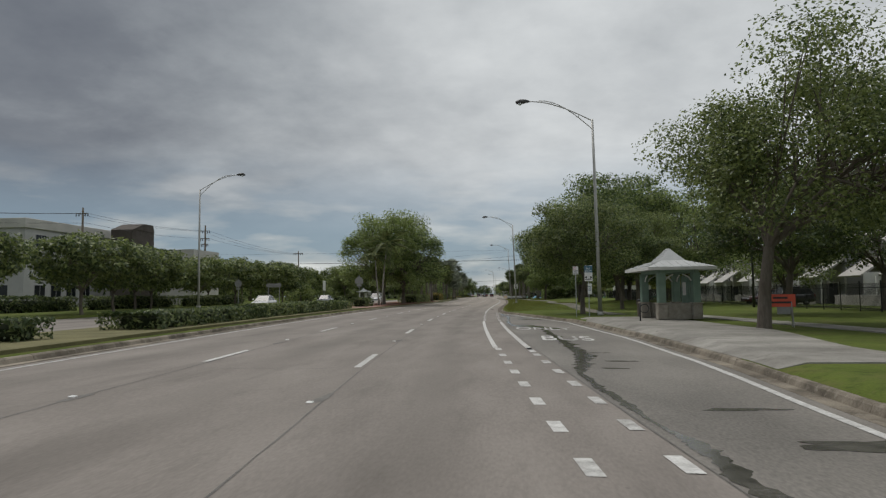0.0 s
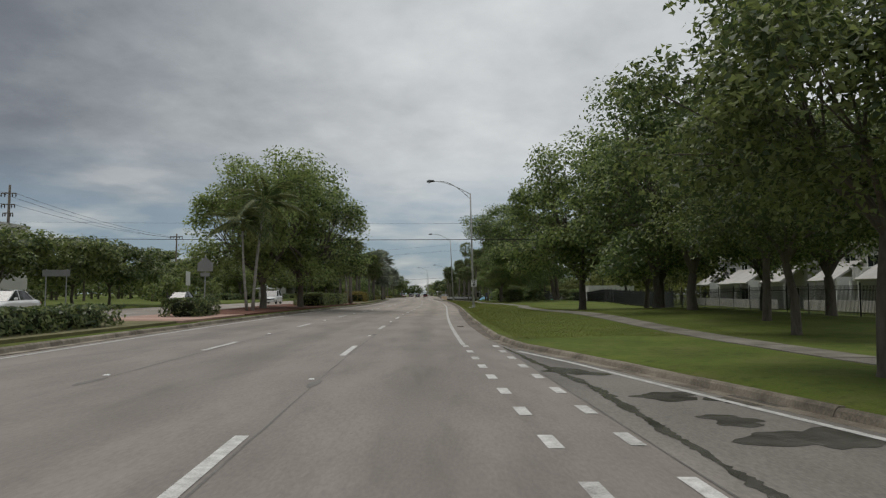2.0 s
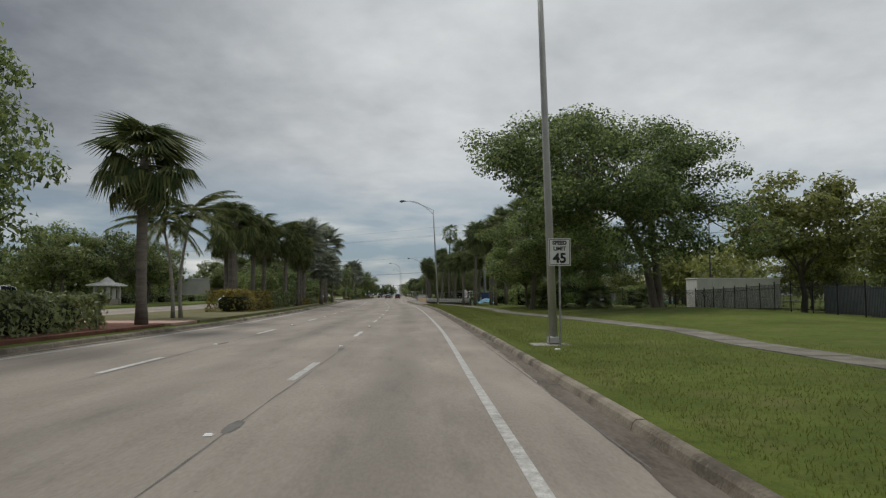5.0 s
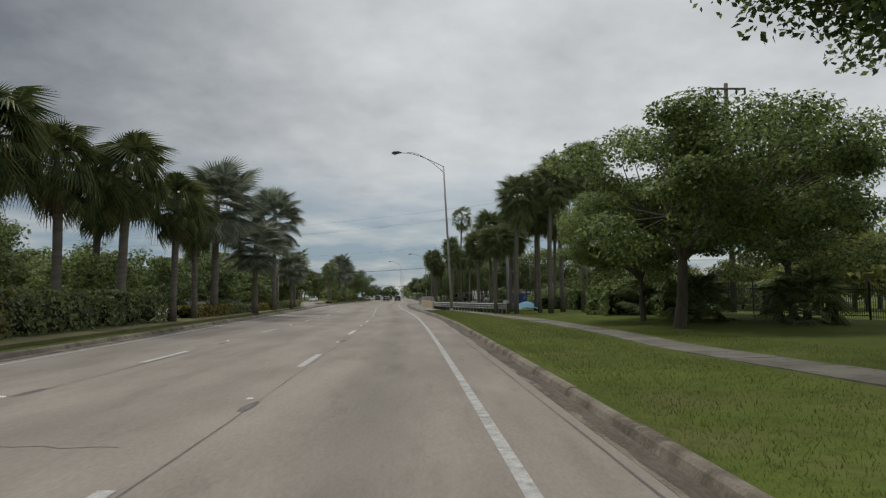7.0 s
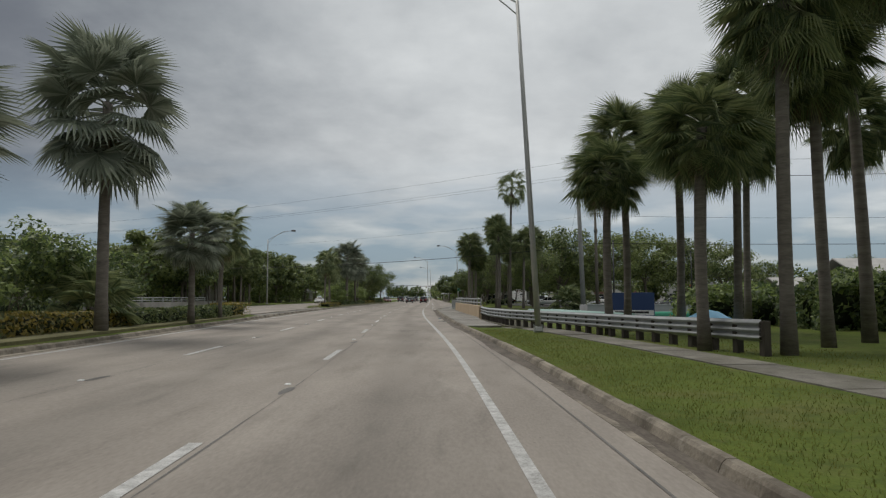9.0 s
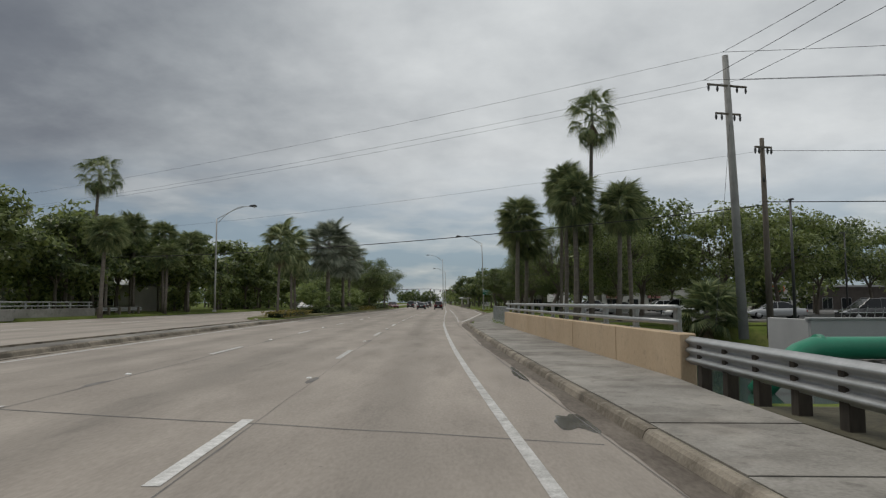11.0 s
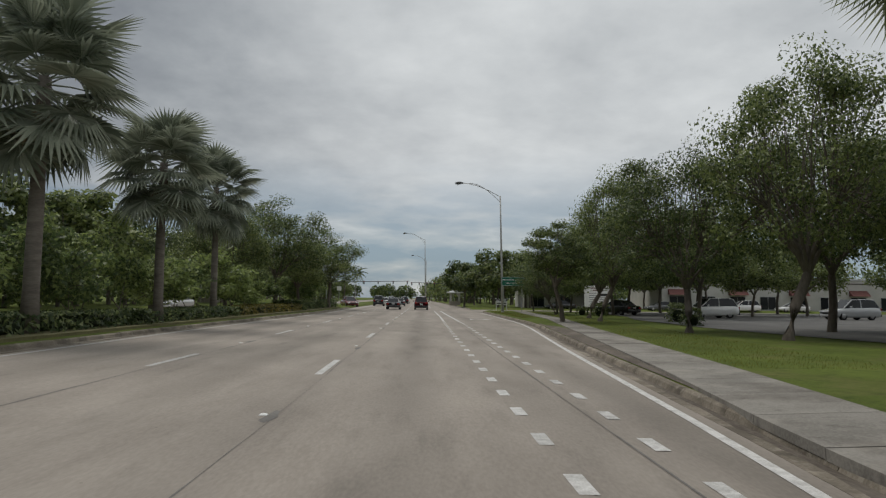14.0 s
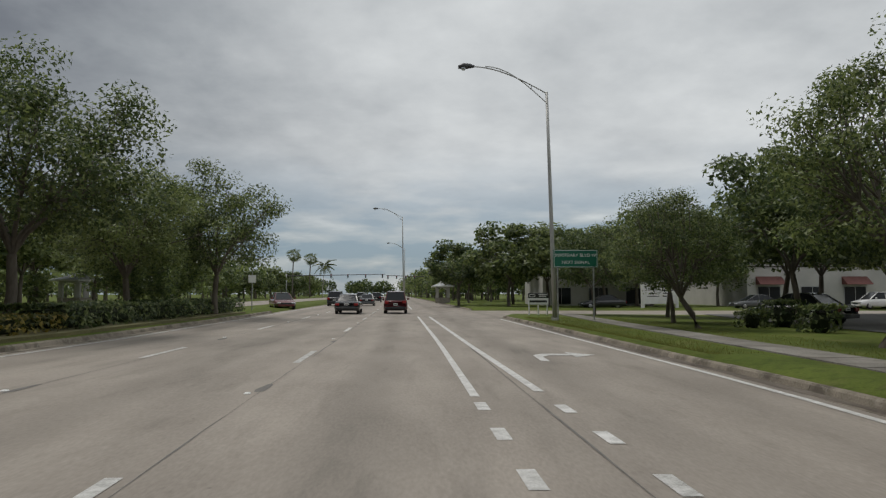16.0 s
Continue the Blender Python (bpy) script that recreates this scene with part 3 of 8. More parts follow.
# kerbs: single cast lengths with open joints
def kerb_run(parent, y0, y1, offf, face, z_road, height=0.135, width=0.16, step=3.05):
    """face: +1 where the road lies on the -x side of the kerb."""
    y = y0
    rnd = random.Random(int(y0 * 10) + 7)
    while y < y1 - 0.1:
        e = min(y1, y + step) - 0.012
        g = Geo()
        rows_ = []
        lift = rnd.uniform(-0.008, 0.008)
        for t in (y, (y + e) / 2, e):
            o, c = offf(t), cx(t)
            z = z_road(o)
            prof = [(-0.32, -0.12), (-0.32, 0.010), (-0.02, 0.004), (0.02, height - 0.035 + lift), (0.06, height + lift), (width, height + lift), (width, -0.12)]
            rows_.append([(c + o + face * u, t, z + w) for u, w in prof])
        n = len(rows_[0])
        for r in rows_:
            g.v.extend(r)
        for i in range(2):
            for k in range(n - 1):
                q = (i * n + k, i * n + k + 1, (i + 1) * n + k + 1, (i + 1) * n + k)
                g.f.append(q if face > 0 else q[::-1])
        g.f += [tuple(range(n)), tuple(range(3 * n - 1, 2 * n - 1, -1))]
        part("kerb_length", g, M_KERB, parent)
        y += step


kerb = tagged(new("kerb"), "weathered concrete kerb and gutter in cast lengths", "kerb", "", "structure")
kerb_run(kerb, -18, 325, kerb_off, 1, road_z)
kerb_m = tagged(new("kerb_median"), "stained concrete kerb along the planted median", "kerb", "", "structure")
kerb_run(kerb_m, -18, 328, med_off, -1, road_z, step=4.0)
kerb_o = tagged(new("kerb_opposite"), "pale concrete kerb of the opposite carriageway", "kerb", "", "structure")
kerb_run(kerb_o, -18, 328, opp_off, 1, lambda o: 0.20, step=8.0)
kerb_run(kerb_o, 346, 500, kerb_off, 1, road_z, step=12.0)

# ======== road markings ========
marks = tagged(new("road_marking"), "worn white painted lane lines and dashes", "road marking", "", "structure")


def stripe(name, y0, y1, off, w, zadd=0.005, zf=road_z, parent=marks, material=M_PAINT, wob=0.0):
    g = Geo()
    n = max(1, int((y1 - y0) / 3.0))
    f = off if callable(off) else (lambda y: off)
    for i in range(n + 1):
        y = y0 + (y1 - y0) * i / n
        o = f(y)
        for s in (-1, 1):
            g.v.append((cx(y) + o + s * w / 2, y, zf(o) + zadd))
        if i:
            g.f.append((2 * i - 2, 2 * i - 1, 2 * i + 1, 2 * i))
    return part(name, g, material, parent)


D0 = 16.78
for k in range(-3, 60):
    yk = D0 + 12.166 * k
    stripe("lane_dash", yk - 3.05, yk, 0.0, 0.15)
    stripe("lane_dash", yk - 3.05 + 0.6, yk + 0.6, -3.55, 0.15)
    if k < 40:
        for o in (-17.2, -20.7):
            stripe("lane_dash", yk - 3.05, yk, o, 0.13, 0.005, lambda o: 0.20)
for y0, y1 in ((-60, 5.2), (19.4, 38.2), (54.5, 242.4), (289, 324.5), (346, 900)):
    stripe("edge_line", y0, y1, lambda y: lin(y, [(40, 3.16), (60, 3.14), (100, 3.18), (115, 3.28), (190, 3.26), (205, 3.22), (225, 3.27), (245, 3.30), (287, 3.41), (300, 3.44), (330, 3.3)]), 0.14)
def line_in(y):
    return lin(y, [(38, 3.22), (60, 3.18), (243, 3.33), (262, 3.38), (287, 3.42)])


def line_out(y):
    return lin(y, [(60, 4.10), (243, 4.48), (256, 4.59), (286, 4.58), (290, 4.5), (300, 4.33), (324, 4.1)])


for y0, y1 in ((18.0, 37.8), (289.6, 324.5)):
    stripe("cycle_lane_line", y0, y1, line_out, 0.16, 0.008)
stripe("bay_edge_line", -14, 52.5, lambda y: max(4.5, kerb_off(y) - 0.62), 0.14, 0.008)
stripe("turn_lane_edge_line", 244, 322, lambda y: kerb_off(y) - 0.60, 0.14, 0.008)
stripe("median_edge_line", -60, 900, lambda y: med_off(y) + 0.62, 0.13)
for y0, y1, st in ((5.83, 19.0, 1.83), (39.0, 54.2, 1.83), (243.9, 288.9, 1.83)):
    y = y0
    while y < y1:
        stripe("dotted_line_mark", y, y + 0.64, line_in, 0.17)
        lag = 0.2 if y < 60 else -0.15
        stripe("dotted_line_mark", y + lag, y + lag + 0.64, line_out, 0.17, 0.008)
        y += st
# right turn arrow
g = Geo()
xa, ya = cx(296) + 6.35, 295.6
za = road_z(6.35) + 0.008
pts = [(-0.75, -1.0), (-0.55, -1.0), (-0.5, 0.2), (-0.25, 0.55), (0.35, 0.6), (0.35, 0.15), (1.0, 0.85), (0.35, 1.6), (0.35, 1.1), (-0.4, 1.0), (-0.7, 0.5)]
g.add([(xa + u, ya + v, za - 0.018 * u) for u, v in pts], [tuple(range(len(pts)))])
part("turn_arrow", g, M_PAINT, marks, "white right turn arrow")



def road_words(text, x0, x1, y0, y1):
    """Long painted lettering lying on the road between the given bounds."""
    ob = words("lettering", text, 1.0, M_PAINT, marks, None, "long white painted lettering in the bus bay")
    vs = ob.data.vertices
    lo = [min(v.co[k] for v in vs) for k in (0, 1)]
    hi = [max(v.co[k] for v in vs) for k in (0, 1)]
    top = max(v.co.z for v in vs)
    for v in vs:
        x = x0 + (x1 - x0) * (v.co.x - lo[0]) / (hi[0] - lo[0])
        y = y0 + (y1 - y0) * (v.co.y - lo[1]) / (hi[1] - lo[1])
        v.co = (x, y, road_z(x - cx(y)) + (0.007 if v.co.z > top - 0.002 else -0.01))


road_words("BUS", 0.86, 2.62, 23.0, 25.3)
road_words("ONLY", -0.06, 2.42, 29.7, 31.9)

# sealed joints between the lanes and across them
joints = tagged(new("road_joints"), "dark tar joints between the concrete lanes", "road joint", "", "stuff")
rj = random.Random(5)


def wander(y0, y1, off, w0, w1, sway, zf=road_z, zadd=0.003):
    g = Geo()
    y, o, i = y0, off, 0
    w = w0
    while y < y1:
        o = off + (o - off) * 0.8 + rj.uniform(-sway, sway)
        w = max(w0, min(w1, w + rj.uniform(-0.02, 0.02)))
        for s in (-1, 1):
            g.v.append((cx(y) + o + s * w / 2, y, zf(o) + zadd))
        if i:
            g.f.append((2 * i - 2, 2 * i - 1, 2 * i + 1, 2 * i))
        y += rj.uniform(0.5, 1.2)
        i += 1
    return part("joint", g, M_TAR, joints)


wander(-30, 600, 0.15, 0.006, 0.03, 0.015)
wander(-30, 600, -3.42, 0.006, 0.04, 0.02)
wander(-20, 325, 4.27, 0.01, 0.03, 0.004, zadd=0.006)
for y in (24.4, 55.0, 103.2, 148.0, 199.0, 236.4, 245.5, 281.0):
    g = Geo()
    xs = [med_off(y) + 0.4 + (4.2 - med_off(y) - 0.4) * i / 12 for i in range(13)]
    wob = [rj.uniform(-0.06, 0.06) for _ in xs]
    for i, o in enumerate(xs):
        wd = 0.016 if y not in (199.0, 236.4) else 0.05
        yy = y + wob[i] - (0.18 * o if y in (199.0, 236.4) else 0)
        g.v += [(cx(y) + o, yy, road_z(o) + 0.003), (cx(y) + o, yy + wd, road_z(o) + 0.003)]
        if i:
            g.f.append((2 * i - 2, 2 * i, 2 * i + 1, 2 * i - 1))
    part("joint", g, M_TAR, joints)
# fine cracks in the slabs
for y0, o0, o1, n in ((51.9, -1.0, 2.4, 14), (88.0, -6.4, -3.8, 10), (127.5, -3.0, -0.5, 9), (160.0, 0.4, 3.0, 10), (196.0, -6.5, -2.0, 14), (219.0, -3.2, 0.2, 12), (224.5, -6.8, -4.0, 10), (248.0, -2.8, 1.6, 14), (266.0, 4.4, 7.0, 9), (272.0, -6.5, -3.6, 10), (13.0, -3.2, -0.6, 9), (33.0, -6.5, -3.9, 9)):
    g = Geo()
    y, w = y0, 0.008
    for i in range(n + 1):
        o = o0 + (o1 - o0) * i / n + rj.uniform(-0.06, 0.06)
        y += rj.uniform(-0.16, 0.16)
        w = max(0.004, min(0.016, w + rj.uniform(-0.005, 0.005)))
        g.v += [(cx(y) + o, y - w, road_z(o) + 0.003), (cx(y) + o, y + w, road_z(o) + 0.003)]
        if i:
            g.f.append((2 * i - 2, 2 * i, 2 * i + 1, 2 * i - 1))
    part("crack", g, M_TAR, joints)
# dirt washed into the gutter
dirt = tagged(new("gutter_dirt"), "brown silt and grime lying along the gutter", "dirt", "", "stuff")


def silt(y0, y1, offf, w0, w1, lift, seed):
    r = random.Random(seed)
    g = Geo()
    y, w, i = y0, w0, 0
    while y < y1:
        w = max(w0, min(w1, w + r.uniform(-0.035, 0.035)))
        a = offf(y)
        b = a - w
        for o, h in ((a, lift), (b, 0.005)):
            g.v.append((cx(y) + o, y, road_z(o) + h))
        if i:
            g.f.append((2 * i - 2, 2 * i - 1, 2 * i + 1, 2 * i))
        y += r.uniform(0.2, 0.5)
        i += 1
    part("silt", g, M_DIRT, dirt)


silt(57, 240, lambda y: kerb_off(y) - 0.02, 0.18, 0.42, 0.013, 3)
silt(242, 318, lambda y: kerb_off(y) - 0.03, 0.10, 0.36, 0.010, 5)
# short dark patches of failed sealant along the joints
for k in range(-2, 50):
    for o, s in ((0.12, 1), (-3.45, 2)):
        y = D0 + 12.166 * k + 3.0 + rj.uniform(0, 2.5)
        g = Geo()
        n = 9
        for i in range(n):
            t = 2 * math.pi * i / n
            r = rj.uniform(0.6, 1.1)
            g.v.append((cx(y) + o + 0.10 * r * math.cos(t), y + 0.55 * r * math.sin(t), road_z(o) + 0.0035))
        g.f.append(tuple(range(n)))
        part("patch", g, M_TAR, joints)

# reflective road studs
for k in range(-1, 27):
    for o in (0.0, -3.55):
        y = D0 + 12.166 * k + 4.6
        g = Geo().box((cx(y) + o, y, road_z(o) + 0.011), (0.1, 0.1, 0.02), 0.006, 0, 0.8)
        tagged(part("road_stud", g, M_SIGNWHITE), "small white reflective stud glued to the lane line", "road stud", "studs on the lane lines")


def puddle(cxy, rx, ry, seed, turn=0.0, zf=road_z):
    r = random.Random(seed)
    g = Geo()
    n = 40
    ph = [r.uniform(0, 6.3) for _ in range(4)]
    for i in range(n):
        t = 2 * math.pi * i / n
        k = 1 + 0.22 * math.sin(2 * t + ph[0]) + 0.16 * math.sin(3 * t + ph[1]) + 0.12 * math.sin(5 * t + ph[2]) + 0.08 * math.sin(9 * t + ph[3])
        u, v = rx * k * math.cos(t), ry * k * math.sin(t)
        x, y = cxy[0] + u * math.cos(turn) - v * math.sin(turn), cxy[1] + u * math.sin(turn) + v * math.cos(turn)
        g.v.append((x, y, zf(x - cx(y)) + 0.004))
    g.f.append(tuple(range(n)))
    return tagged(part("puddle", g, M_WET), "dark rainwater puddle lying on the bay concrete", "puddle", "", "stuff")


def wet_band(knots, seed, w):
    """A ragged wet streak along knots (x, y, breadth factor)."""
    r = random.Random(seed)
    g = Geo()
    ys = [k[1] for k in knots]
    n = int((ys[-1] - ys[0]) / 0.07)
    for i in range(n + 1):
        y = ys[0] + (ys[-1] - ys[0]) * i / n
        x = float(np.interp(y, ys, [k[0] for k in knots])) + 0.05 * noise.noise(Vector((y * 0.9, seed, 0)))
        b = float(np.interp(y, ys, [k[2] for k in knots])) * w
        for s in (-1, 1):
            e = b * max(0.05, 0.55 + 0.75 * noise.noise(Vector((y * 1.3, s * 7 + seed, 2))) + 0.45 * noise.noise(Vector((y * 4.1, s * 3, 5 + seed))) + 0.5 * noise.noise(Vector((y * 10.0, s * 5, 9 + seed)))) + r.uniform(0, 0.02)
            xx = x + s * e
            g.v.append((xx, y, road_z(xx - cx(y)) + 0.0045))
        if i:
            g.f.append((2 * i - 2, 2 * i - 1, 2 * i + 1, 2 * i))
    return tagged(part("puddle", g, M_WET), "long ragged wet streak on the bay concrete", "puddle", "", "stuff")


wet_band(((1.95, 5.0, 0.9), (1.83, 6.72, 0.8), (1.75, 7.6, 0.5), (1.6, 8.4, 0.1), (1.55, 9.0, 0.4), (1.38, 11.0, 0.6), (1.2, 13.4, 0.4), (1.35, 14.6, 1.1), (1.66, 17.1, 1.7), (1.6, 19.5, 1.2), (1.5, 22.6, 1.4), (1.3, 26.5, 1.1), (1.18, 30.2, 1.0), (1.1, 31.5, 0.2)), 3, 0.22)
wet_band(((0.2, 31.6, 0.6), (0.1, 33.0, 1.5), (-0.3, 34.2, 0.9), (-0.4, 35.5, 0.6), (-0.5, 37.4, 0.7), (-0.53, 41.0, 0.4), (-0.57, 45.3, 0.7), (-1.1, 50.5, 0.5), (-1.4, 54.0, 0.2)), 8, 0.22)
for i, (x, y, a, b, t) in enumerate(((0.95, 32.2, 0.55, 0.7, 0.5), (0.5, 33.2, 0.5, 0.9, 0.3), (1.7, 31.0, 0.3, 0.5, 0.2), (0.4, 44.6, 0.6, 0.4, 0.3), (1.5, 44.3, 0.65, 0.45, 0.2), (1.05, 41.6, 0.75, 0.55, 0.5), (0.55, 42.6, 0.4, 0.35, 0.1), (-0.5, 47.8, 0.55, 0.6, 0.4), (2.1, 18.2, 0.30, 0.07, 0.1), (2.0, 14.4, 0.28, 0.06, 0.1), (2.4, 16.0, 0.4, 0.08, 0.2), (3.6, 7.4, 0.8, 0.25, 0.1), (3.0, 9.5, 0.5, 0.12, 0.1))):
    puddle((x, y), a, b, 20 + i, t)
for i, (x, y, a, b) in enumerate(((-5.45, 199.6, 0.25, 0.7), (-5.75, 205.5, 0.1, 1.3), (-5.95, 215, 0.08, 1.8))):
    puddle((x, y), a, b, 60 + i)
# ======== pavements ========
PATHWAY = [(43, 11.6), (49, 11.3), (55, 11.2), (70, 11.6), (87, 11.3), (105, 11.3), (112, 12.2), (120, 11.0), (130, 9.6), (138, 9.3), (146, 9.8), (158, 9.4), (166, 9.0), (172, 8.7), (182, 8.0), (190, 7.0), (199, 6.4)]


def slabs(parent, knots, y0, y1, w, step, zf, tilt=0.006, material=M_CONC):
    r = random.Random(int(y0))
    y = y0
    while y < y1 - 0.05:
        e = min(y1, y + step) - 0.014
        g = Geo()
        dz = r.uniform(-tilt, tilt)
        top = []
        for t in (y, e):
            o = lin(t, knots)
            for s in (-1, 1):
                x = cx(t) + o + s * w(t) / 2
                top.append((x, t, zf(x, t) + dz))
        a, b, d, c = top
        low = [(p[0], p[1], p[2] - 0.12) for p in (a, b, c, d)]
        g.add([a, b, c, d] + low, [(0, 1, 2, 3), (0, 4, 5, 1), (1, 5, 6, 2), (2, 6, 7, 3), (3, 7, 4, 0)])
        part("slab", g, material, parent)
        y += step


pave = tagged(new("pavement"), "pale concrete footpath slabs winding through the lawn", "footpath", "", "structure")
slabs(pave, PATHWAY, 43.2, 189.2, lambda y: 1.2, 1.83, lambda x, y: ground_z(x, y) + 0.022, 0.006, M_PATH)
FOOTWAY = [(236, 5.95), (243, 6.15), (252, 6.95), (258, 7.75), (262, 8.2), (274, 9.5), (291, 11.4), (310, 12.3), (325, 13.4)]
SLAB_W = [(189, 1.7), (200, 1.75), (203.4, 2.06)]
pave2 = tagged(new("pavement_bridge"), "worn concrete pavement slabs over the bridge", "pavement", "", "structure")
slabs(pave2, [(189 + k, kerb_off(189 + k) + 0.165 + lin(189 + k, SLAB_W) / 2) for k in range(16)], 189.4, 203.4, lambda y: lin(y, SLAB_W), 2.35, lambda x, y: 0.065, 0.012, M_FOOTWAY)
slabs(pave2, [(203 + 3 * k, kerb_off(203 + 3 * k) + 1.195) for k in range(12)], 203.4, 236.0, lambda y: 2.06, 5.4, lambda x, y: 0.07, 0.004, M_FOOTWAY)
slabs(pave2, FOOTWAY, 236.0, 325, lambda y: lin(y, [(236, 1.95), (245, 1.75), (262, 1.5), (280, 1.3), (325, 1.2)]), 1.83, lambda x, y: ground_z(x, y) + 0.03, 0.006, M_FOOTWAY)
pad = tagged(new("pavement_bus_stop"), "broad pale concrete pad at the bus shelter", "pavement", "", "structure")
PAD_R = [(13.4, 10.4), (18, 11.7), (24, 13.1), (38, 12.9), (41.5, 12.9)]
y = 13.4
while y < 38.5:
    g, e = Geo(), min(38.6, y + 1.83) - 0.014
    for v in (y, e):
        k = kerb_off(v)
        for o in (k + 0.17, k + 0.7, k + 1.6, k + 2.9, max(lin(v, PAD_R), k + 3.2)):
            x = cx(v) + o
            z = road_z(k) + 0.145 if o < k + 0.5 else ground_z(x, v) + 0.028
            g.v += [(x, v, z), (x, v, z - 0.15)]
    g.f += [(2 * q, 2 * q + 2, 2 * q + 12, 2 * q + 10) for q in range(4)] + [(2 * q + 1, 2 * q + 3, 2 * q + 2, 2 * q) for q in range(4)]
    g.f += [(2 * q + 10, 2 * q + 12, 2 * q + 13, 2 * q + 11) for q in range(4)] + [(0, 10, 11, 1), (8, 9, 19, 18)]
    part("slab", g, M_CONC, pad)
    y += 1.83
slabs(pad, [(24, 16.2), (42, 15.0)], 22, 43.0, lambda y: 1.5, 1.83, lambda x, y: ground_z(x, y) + 0.03)

# worn earth between the kerb and the footway
g = Geo()
for i in range(50):
    y = 236.0 + i
    k = kerb_off(y)
    e = lin(y, [(236, 5.0), (243, 5.6), (252, 6.5), (262, 7.6), (274, 8.9), (280, 9.1), (285, 8.9)]) + 0.08 * noise.noise(Vector((y * 0.6, 3, 1)))
    e = max(e, k + 0.3)
    for f in (0.0, 0.3, 0.6, 1.0):
        o = k + 0.165 + (e - k - 0.165) * f
        z0, z1 = road_z(k) + 0.13, ground_z(cx(y) + k + 0.7, y)
        z = z0 + (z1 - z0) * (o - k - 0.14) / 0.56 if o < k + 0.7 else ground_z(cx(y) + o, y)
        g.v.append((cx(y) + o, y, z + 0.018))
    if i:
        a = 4 * i
        g.f += [(a - 4 + q, a - 3 + q, a + 1 + q, a + q) for q in range(3)]
setting("worn_verge", g, M_DIRT, "worn brown earth between kerb and footway", "dirt")
# bare bank behind the guard rail
g = strip(186, 199.6, 1.5, lambda y: lin(y, [(186, 7.6), (190, 6.75), (203, 6.72)]), lambda y: 24.0, lambda o: 0.03, 0.05)
setting("bank", g, M_SOIL, "dark bare soil bank behind the guard rail", "bank")
g = Geo()
for i in range(6):
    for j in range(12):
        y = 199.5 + i * 0.8
        x = cx(y) + 6.8 + j * 2.0
        g.v.append((x, y, bank(y, ground_z(x, y)) + 0.05))
        if i and j:
            a = i * 12 + j
            g.f.append((a - 13, a - 12, a, a - 1))
setting("bank_near", g, M_SOIL, "dark bare soil bank sloping down to the canal", "bank")
g = Geo()
for i in range(5):
    for j in range(12):
        x, y = cx(240) + 9.4 + j * 3.2, 235.8 + i * 1.3
        g.v.append((x, y, bank(y, ground_z(x, y)) + 0.05))
        if i and j:
            a = i * 12 + j
            g.f.append((a - 13, a - 12, a, a - 1))
setting("bank_far", g, M_SOIL, "dark bare soil bank beyond the canal", "bank")

# ======== bridge ========
def bridge():
    deck = strip(CANAL0 - 1.5, CANAL1 + 1.5, 4.0, lambda y: OPP_FAR - 2.4, lambda y: 7.9, lambda o: -0.42, 0.6)
    setting("bridge_deck", deck, M_CONC, "grey concrete bridge deck over the canal", "bridge")
    w = tagged(new("parapet_wall"), "tan painted concrete bridge parapet in cast panels", "parapet", "", "structure")
    y, step = 203.3, 4.75
    while y < 231.4:
        e = min(231.9, 207.4 if y < 204 else y + step)
        ym, c = (y + e) / 2, cx((y + e) / 2) + 7.08
        rz = -math.atan2(cx(e) - cx(y), e - y)
        part("panel", Geo().box((c, ym, 0.40), (0.30, e - y - 0.03, 0.98), 0.02, rz), M_TAN, w)
        y = e
    # steel rail of two pipes on square posts
    r = thing("bridge_rail", "galvanised two pipe hand rail on square posts", "railing")
    for z, rad in ((1.36, 0.058), (1.08, 0.052)):
        part("pipe", Geo().tube([(cx(t) + 7.06, t, z) for t in np.linspace(203.8, 231.95, 12)], rad, 10), M_GALV, r, "", True)
    for i, t in enumerate(np.linspace(204.0, 231.7, 12)):
        g = Geo().box((cx(t) + 7.15, t, 1.13), (0.10, 0.22, 0.50), 0.015).box((cx(t) + 7.13, t, 0.90), (0.16, 0.30, 0.03), 0.005)
        part("post", g, M_GALV, r)
    # far parapet
    w2 = tagged(new("parapet_wall"), "pale concrete bridge parapet of the opposite carriageway", "parapet", "", "structure")
    for i in range(6):
        y = 214 + i * 5.4
        part("panel", Geo().box((cx(y + 2.7) + OPP_FAR - 2.0, y + 2.7, 0.62), (0.26, 5.37, 0.8), 0.02), M_CONC, w2)
    r2 = thing("bridge_rail", "galvanised hand rail on the far parapet", "railing")
    for z in (1.5, 1.22):
        part("pipe", Geo().tube([(cx(t) + OPP_FAR - 2.0, t, z) for t in np.linspace(214, 246.2, 9)], 0.05, 8), M_GALV, r2, "", True)
    for t in np.linspace(214.5, 245.8, 12):
        part("post", Geo().box((cx(t) + OPP_FAR - 2.05, t, 1.26), (0.1, 0.2, 0.5), 0.012), M_GALV, r2)


bridge()


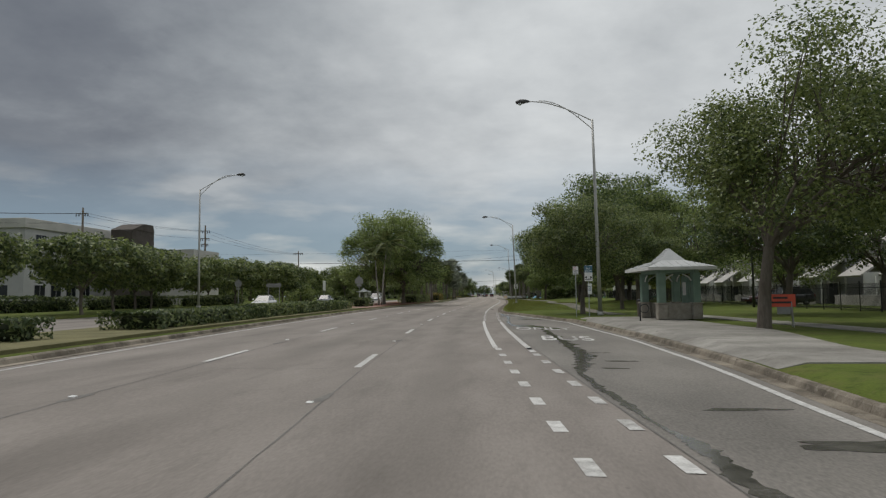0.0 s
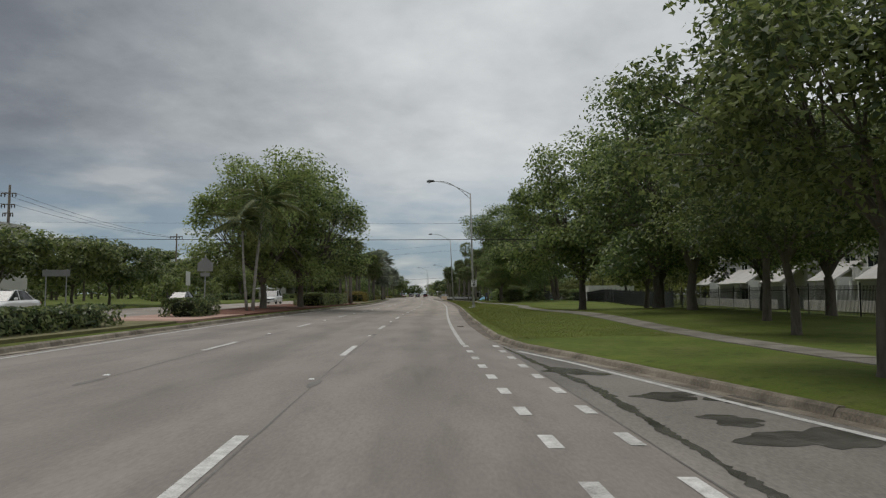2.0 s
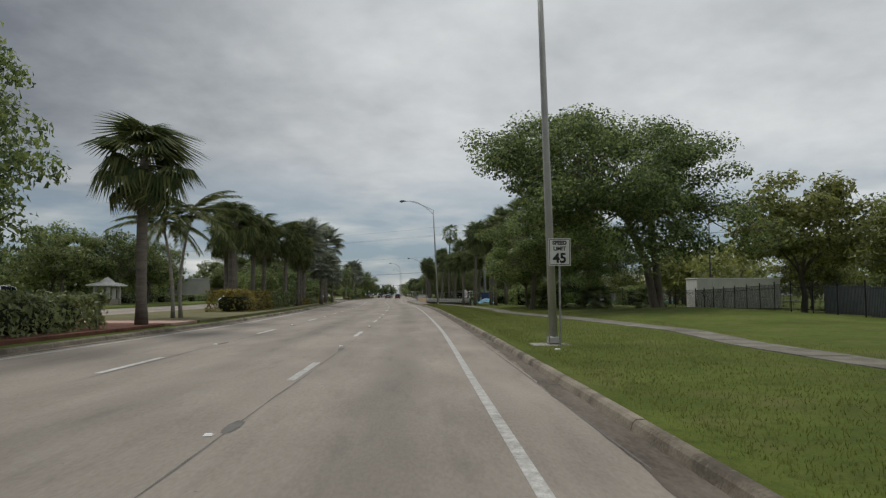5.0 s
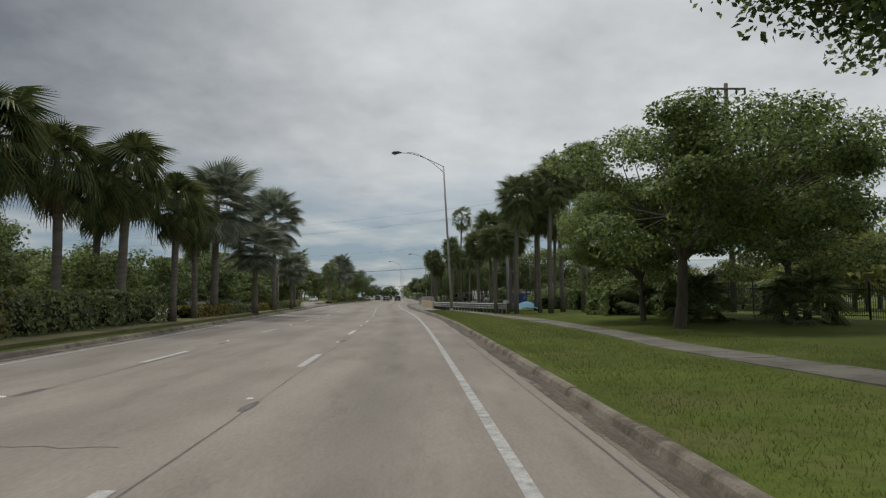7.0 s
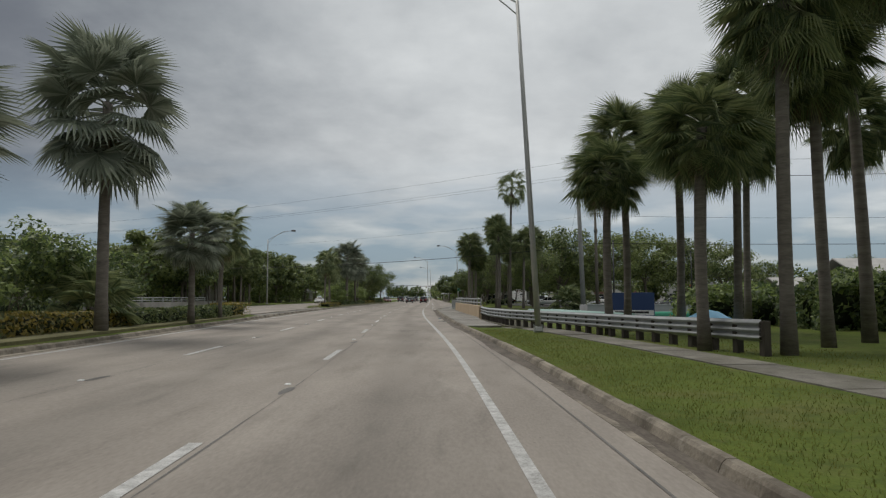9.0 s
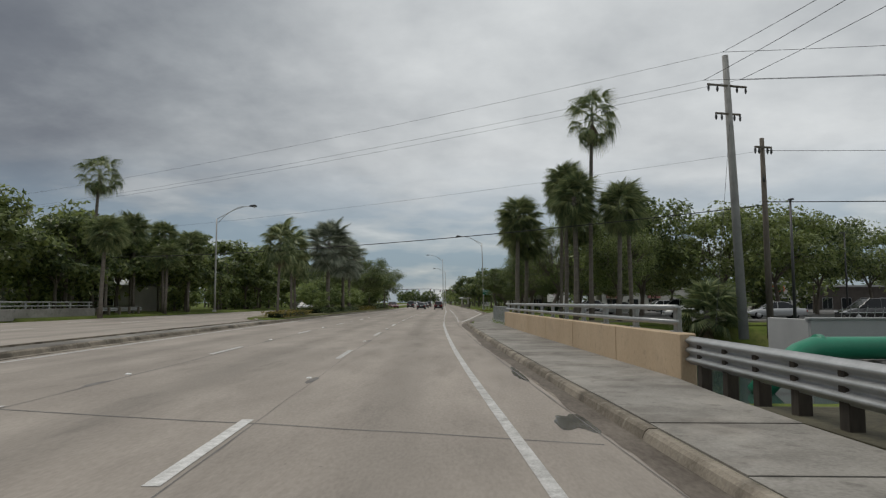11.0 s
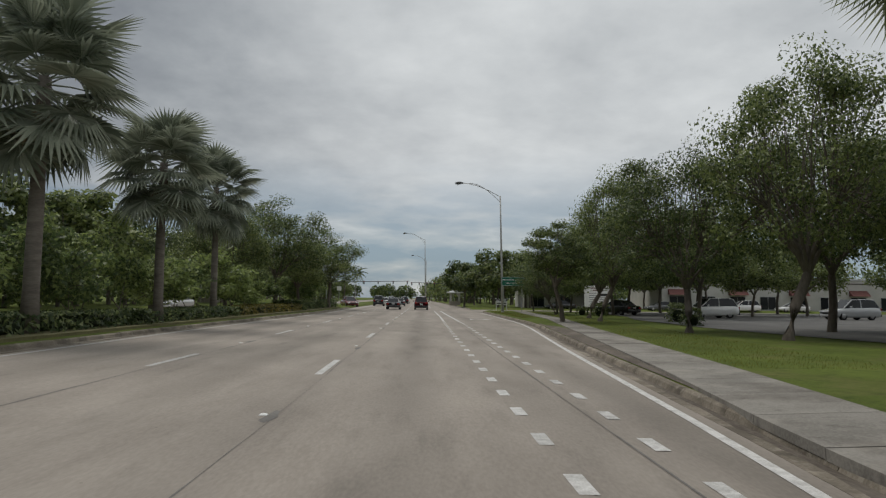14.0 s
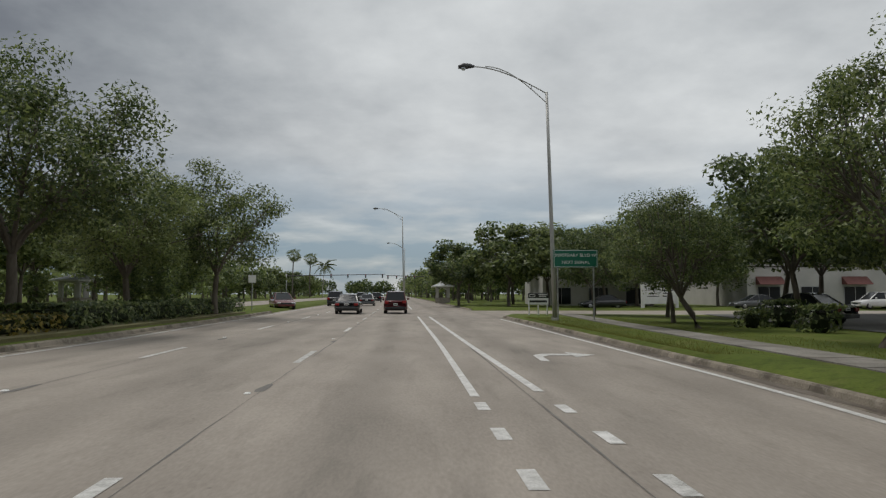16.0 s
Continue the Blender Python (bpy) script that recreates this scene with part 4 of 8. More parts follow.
def guardrail(name, pts, label, waves=3, post_h=0.75, base=None, step=1.9, wood=None):
    """A corrugated steel beam on timber-blocked posts along pts (x, y, z of the ground)."""
    t = thing(name, label, "guard rail")
    H = 0.09 * 2
    pts = [Vector(p) for p in pts]
    seg = []
    for a, b in zip(pts, pts[1:]):
        n = max(1, int((b - a).length / 0.5))
        seg += [a.lerp(b, i / n) for i in range(n)]
    seg.append(pts[-1])
    prof = []
    m = waves * 8
    hgt = 0.17 * waves
    for i in range(m + 1):
        u = i / m
        prof.append((0.045 * math.sin(2 * math.pi * waves * u - math.pi / 2), -hgt / 2 + hgt * u))
    g = Geo()
    n = len(prof)
    for i, p in enumerate(seg):
        d = (seg[min(i + 1, len(seg) - 1)] - seg[max(i - 1, 0)]).normalized()
        s = Vector((-d.y, d.x, 0))
        for u, w in prof:
            g.v.append(p + s * (u + 0.12) + Vector((0, 0, post_h - hgt / 2 + 0.03 + w)))
        for u, w in prof:
            g.v.append(p + s * (u + 0.115) + Vector((0, 0, post_h - hgt / 2 + 0.03 + w)))
        if i:
            for k in range(n - 1):
                a = (i - 1) * 2 * n + k
                b = i * 2 * n + k
                g.f.append((a, b, b + 1, a + 1))
                g.f.append((a + n + 1, b + n + 1, b + n, a + n))
    part("beam", g, M_GALV, t, "", True)
    acc = step
    for a, b in zip(seg, seg[1:]):
        acc += (b - a).length
        if acc >= step:
            acc = 0
            d = (b - a).normalized()
            rz = math.atan2(d.y, d.x)
            s = Vector((-d.y, d.x, 0))
            part("post", Geo().box((a.x, a.y, a.z + post_h / 2 - 0.35), (0.20 if wood else 0.16, 0.18, post_h + 0.7), 0.01, rz), wood or M_WOODPOLE, t)
            q = a + s * 0.06
            part("block", Geo().box((q.x, q.y, a.z + post_h - 0.2), (0.14, 0.10, 0.34), 0.01, rz), wood or M_WOODPOLE, t)
    return t


guardrail("guard_rail", [(2.35, 171.5, 0.1), (1.45, 176, 0.05), (-0.2, 184, 0.02), (-1.9, 191, 0.0), (-2.55, 197.5, -0.02), (-2.72, 203.9, 0.0)], "three wave galvanised guard rail leading up to the parapet", 3, 0.82, step=0.95, wood=M_OLDPOST)
guardrail("guard_rail", [(cx(247) + OPP_FAR - 1.9, 247, 0.35), (cx(256) + OPP_FAR - 2.1, 256, 0.35)], "short galvanised guard rail after the far parapet", 2, 0.7)


# ======== street lamps ========
def street_lamp(x, y, z, arm=4.1, h=12.5, rise=1.5, base=True, group="street lamps along the road", yaw=0.0, lean=0.0):
    t = thing("street_lamp", "tall tapered aluminium street lamp with a trussed bracket arm", "street lamp", group, at=pose(x, y, z, 0, -lean, yaw))
    part("pole", Geo().tube([(0, 0, 0), (0, 0, h * 0.35), (0, 0, h * 0.7), (0, 0, h)], [0.125, 0.11, 0.09, 0.07], 14), M_LAMPPOLE, t, "", True)
    if base:
        part("base_shoe", Geo().box((0, 0, 0.12), (0.36, 0.36, 0.24), 0.05, 0, 0.8), M_LAMPPOLE, t)
        for u, v in ((-1, -1), (1, -1), (1, 1), (-1, 1)):
            part("anchor_bolt", Geo().tube([(u * 0.15, v * 0.15, 0), (u * 0.15, v * 0.15, 0.3)], 0.018, 6), M_GALV, t)
    up, lo = [], []
    for i in range(11):
        u = i / 10
        up.append((-arm * u, -0.1 * u, h - 0.08 + rise * math.sin(u * math.pi / 2)))
        lo.append((-arm * u, -0.1 * u, h - 0.62 + (rise + 0.54) * math.sin(min(1, u * 1.25) * math.pi / 2)))
    part("bracket_arm", Geo().tube(up, 0.034, 8), M_LAMPPOLE, t, "", True)
    part("truss_arm", Geo().tube(lo[:9], 0.028, 8), M_LAMPPOLE, t, "", True)
    for k in (2, 4, 6):
        part("strut", Geo().tube([up[k], lo[k]], 0.018, 6), M_LAMPPOLE, t)
    head = part("lamp_head", Geo().tube([(-arm + 0.25, -0.1, h - 0.08 + rise), (-arm, -0.1, h - 0.05 + rise), (-arm - 0.35, -0.1, h - 0.06 + rise), (-arm - 0.62, -0.1, h - 0.1 + rise)], [0.06, 0.13, 0.17, 0.09], 12), M_LAMPDARK, t, "dark cobra lamp head", True)
    part("lens", Geo().tube([(-arm - 0.35, -0.1, h - 0.17 + rise), (-arm - 0.35, -0.1, h - 0.27 + rise)], [0.15, 0.08], 12), M_LENS, head, "", True)
    return t


street_lamp(5.08, 42.0, 0.1, h=12.2, yaw=-4, lean=0.8)
street_lamp(-0.1, 106.45, 0.05, h=12.4, lean=1.6)
street_lamp(-1.45, 182.5, 0.1, h=13.5, lean=3.0)
street_lamp(-3.28, 313.9, 0.0, h=12.3, lean=1.4)
street_lamp(-12.9, 387.5, 0.0, h=14.0, lean=1.0)
street_lamp(-14.2, 455.0, 0.0, h=13.4)
street_lamp(-31.85, 64.5, 0.45, h=12.0, yaw=180)
street_lamp(-35.6, 267.3, 0.4, h=10.8, yaw=176)
pad_g = Geo().box((-0.1, 106.45, -0.005), (1.25, 1.0, 0.12), 0.02)
tagged(part("lamp_footing", pad_g, M_CONC), "square pale concrete footing slab round the lamp pole", "footing", "", "structure")


# ======== trees ========
def leaf_mesh(name, pos, nrm, size, rs, long=1.5, round_=False):
    """Many small leaves: one pointed, slightly folded blade at each place, facing about nrm."""
    n = len(pos)
    rnd = rs.normal(size=(n, 3))
    nr = nrm + rnd * 0.55
    nr /= np.linalg.norm(nr, axis=1)[:, None] + 1e-9
    a = np.cross(nr, rs.normal(size=(n, 3)))
    a /= np.linalg.norm(a, axis=1)[:, None] + 1e-9
    b = np.cross(nr, a)
    s = (size * rs.uniform(0.65, 1.35, n))[:, None]
    half, wide, lift = a * s * long / 2, b * s * 0.46, nr * s * 0.14
    if round_:
        v = np.stack([pos - half, pos + wide + lift, pos + half, pos - wide + lift], 1).reshape(-1, 3)
    else:
        v = np.stack([pos - half - wide * 0.8, pos + half + lift, pos - half * 0.5 + wide * 1.2], 1).reshape(-1, 3)
    k = 4 if round_ else 3
    me = bpy.data.meshes.new(name)
    me.vertices.add(k * n)
    me.vertices.foreach_set("co", v.ravel())
    me.loops.add(k * n)
    me.polygons.add(n)
    me.polygons.foreach_set("loop_start", np.arange(0, k * n, k))
    me.polygons.foreach_set("loop_total", np.full(n, k))
    me.loops.foreach_set("vertex_index", np.arange(k * n))
    me.update(calc_edges=True)
    me.validate()
    return me


def broad_tree(name, label, h, r, trunk, clear, seed, material, leaves=9000, leaf=0.17, clumps=60, lean=0.0, stems=1, flat=0.55, spread=0.30, group="", spiky=0.0, shift=(0, 0), tilt=0.0, low=0.85, round_=False):
    """A tapered trunk with forked limbs and a crown of leaves in uneven clumps. h, r: the tree's height and crown radius."""
    rs = np.random.RandomState(seed)
    rd = random.Random(seed)
    t = thing(name, label, "tree", group)
    ch = h - clear * 0.62
    zc = clear * 0.62 + ch * 0.48
    cs = []
    while len(cs) < clumps:
        u = rs.normal(size=3)
        u /= np.linalg.norm(u)
        k = rs.uniform(0.45, 1.0) ** 0.6
        p = u * k
        if p[2] < -0.75:
            continue
        q = 0.78 + 0.42 * noise.noise(Vector((p[0] * 1.7 + seed, p[1] * 1.7, p[2] * 1.7)))
        flat_top = 1.0 if p[2] > 0 else low
        cs.append((shift[0] + p[0] * r * q, shift[1] + p[1] * r * q, zc + p[2] * ch * 0.5 * q * flat_top + spiky * rs.uniform(0, 1) + tilt * p[1] * r * q))
    cs = np.array(cs)
    # limbs
    g, bole = Geo(), Geo()
    heads = []
    for s in range(stems):
        ang = 2 * math.pi * s / stems + rd.uniform(0, 1)
        b0 = (0.22 * math.cos(ang), 0.22 * math.sin(ang), -0.15) if stems > 1 else (0, 0, -0.15)
        top = (b0[0] * 4 + lean, b0[1] * 4 + rd.uniform(-.2, .2), clear)
        mid = (b0[0] * 1.8 + lean * 0.35 + rd.uniform(-.08, .08), b0[1] * 1.8 + rd.uniform(-.08, .08), clear * 0.5)
        w = 0.8 * trunk / math.sqrt(stems)
        bole.tube([b0, (b0[0], b0[1], 0.12), mid, top], [w * 1.45, w * 1.08, w * 0.9, w * 0.78], 9, False)
        heads.append((top, w * 0.78))
    fork = max(4, clumps // 9)
    order = np.argsort(np.arctan2(cs[:, 1], cs[:, 0]) + rs.uniform(-0.3, 0.3, len(cs)))
    for i, grp in enumerate(np.array_split(order, fork)):
        top, w = heads[i % len(heads)]
        c = cs[grp].mean(0)
        e = np.array(top) * 0.42 + c * 0.58
        m1 = np.array(top) * 0.75 + e * 0.25 + np.array([0, 0, 0.15 * ch * 0.2])
        g.tube([top, tuple(m1), tuple(e)], [w * 0.62, w * 0.45, w * 0.32], 6, False)
        for j in grp:
            q = cs[j]
            mm = e * 0.5 + q * 0.5 + rs.uniform(-0.2, 0.2, 3) * r * 0.12
            g.tube([tuple(e), tuple(mm), tuple(q)], [w * 0.26, w * 0.15, 0.012], 4, False)
    part("trunk", bole, M_BARK, t, "", True)
    tagged(part("branchwork", g, M_BARK, t, "", True), kind="stuff")
    # leaves: shells of clumps
    per = leaves // clumps
    P, Nn = [], []
    rad = r * spread
    for c in cs:
        d = rs.normal(size=(per, 3))
        d /= np.linalg.norm(d, axis=1)[:, None]
        k = rs.uniform(0.08, 0.9, per) ** 0.5
        sc = rad * rs.uniform(0.65, 1.25)
        off = d * k[:, None] * sc * np.array([1, 1, flat])
        P.append(c + off)
        Nn.append(d * 0.6 + np.array([0, 0, 0.7]))
    P, Nn = np.concatenate(P), np.concatenate(Nn)
    part("crown", leaf_mesh("crown", P, Nn, np.full(len(P), leaf), rs, 1.6 if round_ else 1.4, round_), material, t)
    return t


def put(ob, x, y, z=None, rz=0.0, s=1.0, sz=None):
    """The thing itself at its first place."""
    z = ground_z(x, y) if z is None else z
    ob.matrix_basis = Matrix.LocRotScale((x, y, z - 0.02), Euler((0, 0, radians(rz))), (s, s, sz or s))
    return ob


def again(ob, x, y, z=None, rz=0.0, s=1.0, sz=None):
    z = ground_z(x, y) if z is None else z
    keep = ob.scale.copy()
    ob.scale = (1, 1, 1)
    c = copy_thing(ob, Matrix.LocRotScale((x, y, z - 0.02), Euler((0, 0, radians(rz))), (s, s, sz or s)))
    ob.scale = keep
    return c


# live oaks by the shelter
oak = put(broad_tree("live_oak", "large dark green live oak with fine leaves on the lawn", 11.3, 7.8, 0.30, 3.0, 3, M_OAK, 62000, 0.092, 150, 0.3, 1, 0.55, 0.22, shift=(2.9, 0.9), round_=True), 9.0, 25.8, rz=0)
back_oak = put(broad_tree("live_oak", "dark green live oak standing back on the lawn", 11.0, 6.6, 0.30, 2.6, 4, M_OAK, 20000, 0.165, 110, 0.2, 1, 0.55, 0.24), 15.5, 40.5, rz=60, s=0.9)
again(back_oak, 19.0, 20.5, rz=250, s=0.95)
again(back_oak, 24.0, 47.0, rz=80, s=0.9)
oak2 = put(broad_tree("live_oak", "slim dark oak with a spreading fine leaved crown on the verge", 7.9, 4.6, 0.20, 2.4, 8, M_OAK, 35000, 0.098, 110, 0.2, 1, 0.6, 0.25, spiky=0.7), 4.35, 45.4, rz=0)
again(oak2, 8.6, 56.5, rz=130, s=1.0)
again(oak2, 11.2, 64.0, rz=210, s=1.15)
# dense dark trees over the footpath
dense = put(broad_tree("black_olive_tree", "dense dark green street tree with a heavy layered crown", 14.4, 7.0, 0.36, 1.9, 12, M_OLIVE, 27000, 0.165, 120, 0.0, 1, 0.5, 0.24, low=1.12, round_=True), 8.3, 90.0, rz=0, s=1.08, sz=1.12)
again(dense, 12.0, 82.0, rz=70, s=1.05, sz=1.1)
again(dense, 11.2, 73.0, rz=240, s=1.02, sz=1.08)
back_dense = put(broad_tree("black_olive_tree", "dense dark green street tree in the back of the lawn", 14.0, 7.0, 0.36, 2.2, 15, M_OLIVE, 14000, 0.21, 110, 0.0, 1, 0.5, 0.25, low=1.1), 14.4, 88.5, rz=160)
again(back_dense, 17.5, 70.0, rz=300, s=0.95)
again(back_dense, 23.0, 60.5, rz=200, s=0.72, sz=0.66)
again(back_dense, 16.0, 98.0, rz=30, s=0.9)
again(back_dense, 20.5, 84.0, rz=110, s=1.0)
# median pair
again(dense, -17.2, 85.8, 0.37, 45, 0.92, 0.93)
again(dense, -15.5, 91.3, 0.37, 200, 0.95, 0.95)
again(back_dense, -16.9, 104.0, 0.37, 300, 0.55, 0.72)
# great fig with open limbs
fig = put(broad_tree("fig_tree", "great spreading fig tree with several grey stems on the lawn", 15.0, 11.0, 0.55, 6.4, 21, M_OLIVE, 66000, 0.15, 225, -1.2, 2, 0.5, 0.178, shift=(-5.0, -5.0), tilt=0.40, low=1.12, round_=True), 13.9, 137.2, rz=0)
mid = put(broad_tree("fig_tree", "broad dark fig tree with low branches over the lawn", 9.9, 6.8, 0.30, 2.7, 33, M_OLIVE, 54000, 0.112, 100, 0.2, 1, 0.5, 0.21, shift=(1.9, 0.0), low=1.0, round_=True), 6.15, 147.4, rz=0)
again(mid, 13.6, 152.5, rz=120, s=0.85, sz=0.92)
again(mid, 6.6, 153.2, rz=200, s=0.55, sz=0.7)
# bright trees behind the fence
bright = put(broad_tree("shade_tree", "tall yellow green shade tree behind the iron fence", 9.0, 5.0, 0.22, 2.0, 41, M_LIGHTLEAF, 11000, 0.195, 66, 0, 1, 0.55, 0.26), 26.5, 126.0, rz=0)
for x, y, r, s in ((33, 134, 60, 1.1), (38, 121, 120, 1.2), (31, 146, 200, 0.8), (30, 175, 20, 0.9), (22, 187, 310, 0.55), (24.5, 181, 80, 0.6), (41, 160, 10, 1.0), (24.2, 135.5, 250, 1.3)):
    again(bright, x, y, rz=r, s=s)
near_oak = put(broad_tree("live_oak", "leaning brown barked oak with fine leaves on the lawn", 8.0, 4.5, 0.24, 1.8, 66, M_OAK, 27000, 0.088, 130, 0.9, 1, 0.6, 0.21, spiky=0.9, shift=(1.5, 0.3), low=1.12), 0.75, 288.2, 0.0, 0, 0.92, 1.28)
again(near_oak, 1.3, 273.9, 0.0, 75, 1.0, 1.1)
again(near_oak, 1.7, 295.8, 0.0, 15, 1.0, 1.1)
again(near_oak, 0.8, 305.5, 0.0, 170, 0.7, 0.72)
far_oak = put(broad_tree("street_tree", "rounded green street tree in a mixed row", 7.6, 4.2, 0.17, 2.0, 52, M_OAK, 8600, 0.172, 70, 0.1, 1, 0.6, 0.28), 14.5, 307.5, -0.1, 0, 1.2)
# oaks on the lawn before the shops
for x, y, r, s, sz in ((1.9, 311.0, 220, 0.8, 0.82), (5.0, 320.0, 20, 0.9, 0.9), (1.2, 331.0 - 8, 260, 0.75, 0.8), (7.0, 309.0, 200, 1.15, 1.2), (10.5, 316.5, 60, 1.2, 1.25), (15.5, 321.0, 130, 1.25, 1.3), (22.0, 324.0, 300, 1.2, 1.3), (12.0, 300.5, 10, 1.3, 1.4), (29.0, 321.0, 90, 1.2, 1.3), (20.5, 309.0, 40, 1.05, 1.0), (27.5, 312.0, 250, 1.1, 1.05), (36.0, 309.0, 10, 1.1, 1.1)):
    again(far_oak, x, y, None, r, s, sz)
for x, y, r, s in ((-38.0, 163.5, 10, 1.15), (-36.5, 168.5, 130, 1.05), (-41.0, 158.0, 250, 1.2)):
    again(far_oak, x, y, 0.4, r, s)
# far rows on both sides beyond the junction
thin = broad_tree("street_tree", "rounded green street tree far down the road", 7.6, 4.2, 0.17, 2.0, 57, M_OAK, 5600, 0.25, 46, 0.1, 1, 0.55, 0.26)
put(thin, cx(353) + 14.5, 355, 0.0, 0, 1.45)
for x, y, r, s in ((-5.5, 362, 50, 1.2), (4.5, 356, 100, 1.4), (10.5, 354, 200, 1.35), (17, 357, 300, 1.45), (24, 355, 20, 1.3)):
    again(thin, x, y, 0.0, r, s)
rt = random.Random(77)
for i in range(12):
    y = 352 + i * 17
    again(thin, cx(y) + 15 + rt.uniform(-2, 6), y, 0.0, rt.uniform(0, 360), rt.uniform(1.25, 1.55))
    again(thin, cx(y) + 24 + rt.uniform(-2, 8), y + 6, 0.0, rt.uniform(0, 360), rt.uniform(1.3, 1.7))
    if i > 1:
        again(thin, cx(y) - 29 - rt.uniform(0, 6), y + 4, 0.3, rt.uniform(0, 360), rt.uniform(0.9, 1.3))
put(broad_tree("shade_tree", "low green tree with a flat layered crown", 6.9, 3.1, 0.19, 2.2, 88, M_OAK, 22000, 0.088, 80, -0.5, 1, 0.42, 0.24), -2.2, 285.6, 0.0, 0)
# median oaks near the end
moak = put(broad_tree("live_oak", "open crowned live oak standing in the planted median", 8.6, 4.5, 0.22, 2.2, 63, M_OAK, 24000, 0.105, 90, 0.1, 1, 0.6, 0.26, spiky=0.4), -24.0, 301.5, 0.37, 0, 1.1, 1.12)
again(moak, -21.9, 317.0, 0.37, 120, 0.98)
again(moak, -25.0, 291.5, 0.37, 220, 0.9)
again(moak, -28.0, 298.0, 0.37, 40, 1.0)
again(moak, -23.8, 310.0, 0.37, 300, 0.95, 0.84)
again(moak, 9.5, 277.0, 0.0, 300, 1.2, 1.3)
again(moak, 6.5, 250.0, 0.0, 60, 0.95, 1.05)
again(near_oak, 3.2, 269.0, 0.0, 20, 1.1, 1.42)
# far side of the opposite carriageway: small bright trees, then tall dark ones
lt = put(broad_tree("street_tree", "low spreading yellow green tree along the far pavement", 7.0, 4.6, 0.16, 1.5, 71, M_OAK, 6800, 0.225, 60, 0, 1, 0.5, 0.28), -36.5, 74.0, 0.4, 0)
for x, y, r, s in ((-33.0, 52, 60, 1.0), (-35, 58.5, 150, 1.05), (-37.5, 65.5, 220, 1.0), (-36, 83, 20, 1.05), (-34.0, 89.5, 80, 1.0), (-35.0, 97.5, 190, 1.05), (-31.0, 45.0, 33, 1.0), (-42, 70, 100, 1.1), (-44, 92, 10, 1.1), (-33, 36, 120, 0.95)):
    again(lt, x, y, 0.4, r, s)
for x, y, r, s in ((-46, 165, 10, 1.2), (-52, 150, 80, 1.3), (-40, 178, 150, 1.0), (-47, 186, 200, 1.3), (-44, 140, 300, 1.0), (-60, 170, 20, 1.5), (-55, 130, 140, 1.3), (-62, 195, 60, 1.4)):
    again(thin, x, y, 0.4, r, s)
for i in range(20):
    y = 240 + i * 6.5
    again(thin, cx(y) - 28 - rt.uniform(0, 6), y, 0.4, rt.uniform(0, 360), 1.45 * rt.uniform(0.85, 1.15))
for x, y, r, s in ((-58, 262, 0, 1.0), (-66, 250, 90, 1.0), (-74, 244, 200, 1.05), (-82, 252, 20, 1.0), (-52, 256, 120, 0.9), (-90, 240, 60, 1.0)):
    again(thin, x, y, 0.4, r, s * 1.45)
# trees behind the bridge and boatyard on the near side
for x, y, r, s in ((12, 263, 20, 1.75), (19, 259, 110, 1.6), (26, 262, 200, 1.7), (15, 274, 280, 1.5), (34, 270, 20, 1.6), (44, 276, 200, 1.6), (58, 290, 220, 1.2), (72, 285, 20, 1.3), (20, 279, 75, 1.3)):
    again(far_oak, x, y, 0.0, r, s)


# ======== palms ========
def fan_blade(rs, L, seg=26, span=215, pet=0.9, droop=0.25, stiff=0.5, fold=0.0):
    """One fan frond along +x from the origin: a stalk and a folded, split fan."""
    g = Geo()
    g.tube([(0, 0, 0), (pet * 0.5, 0, 0.06 * pet), (pet, 0, 0.05 * pet)], [0.035, 0.025, 0.018], 4, False)
    for i in range(seg):
        a = radians(-span / 2 + span * i / (seg - 1))
        l = L * (0.78 + 0.22 * math.cos(a * 0.7)) * rs.uniform(0.92, 1.05)
        d = Vector((math.cos(a), math.sin(a), 0))
        s = Vector((-d.y, d.x, 0)) * (L * math.pi * span / 360 / seg * (0.42 if fold else 0.62))
        o = Vector((pet, 0, 0.05 * pet))
        sh = 0.12 * L * math.cos(a)
        m = o + d * l * stiff + Vector((0, 0, sh * 0.4 - fold * 0.4 * l * abs(math.sin(a))))
        tip = o + d * l + Vector((0, 0, -droop * l + sh * 0.2 - fold * l * abs(math.sin(a))))
        k = len(g.v)
        g.v += [tuple(o), tuple(m + s + Vector((0, 0, 0.03))), tuple(m - Vector((0, 0, 0.02))), tuple(m - s + Vector((0, 0, 0.03))), tuple(tip)]
        g.f += [(k, k + 1, k + 2), (k, k + 2, k + 3), (k + 1, k + 4, k + 2), (k + 2, k + 4, k + 3)]
    return g


def hang_blade(rs, L, n=14):
    """A dry frond folded down along the trunk: a bundle of limp strips along +x."""
    g = Geo()
    for i in range(n):
        a = radians(rs.uniform(-28, 28))
        l = L * rs.uniform(0.7, 1.0)
        d = Vector((math.cos(a), math.sin(a), rs.uniform(-0.06, 0.06)))
        s = Vector((-d.y, d.x, 0)) * 0.035
        k = len(g.v)
        o = Vector((0.1, 0, 0))
        g.v += [tuple(o), tuple(o + d * l * 0.5 + s), tuple(o + d * l), tuple(o + d * l * 0.5 - s)]
        g.f += [(k, k + 1, k + 2, k + 3)]
    return g


